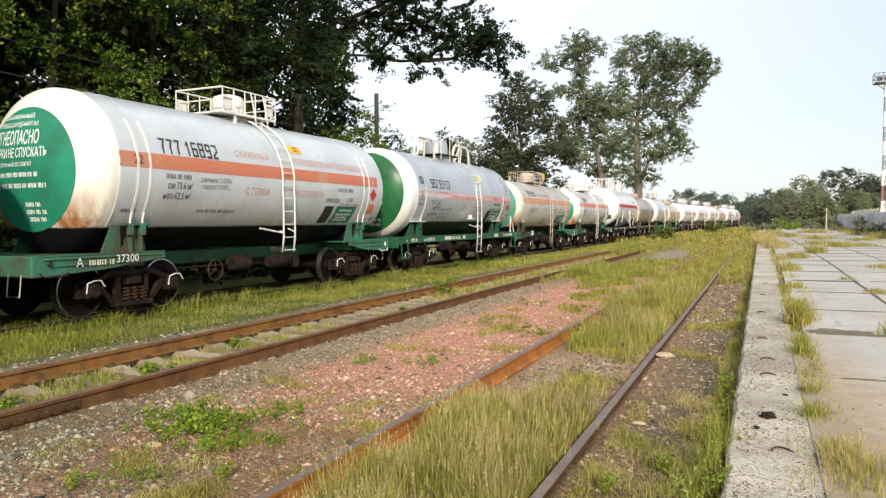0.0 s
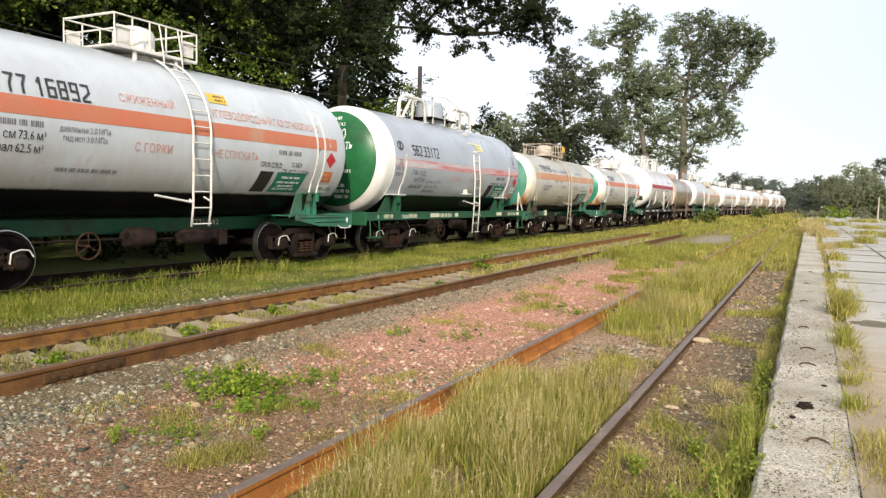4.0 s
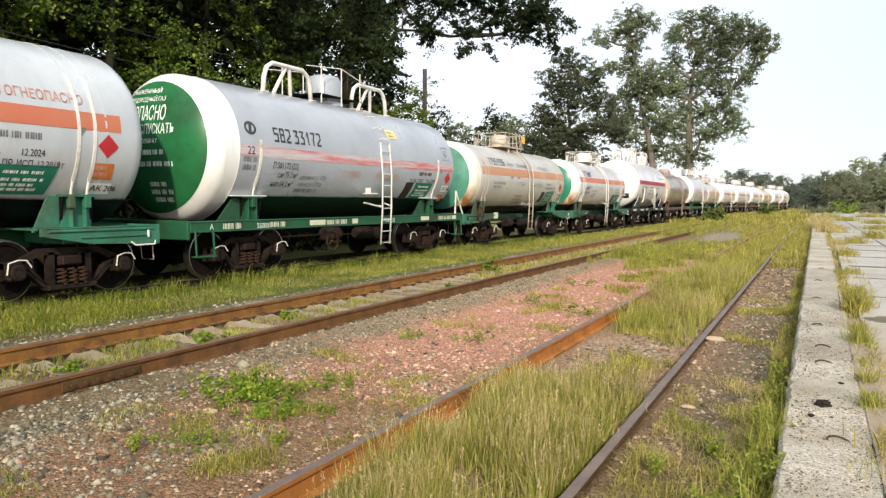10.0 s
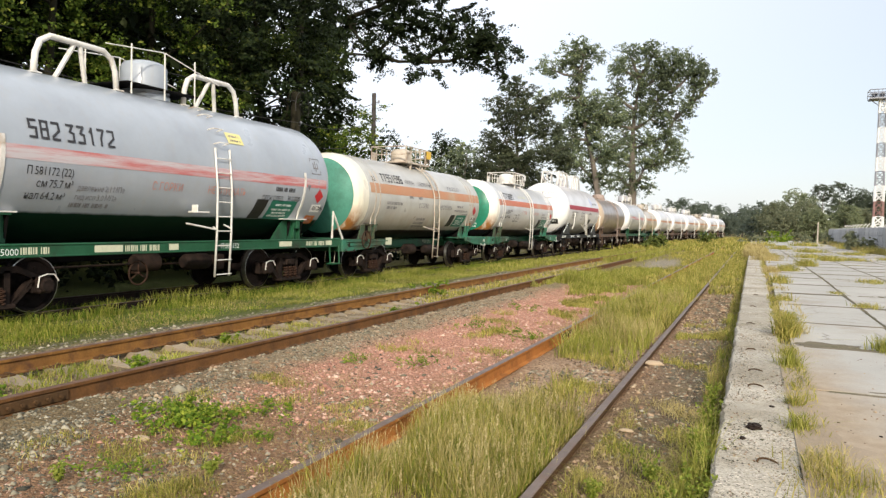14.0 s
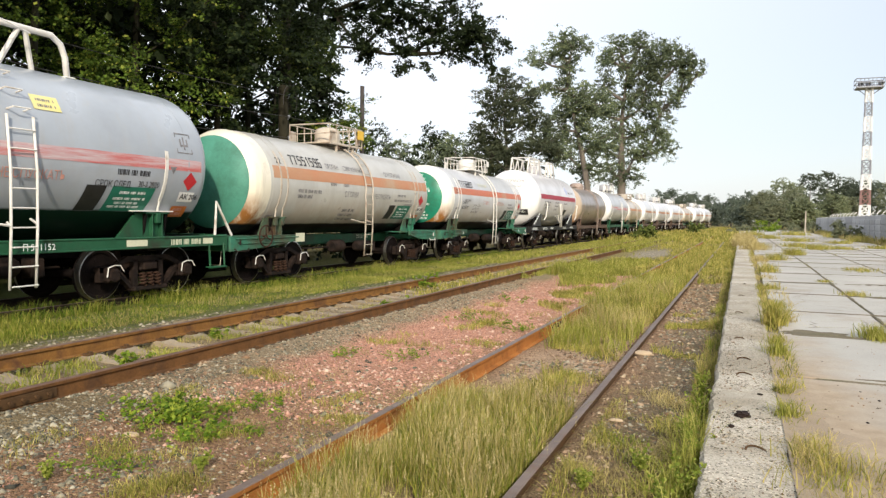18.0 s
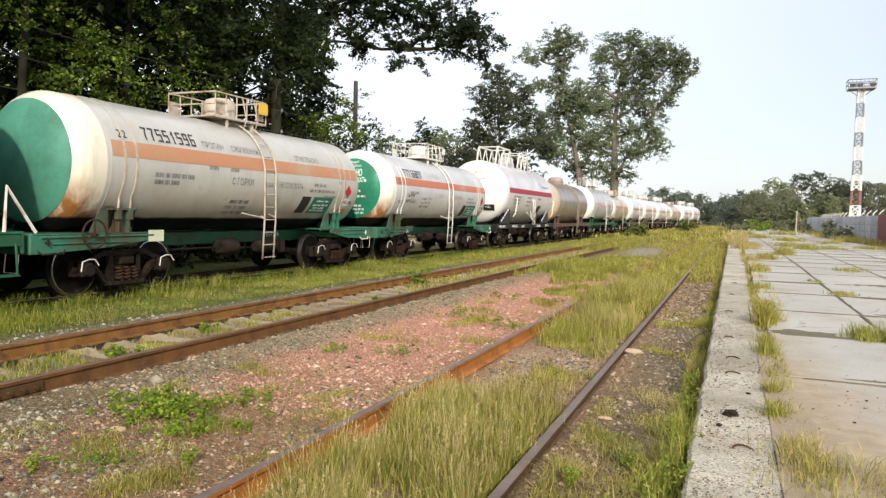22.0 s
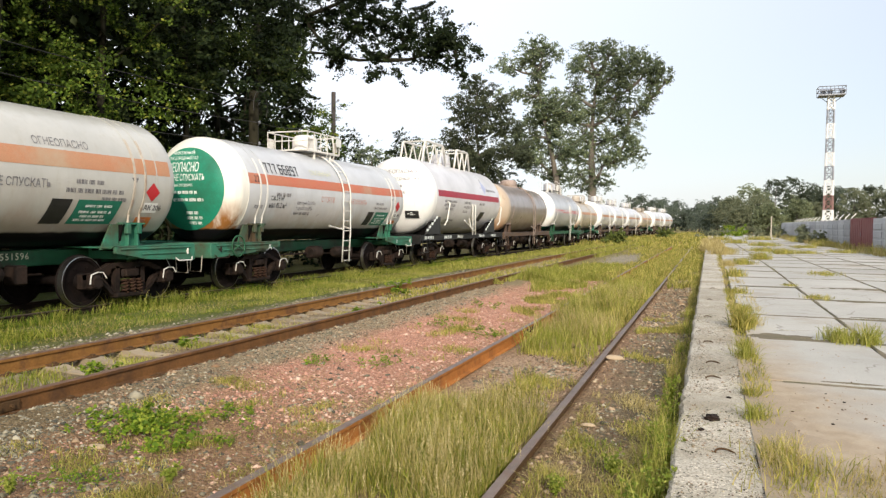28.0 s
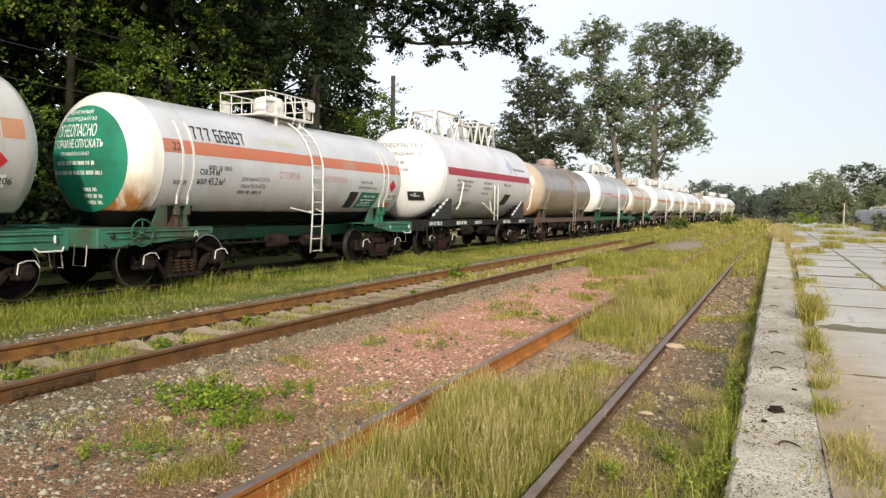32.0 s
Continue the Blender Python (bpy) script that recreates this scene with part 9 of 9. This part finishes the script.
def build_stones():
    rng = np.random.default_rng(17)
    pinks = rocky("pink granite chips", (0.27, 0.125, 0.088), (0.49, 0.255, 0.18), (0.61, 0.44, 0.34))
    greys = rocky("grey granite chips", (0.038, 0.036, 0.025), (0.165, 0.148, 0.098), (0.40, 0.36, 0.265))
    browns = rocky("brown ballast", (0.058, 0.036, 0.021), (0.235, 0.142, 0.078), (0.43, 0.33, 0.215))
    def strew(name, n, x0, x1, y0, y1, cut, power, size, mat, label, scale=1.0):
        xy = patchy(rng, n, x0, x1, y0, y1, scale, cut, power)
        stones(name, xy, heights(xy), size, rng, mat, label)
    strew("mixed_gravel", 20000, -5.2, -2.95, 2.6, 7.4, -0.6, 1.2, 0.012, browns, "loose brown chippings near the platform")
    strew("mixed_gravel", 5500, -5.3, -2.95, 2.6, 7.0, -0.05, 1.2, 0.014, greys, "loose grey chippings among the brown", 1.4)
    strew("mixed_gravel", 4200, -5.0, -2.95, 2.8, 8.0, 0.1, 1.2, 0.012, pinks, "pink chippings among the brown", 1.2)
    strew("coarse_gravel", 450, -5.3, -2.95, 2.6, 9.0, -0.4, 1.2, 0.024, greys, "coarser pale stones lying on the gravel")
    strew("coarse_gravel", 1500, -5.3, -3.7, 2.2, 4.3, -0.15, 1.0, 0.019, greys, "coarse grey ballast spilt near the platform")
    strew("pink_gravel", 20000, -4.95, -3.0, 5.4, 16, -0.6, 1.2, 0.014, pinks, "loose pink granite chippings between the tracks")
    strew("coarse_gravel", 900, -5.0, -3.0, 6.5, 20, -0.5, 1.2, 0.024, pinks, "coarser pale pink stones between the tracks")
    strew("pink_gravel", 5000, -5.1, -3.0, 15, 24, -0.6, 1.2, 0.018, pinks, "pink chippings running out into the grass")
    strew("mixed_gravel", 6000, -5.82, -4.9, 5.0, 20, -0.6, 1.3, 0.016, browns, "brown chippings in the ballast beside the middle track")
    strew("grey_ballast", 7500, -5.82, -5.05, 2.6, 18, -0.6, 1.5, 0.016, greys, "loose grey ballast beside the middle track")
    strew("grey_ballast", 3500, -5.3, -4.6, 2.6, 6.0, -0.3, 1.1, 0.016, greys, "grey ballast spilt over the gravel")
    strew("grey_ballast", 9000, -8.55, -7.52, 3.5, 26, -0.6, 1.3, 0.02, greys, "pale ballast shoulder of the middle track")
    strew("brown_ballast", 5000, -7.4, -5.9, 3.0, 16, -0.4, 1.3, 0.016, browns, "dirty ballast between the sleepers")
    strew("brown_ballast", 7000, -1.2, -0.3, 2.4, 16, -0.5, 1.3, 0.016, browns, "brown ballast between rail and platform")
    strew("brown_ballast", 4500, -1.2, -0.3, 13, 26, -0.5, 1.2, 0.022, browns, "brown ballast between rail and platform farther on")
    strew("grey_ballast", 1500, -1.1, -0.3, 13, 24, -0.2, 1.2, 0.022, greys, "grey ballast between rail and platform farther on", 1.2)
    strew("grey_ballast", 3800, -1.1, -0.3, 5.0, 14, -0.1, 1.0, 0.016, greys, "grey ballast between rail and platform", 1.5)
    strew("brown_ballast", 5200, -2.7, -1.35, 6.2, 12.5, -0.4, 1.0, 0.017, browns, "brown ballast between the rails")
    strew("grey_ballast", 1200, -2.6, -1.5, 7.0, 10.5, 0.1, 1.0, 0.018, greys, "grey stones between the rails", 1.5)
    for name, n, x0, x1, y0, y1, size, mat, label in (("kerb_grit", 2600, -0.15, 0.33, 2.0, 13.0, 0.006, greys, "fine grit scattered over the kerb"), ("kerb_grit", 1400, -0.12, 0.33, 2.0, 12.0, 0.006, browns, "brown grit scattered over the kerb"),
                                                      ("kerb_grit", 900, 0.36, 1.5, 2.0, 10.0, 0.007, browns, "grit scattered over the slabs behind the kerb")):
        xy = patchy(rng, n, x0, x1, y0, y1, 1.6, -0.15, 1.2)
        stones(name, xy, np.full(len(xy), 0.2), size, rng, mat, label)
    for x, y, s, m, lab in [(-1.13, 9.57, 0.085, browns, "flat pale stone by the rail"), (-4.56, 4.37, 0.045, browns, "pale sandy stone in the gravel"), (-6.35, 5.05, 0.05, greys, "small white stone by the rail"), (-0.95, 6.3, 0.04, browns, "grey stone in the verge")]:
        bm = bmesh.new()
        bmesh.ops.create_icosphere(bm, subdivisions=2, radius=s)
        for v in bm.verts:
            v.co *= 1 + 0.35 * noise.noise(v.co * 14 + Vector((x, y, 0)))
            v.co.z *= 0.4
            v.co.x *= 1.5
        me = bpy.data.meshes.new("stone")
        bm.to_mesh(me)
        bm.free()
        me.materials.append(m)
        st = part("stone", me, None, m=pose(x, y, ground_height(x, y) + s * 0.2, 0, 0, 30 * s))
        tagged(st, lab, "stone", "loose stones")


build_stones()


# ---- poles and wires ----
def build_poles():
    # the second is no pole: it stands for a broken trunk with a wire loop
    spots = [(-16.4, 29.5, 7.75), (-16.4, 23.3, 6.7), (-16.4, 4.0, 6.9)]
    tops = []
    for k, (x, y, h) in enumerate(spots):
        p = empty("line_pole", "dark upright timber carrying the line wires behind the train", "pole", pose(x, y, 0), "line poles")
        sh = Shape()
        sh.rod([(0, 0, -0.2), (0, 0, h)], 0.22 if k == 1 else 0.13, 9, 0.19 if k == 1 else 0.10)
        part("pole_shaft", sh, BARK_DARK if k == 1 else POLE_WOOD, p, smooth=True, angle=40)
        if k == 1:
            lp = Shape()
            lp.rod([(0.3, 0.45 * math.cos(a), h - 0.6 + 0.6 * math.sin(a)) for a in [math.pi * q / 10 * 1.3 - 0.6 for q in range(11)]], 0.014, 5)
            part("wire_loop", lp, WIRE, p)
        for z in (h - 0.5, h - 1.3, h - 2.1):
            i = Shape()
            i.rod([(0.1, 0, z), (0.22, 0, z), (0.25, 0, z + 0.08)], 0.012, 5)
            i.lathe([(z + 0.06, 0.0), (z + 0.06, 0.045), (z + 0.12, 0.05), (z + 0.17, 0.03), (z + 0.18, 0)], 0.25, 0, 10, "z")
            part("insulator", i, MAST_GREY, p)
        tops.append((x + 0.25, y, h))
    w = empty("line_wires", "thin sagging wires strung between the poles", "wire")
    for a, b in zip(tops, tops[1:]):
        for dz in (0.4, 1.2, 2.0):
            s = Shape()
            s.rod([(a[0] + (b[0] - a[0]) * t, a[1] + (b[1] - a[1]) * t, a[2] - dz + (b[2] - a[2]) * t - 0.35 * 4 * t * (1 - t)) for t in np.linspace(0, 1, 9)], 0.012, 4)
            part("wire", s, WIRE, w)


build_poles()


# ---- what moves: the train rolls slowly towards the camera ----
def motions():
    ts = [0.5 * k for k in range(65)]
    run = np.interp(ts, [a for a, _ in ROLL], [b for _, b in ROLL])
    for wagon, wheels, at in TRAIN:
        rows = []
        for t, s in zip(ts, run):
            off, head = bend(at - s)
            rows.append((t, pose(TRACK_FAR[0] + off, at - s, TRACK_FAR[1], 0, 0, -math.degrees(head))))
        walk(wagon, rows)
        for w in wheels:
            x, y, z = w.matrix_basis.translation
            walk(w, [(t, pose(x, y, z, math.degrees(s / WHEEL_R))) for t, s in zip(ts, run)])


motions()
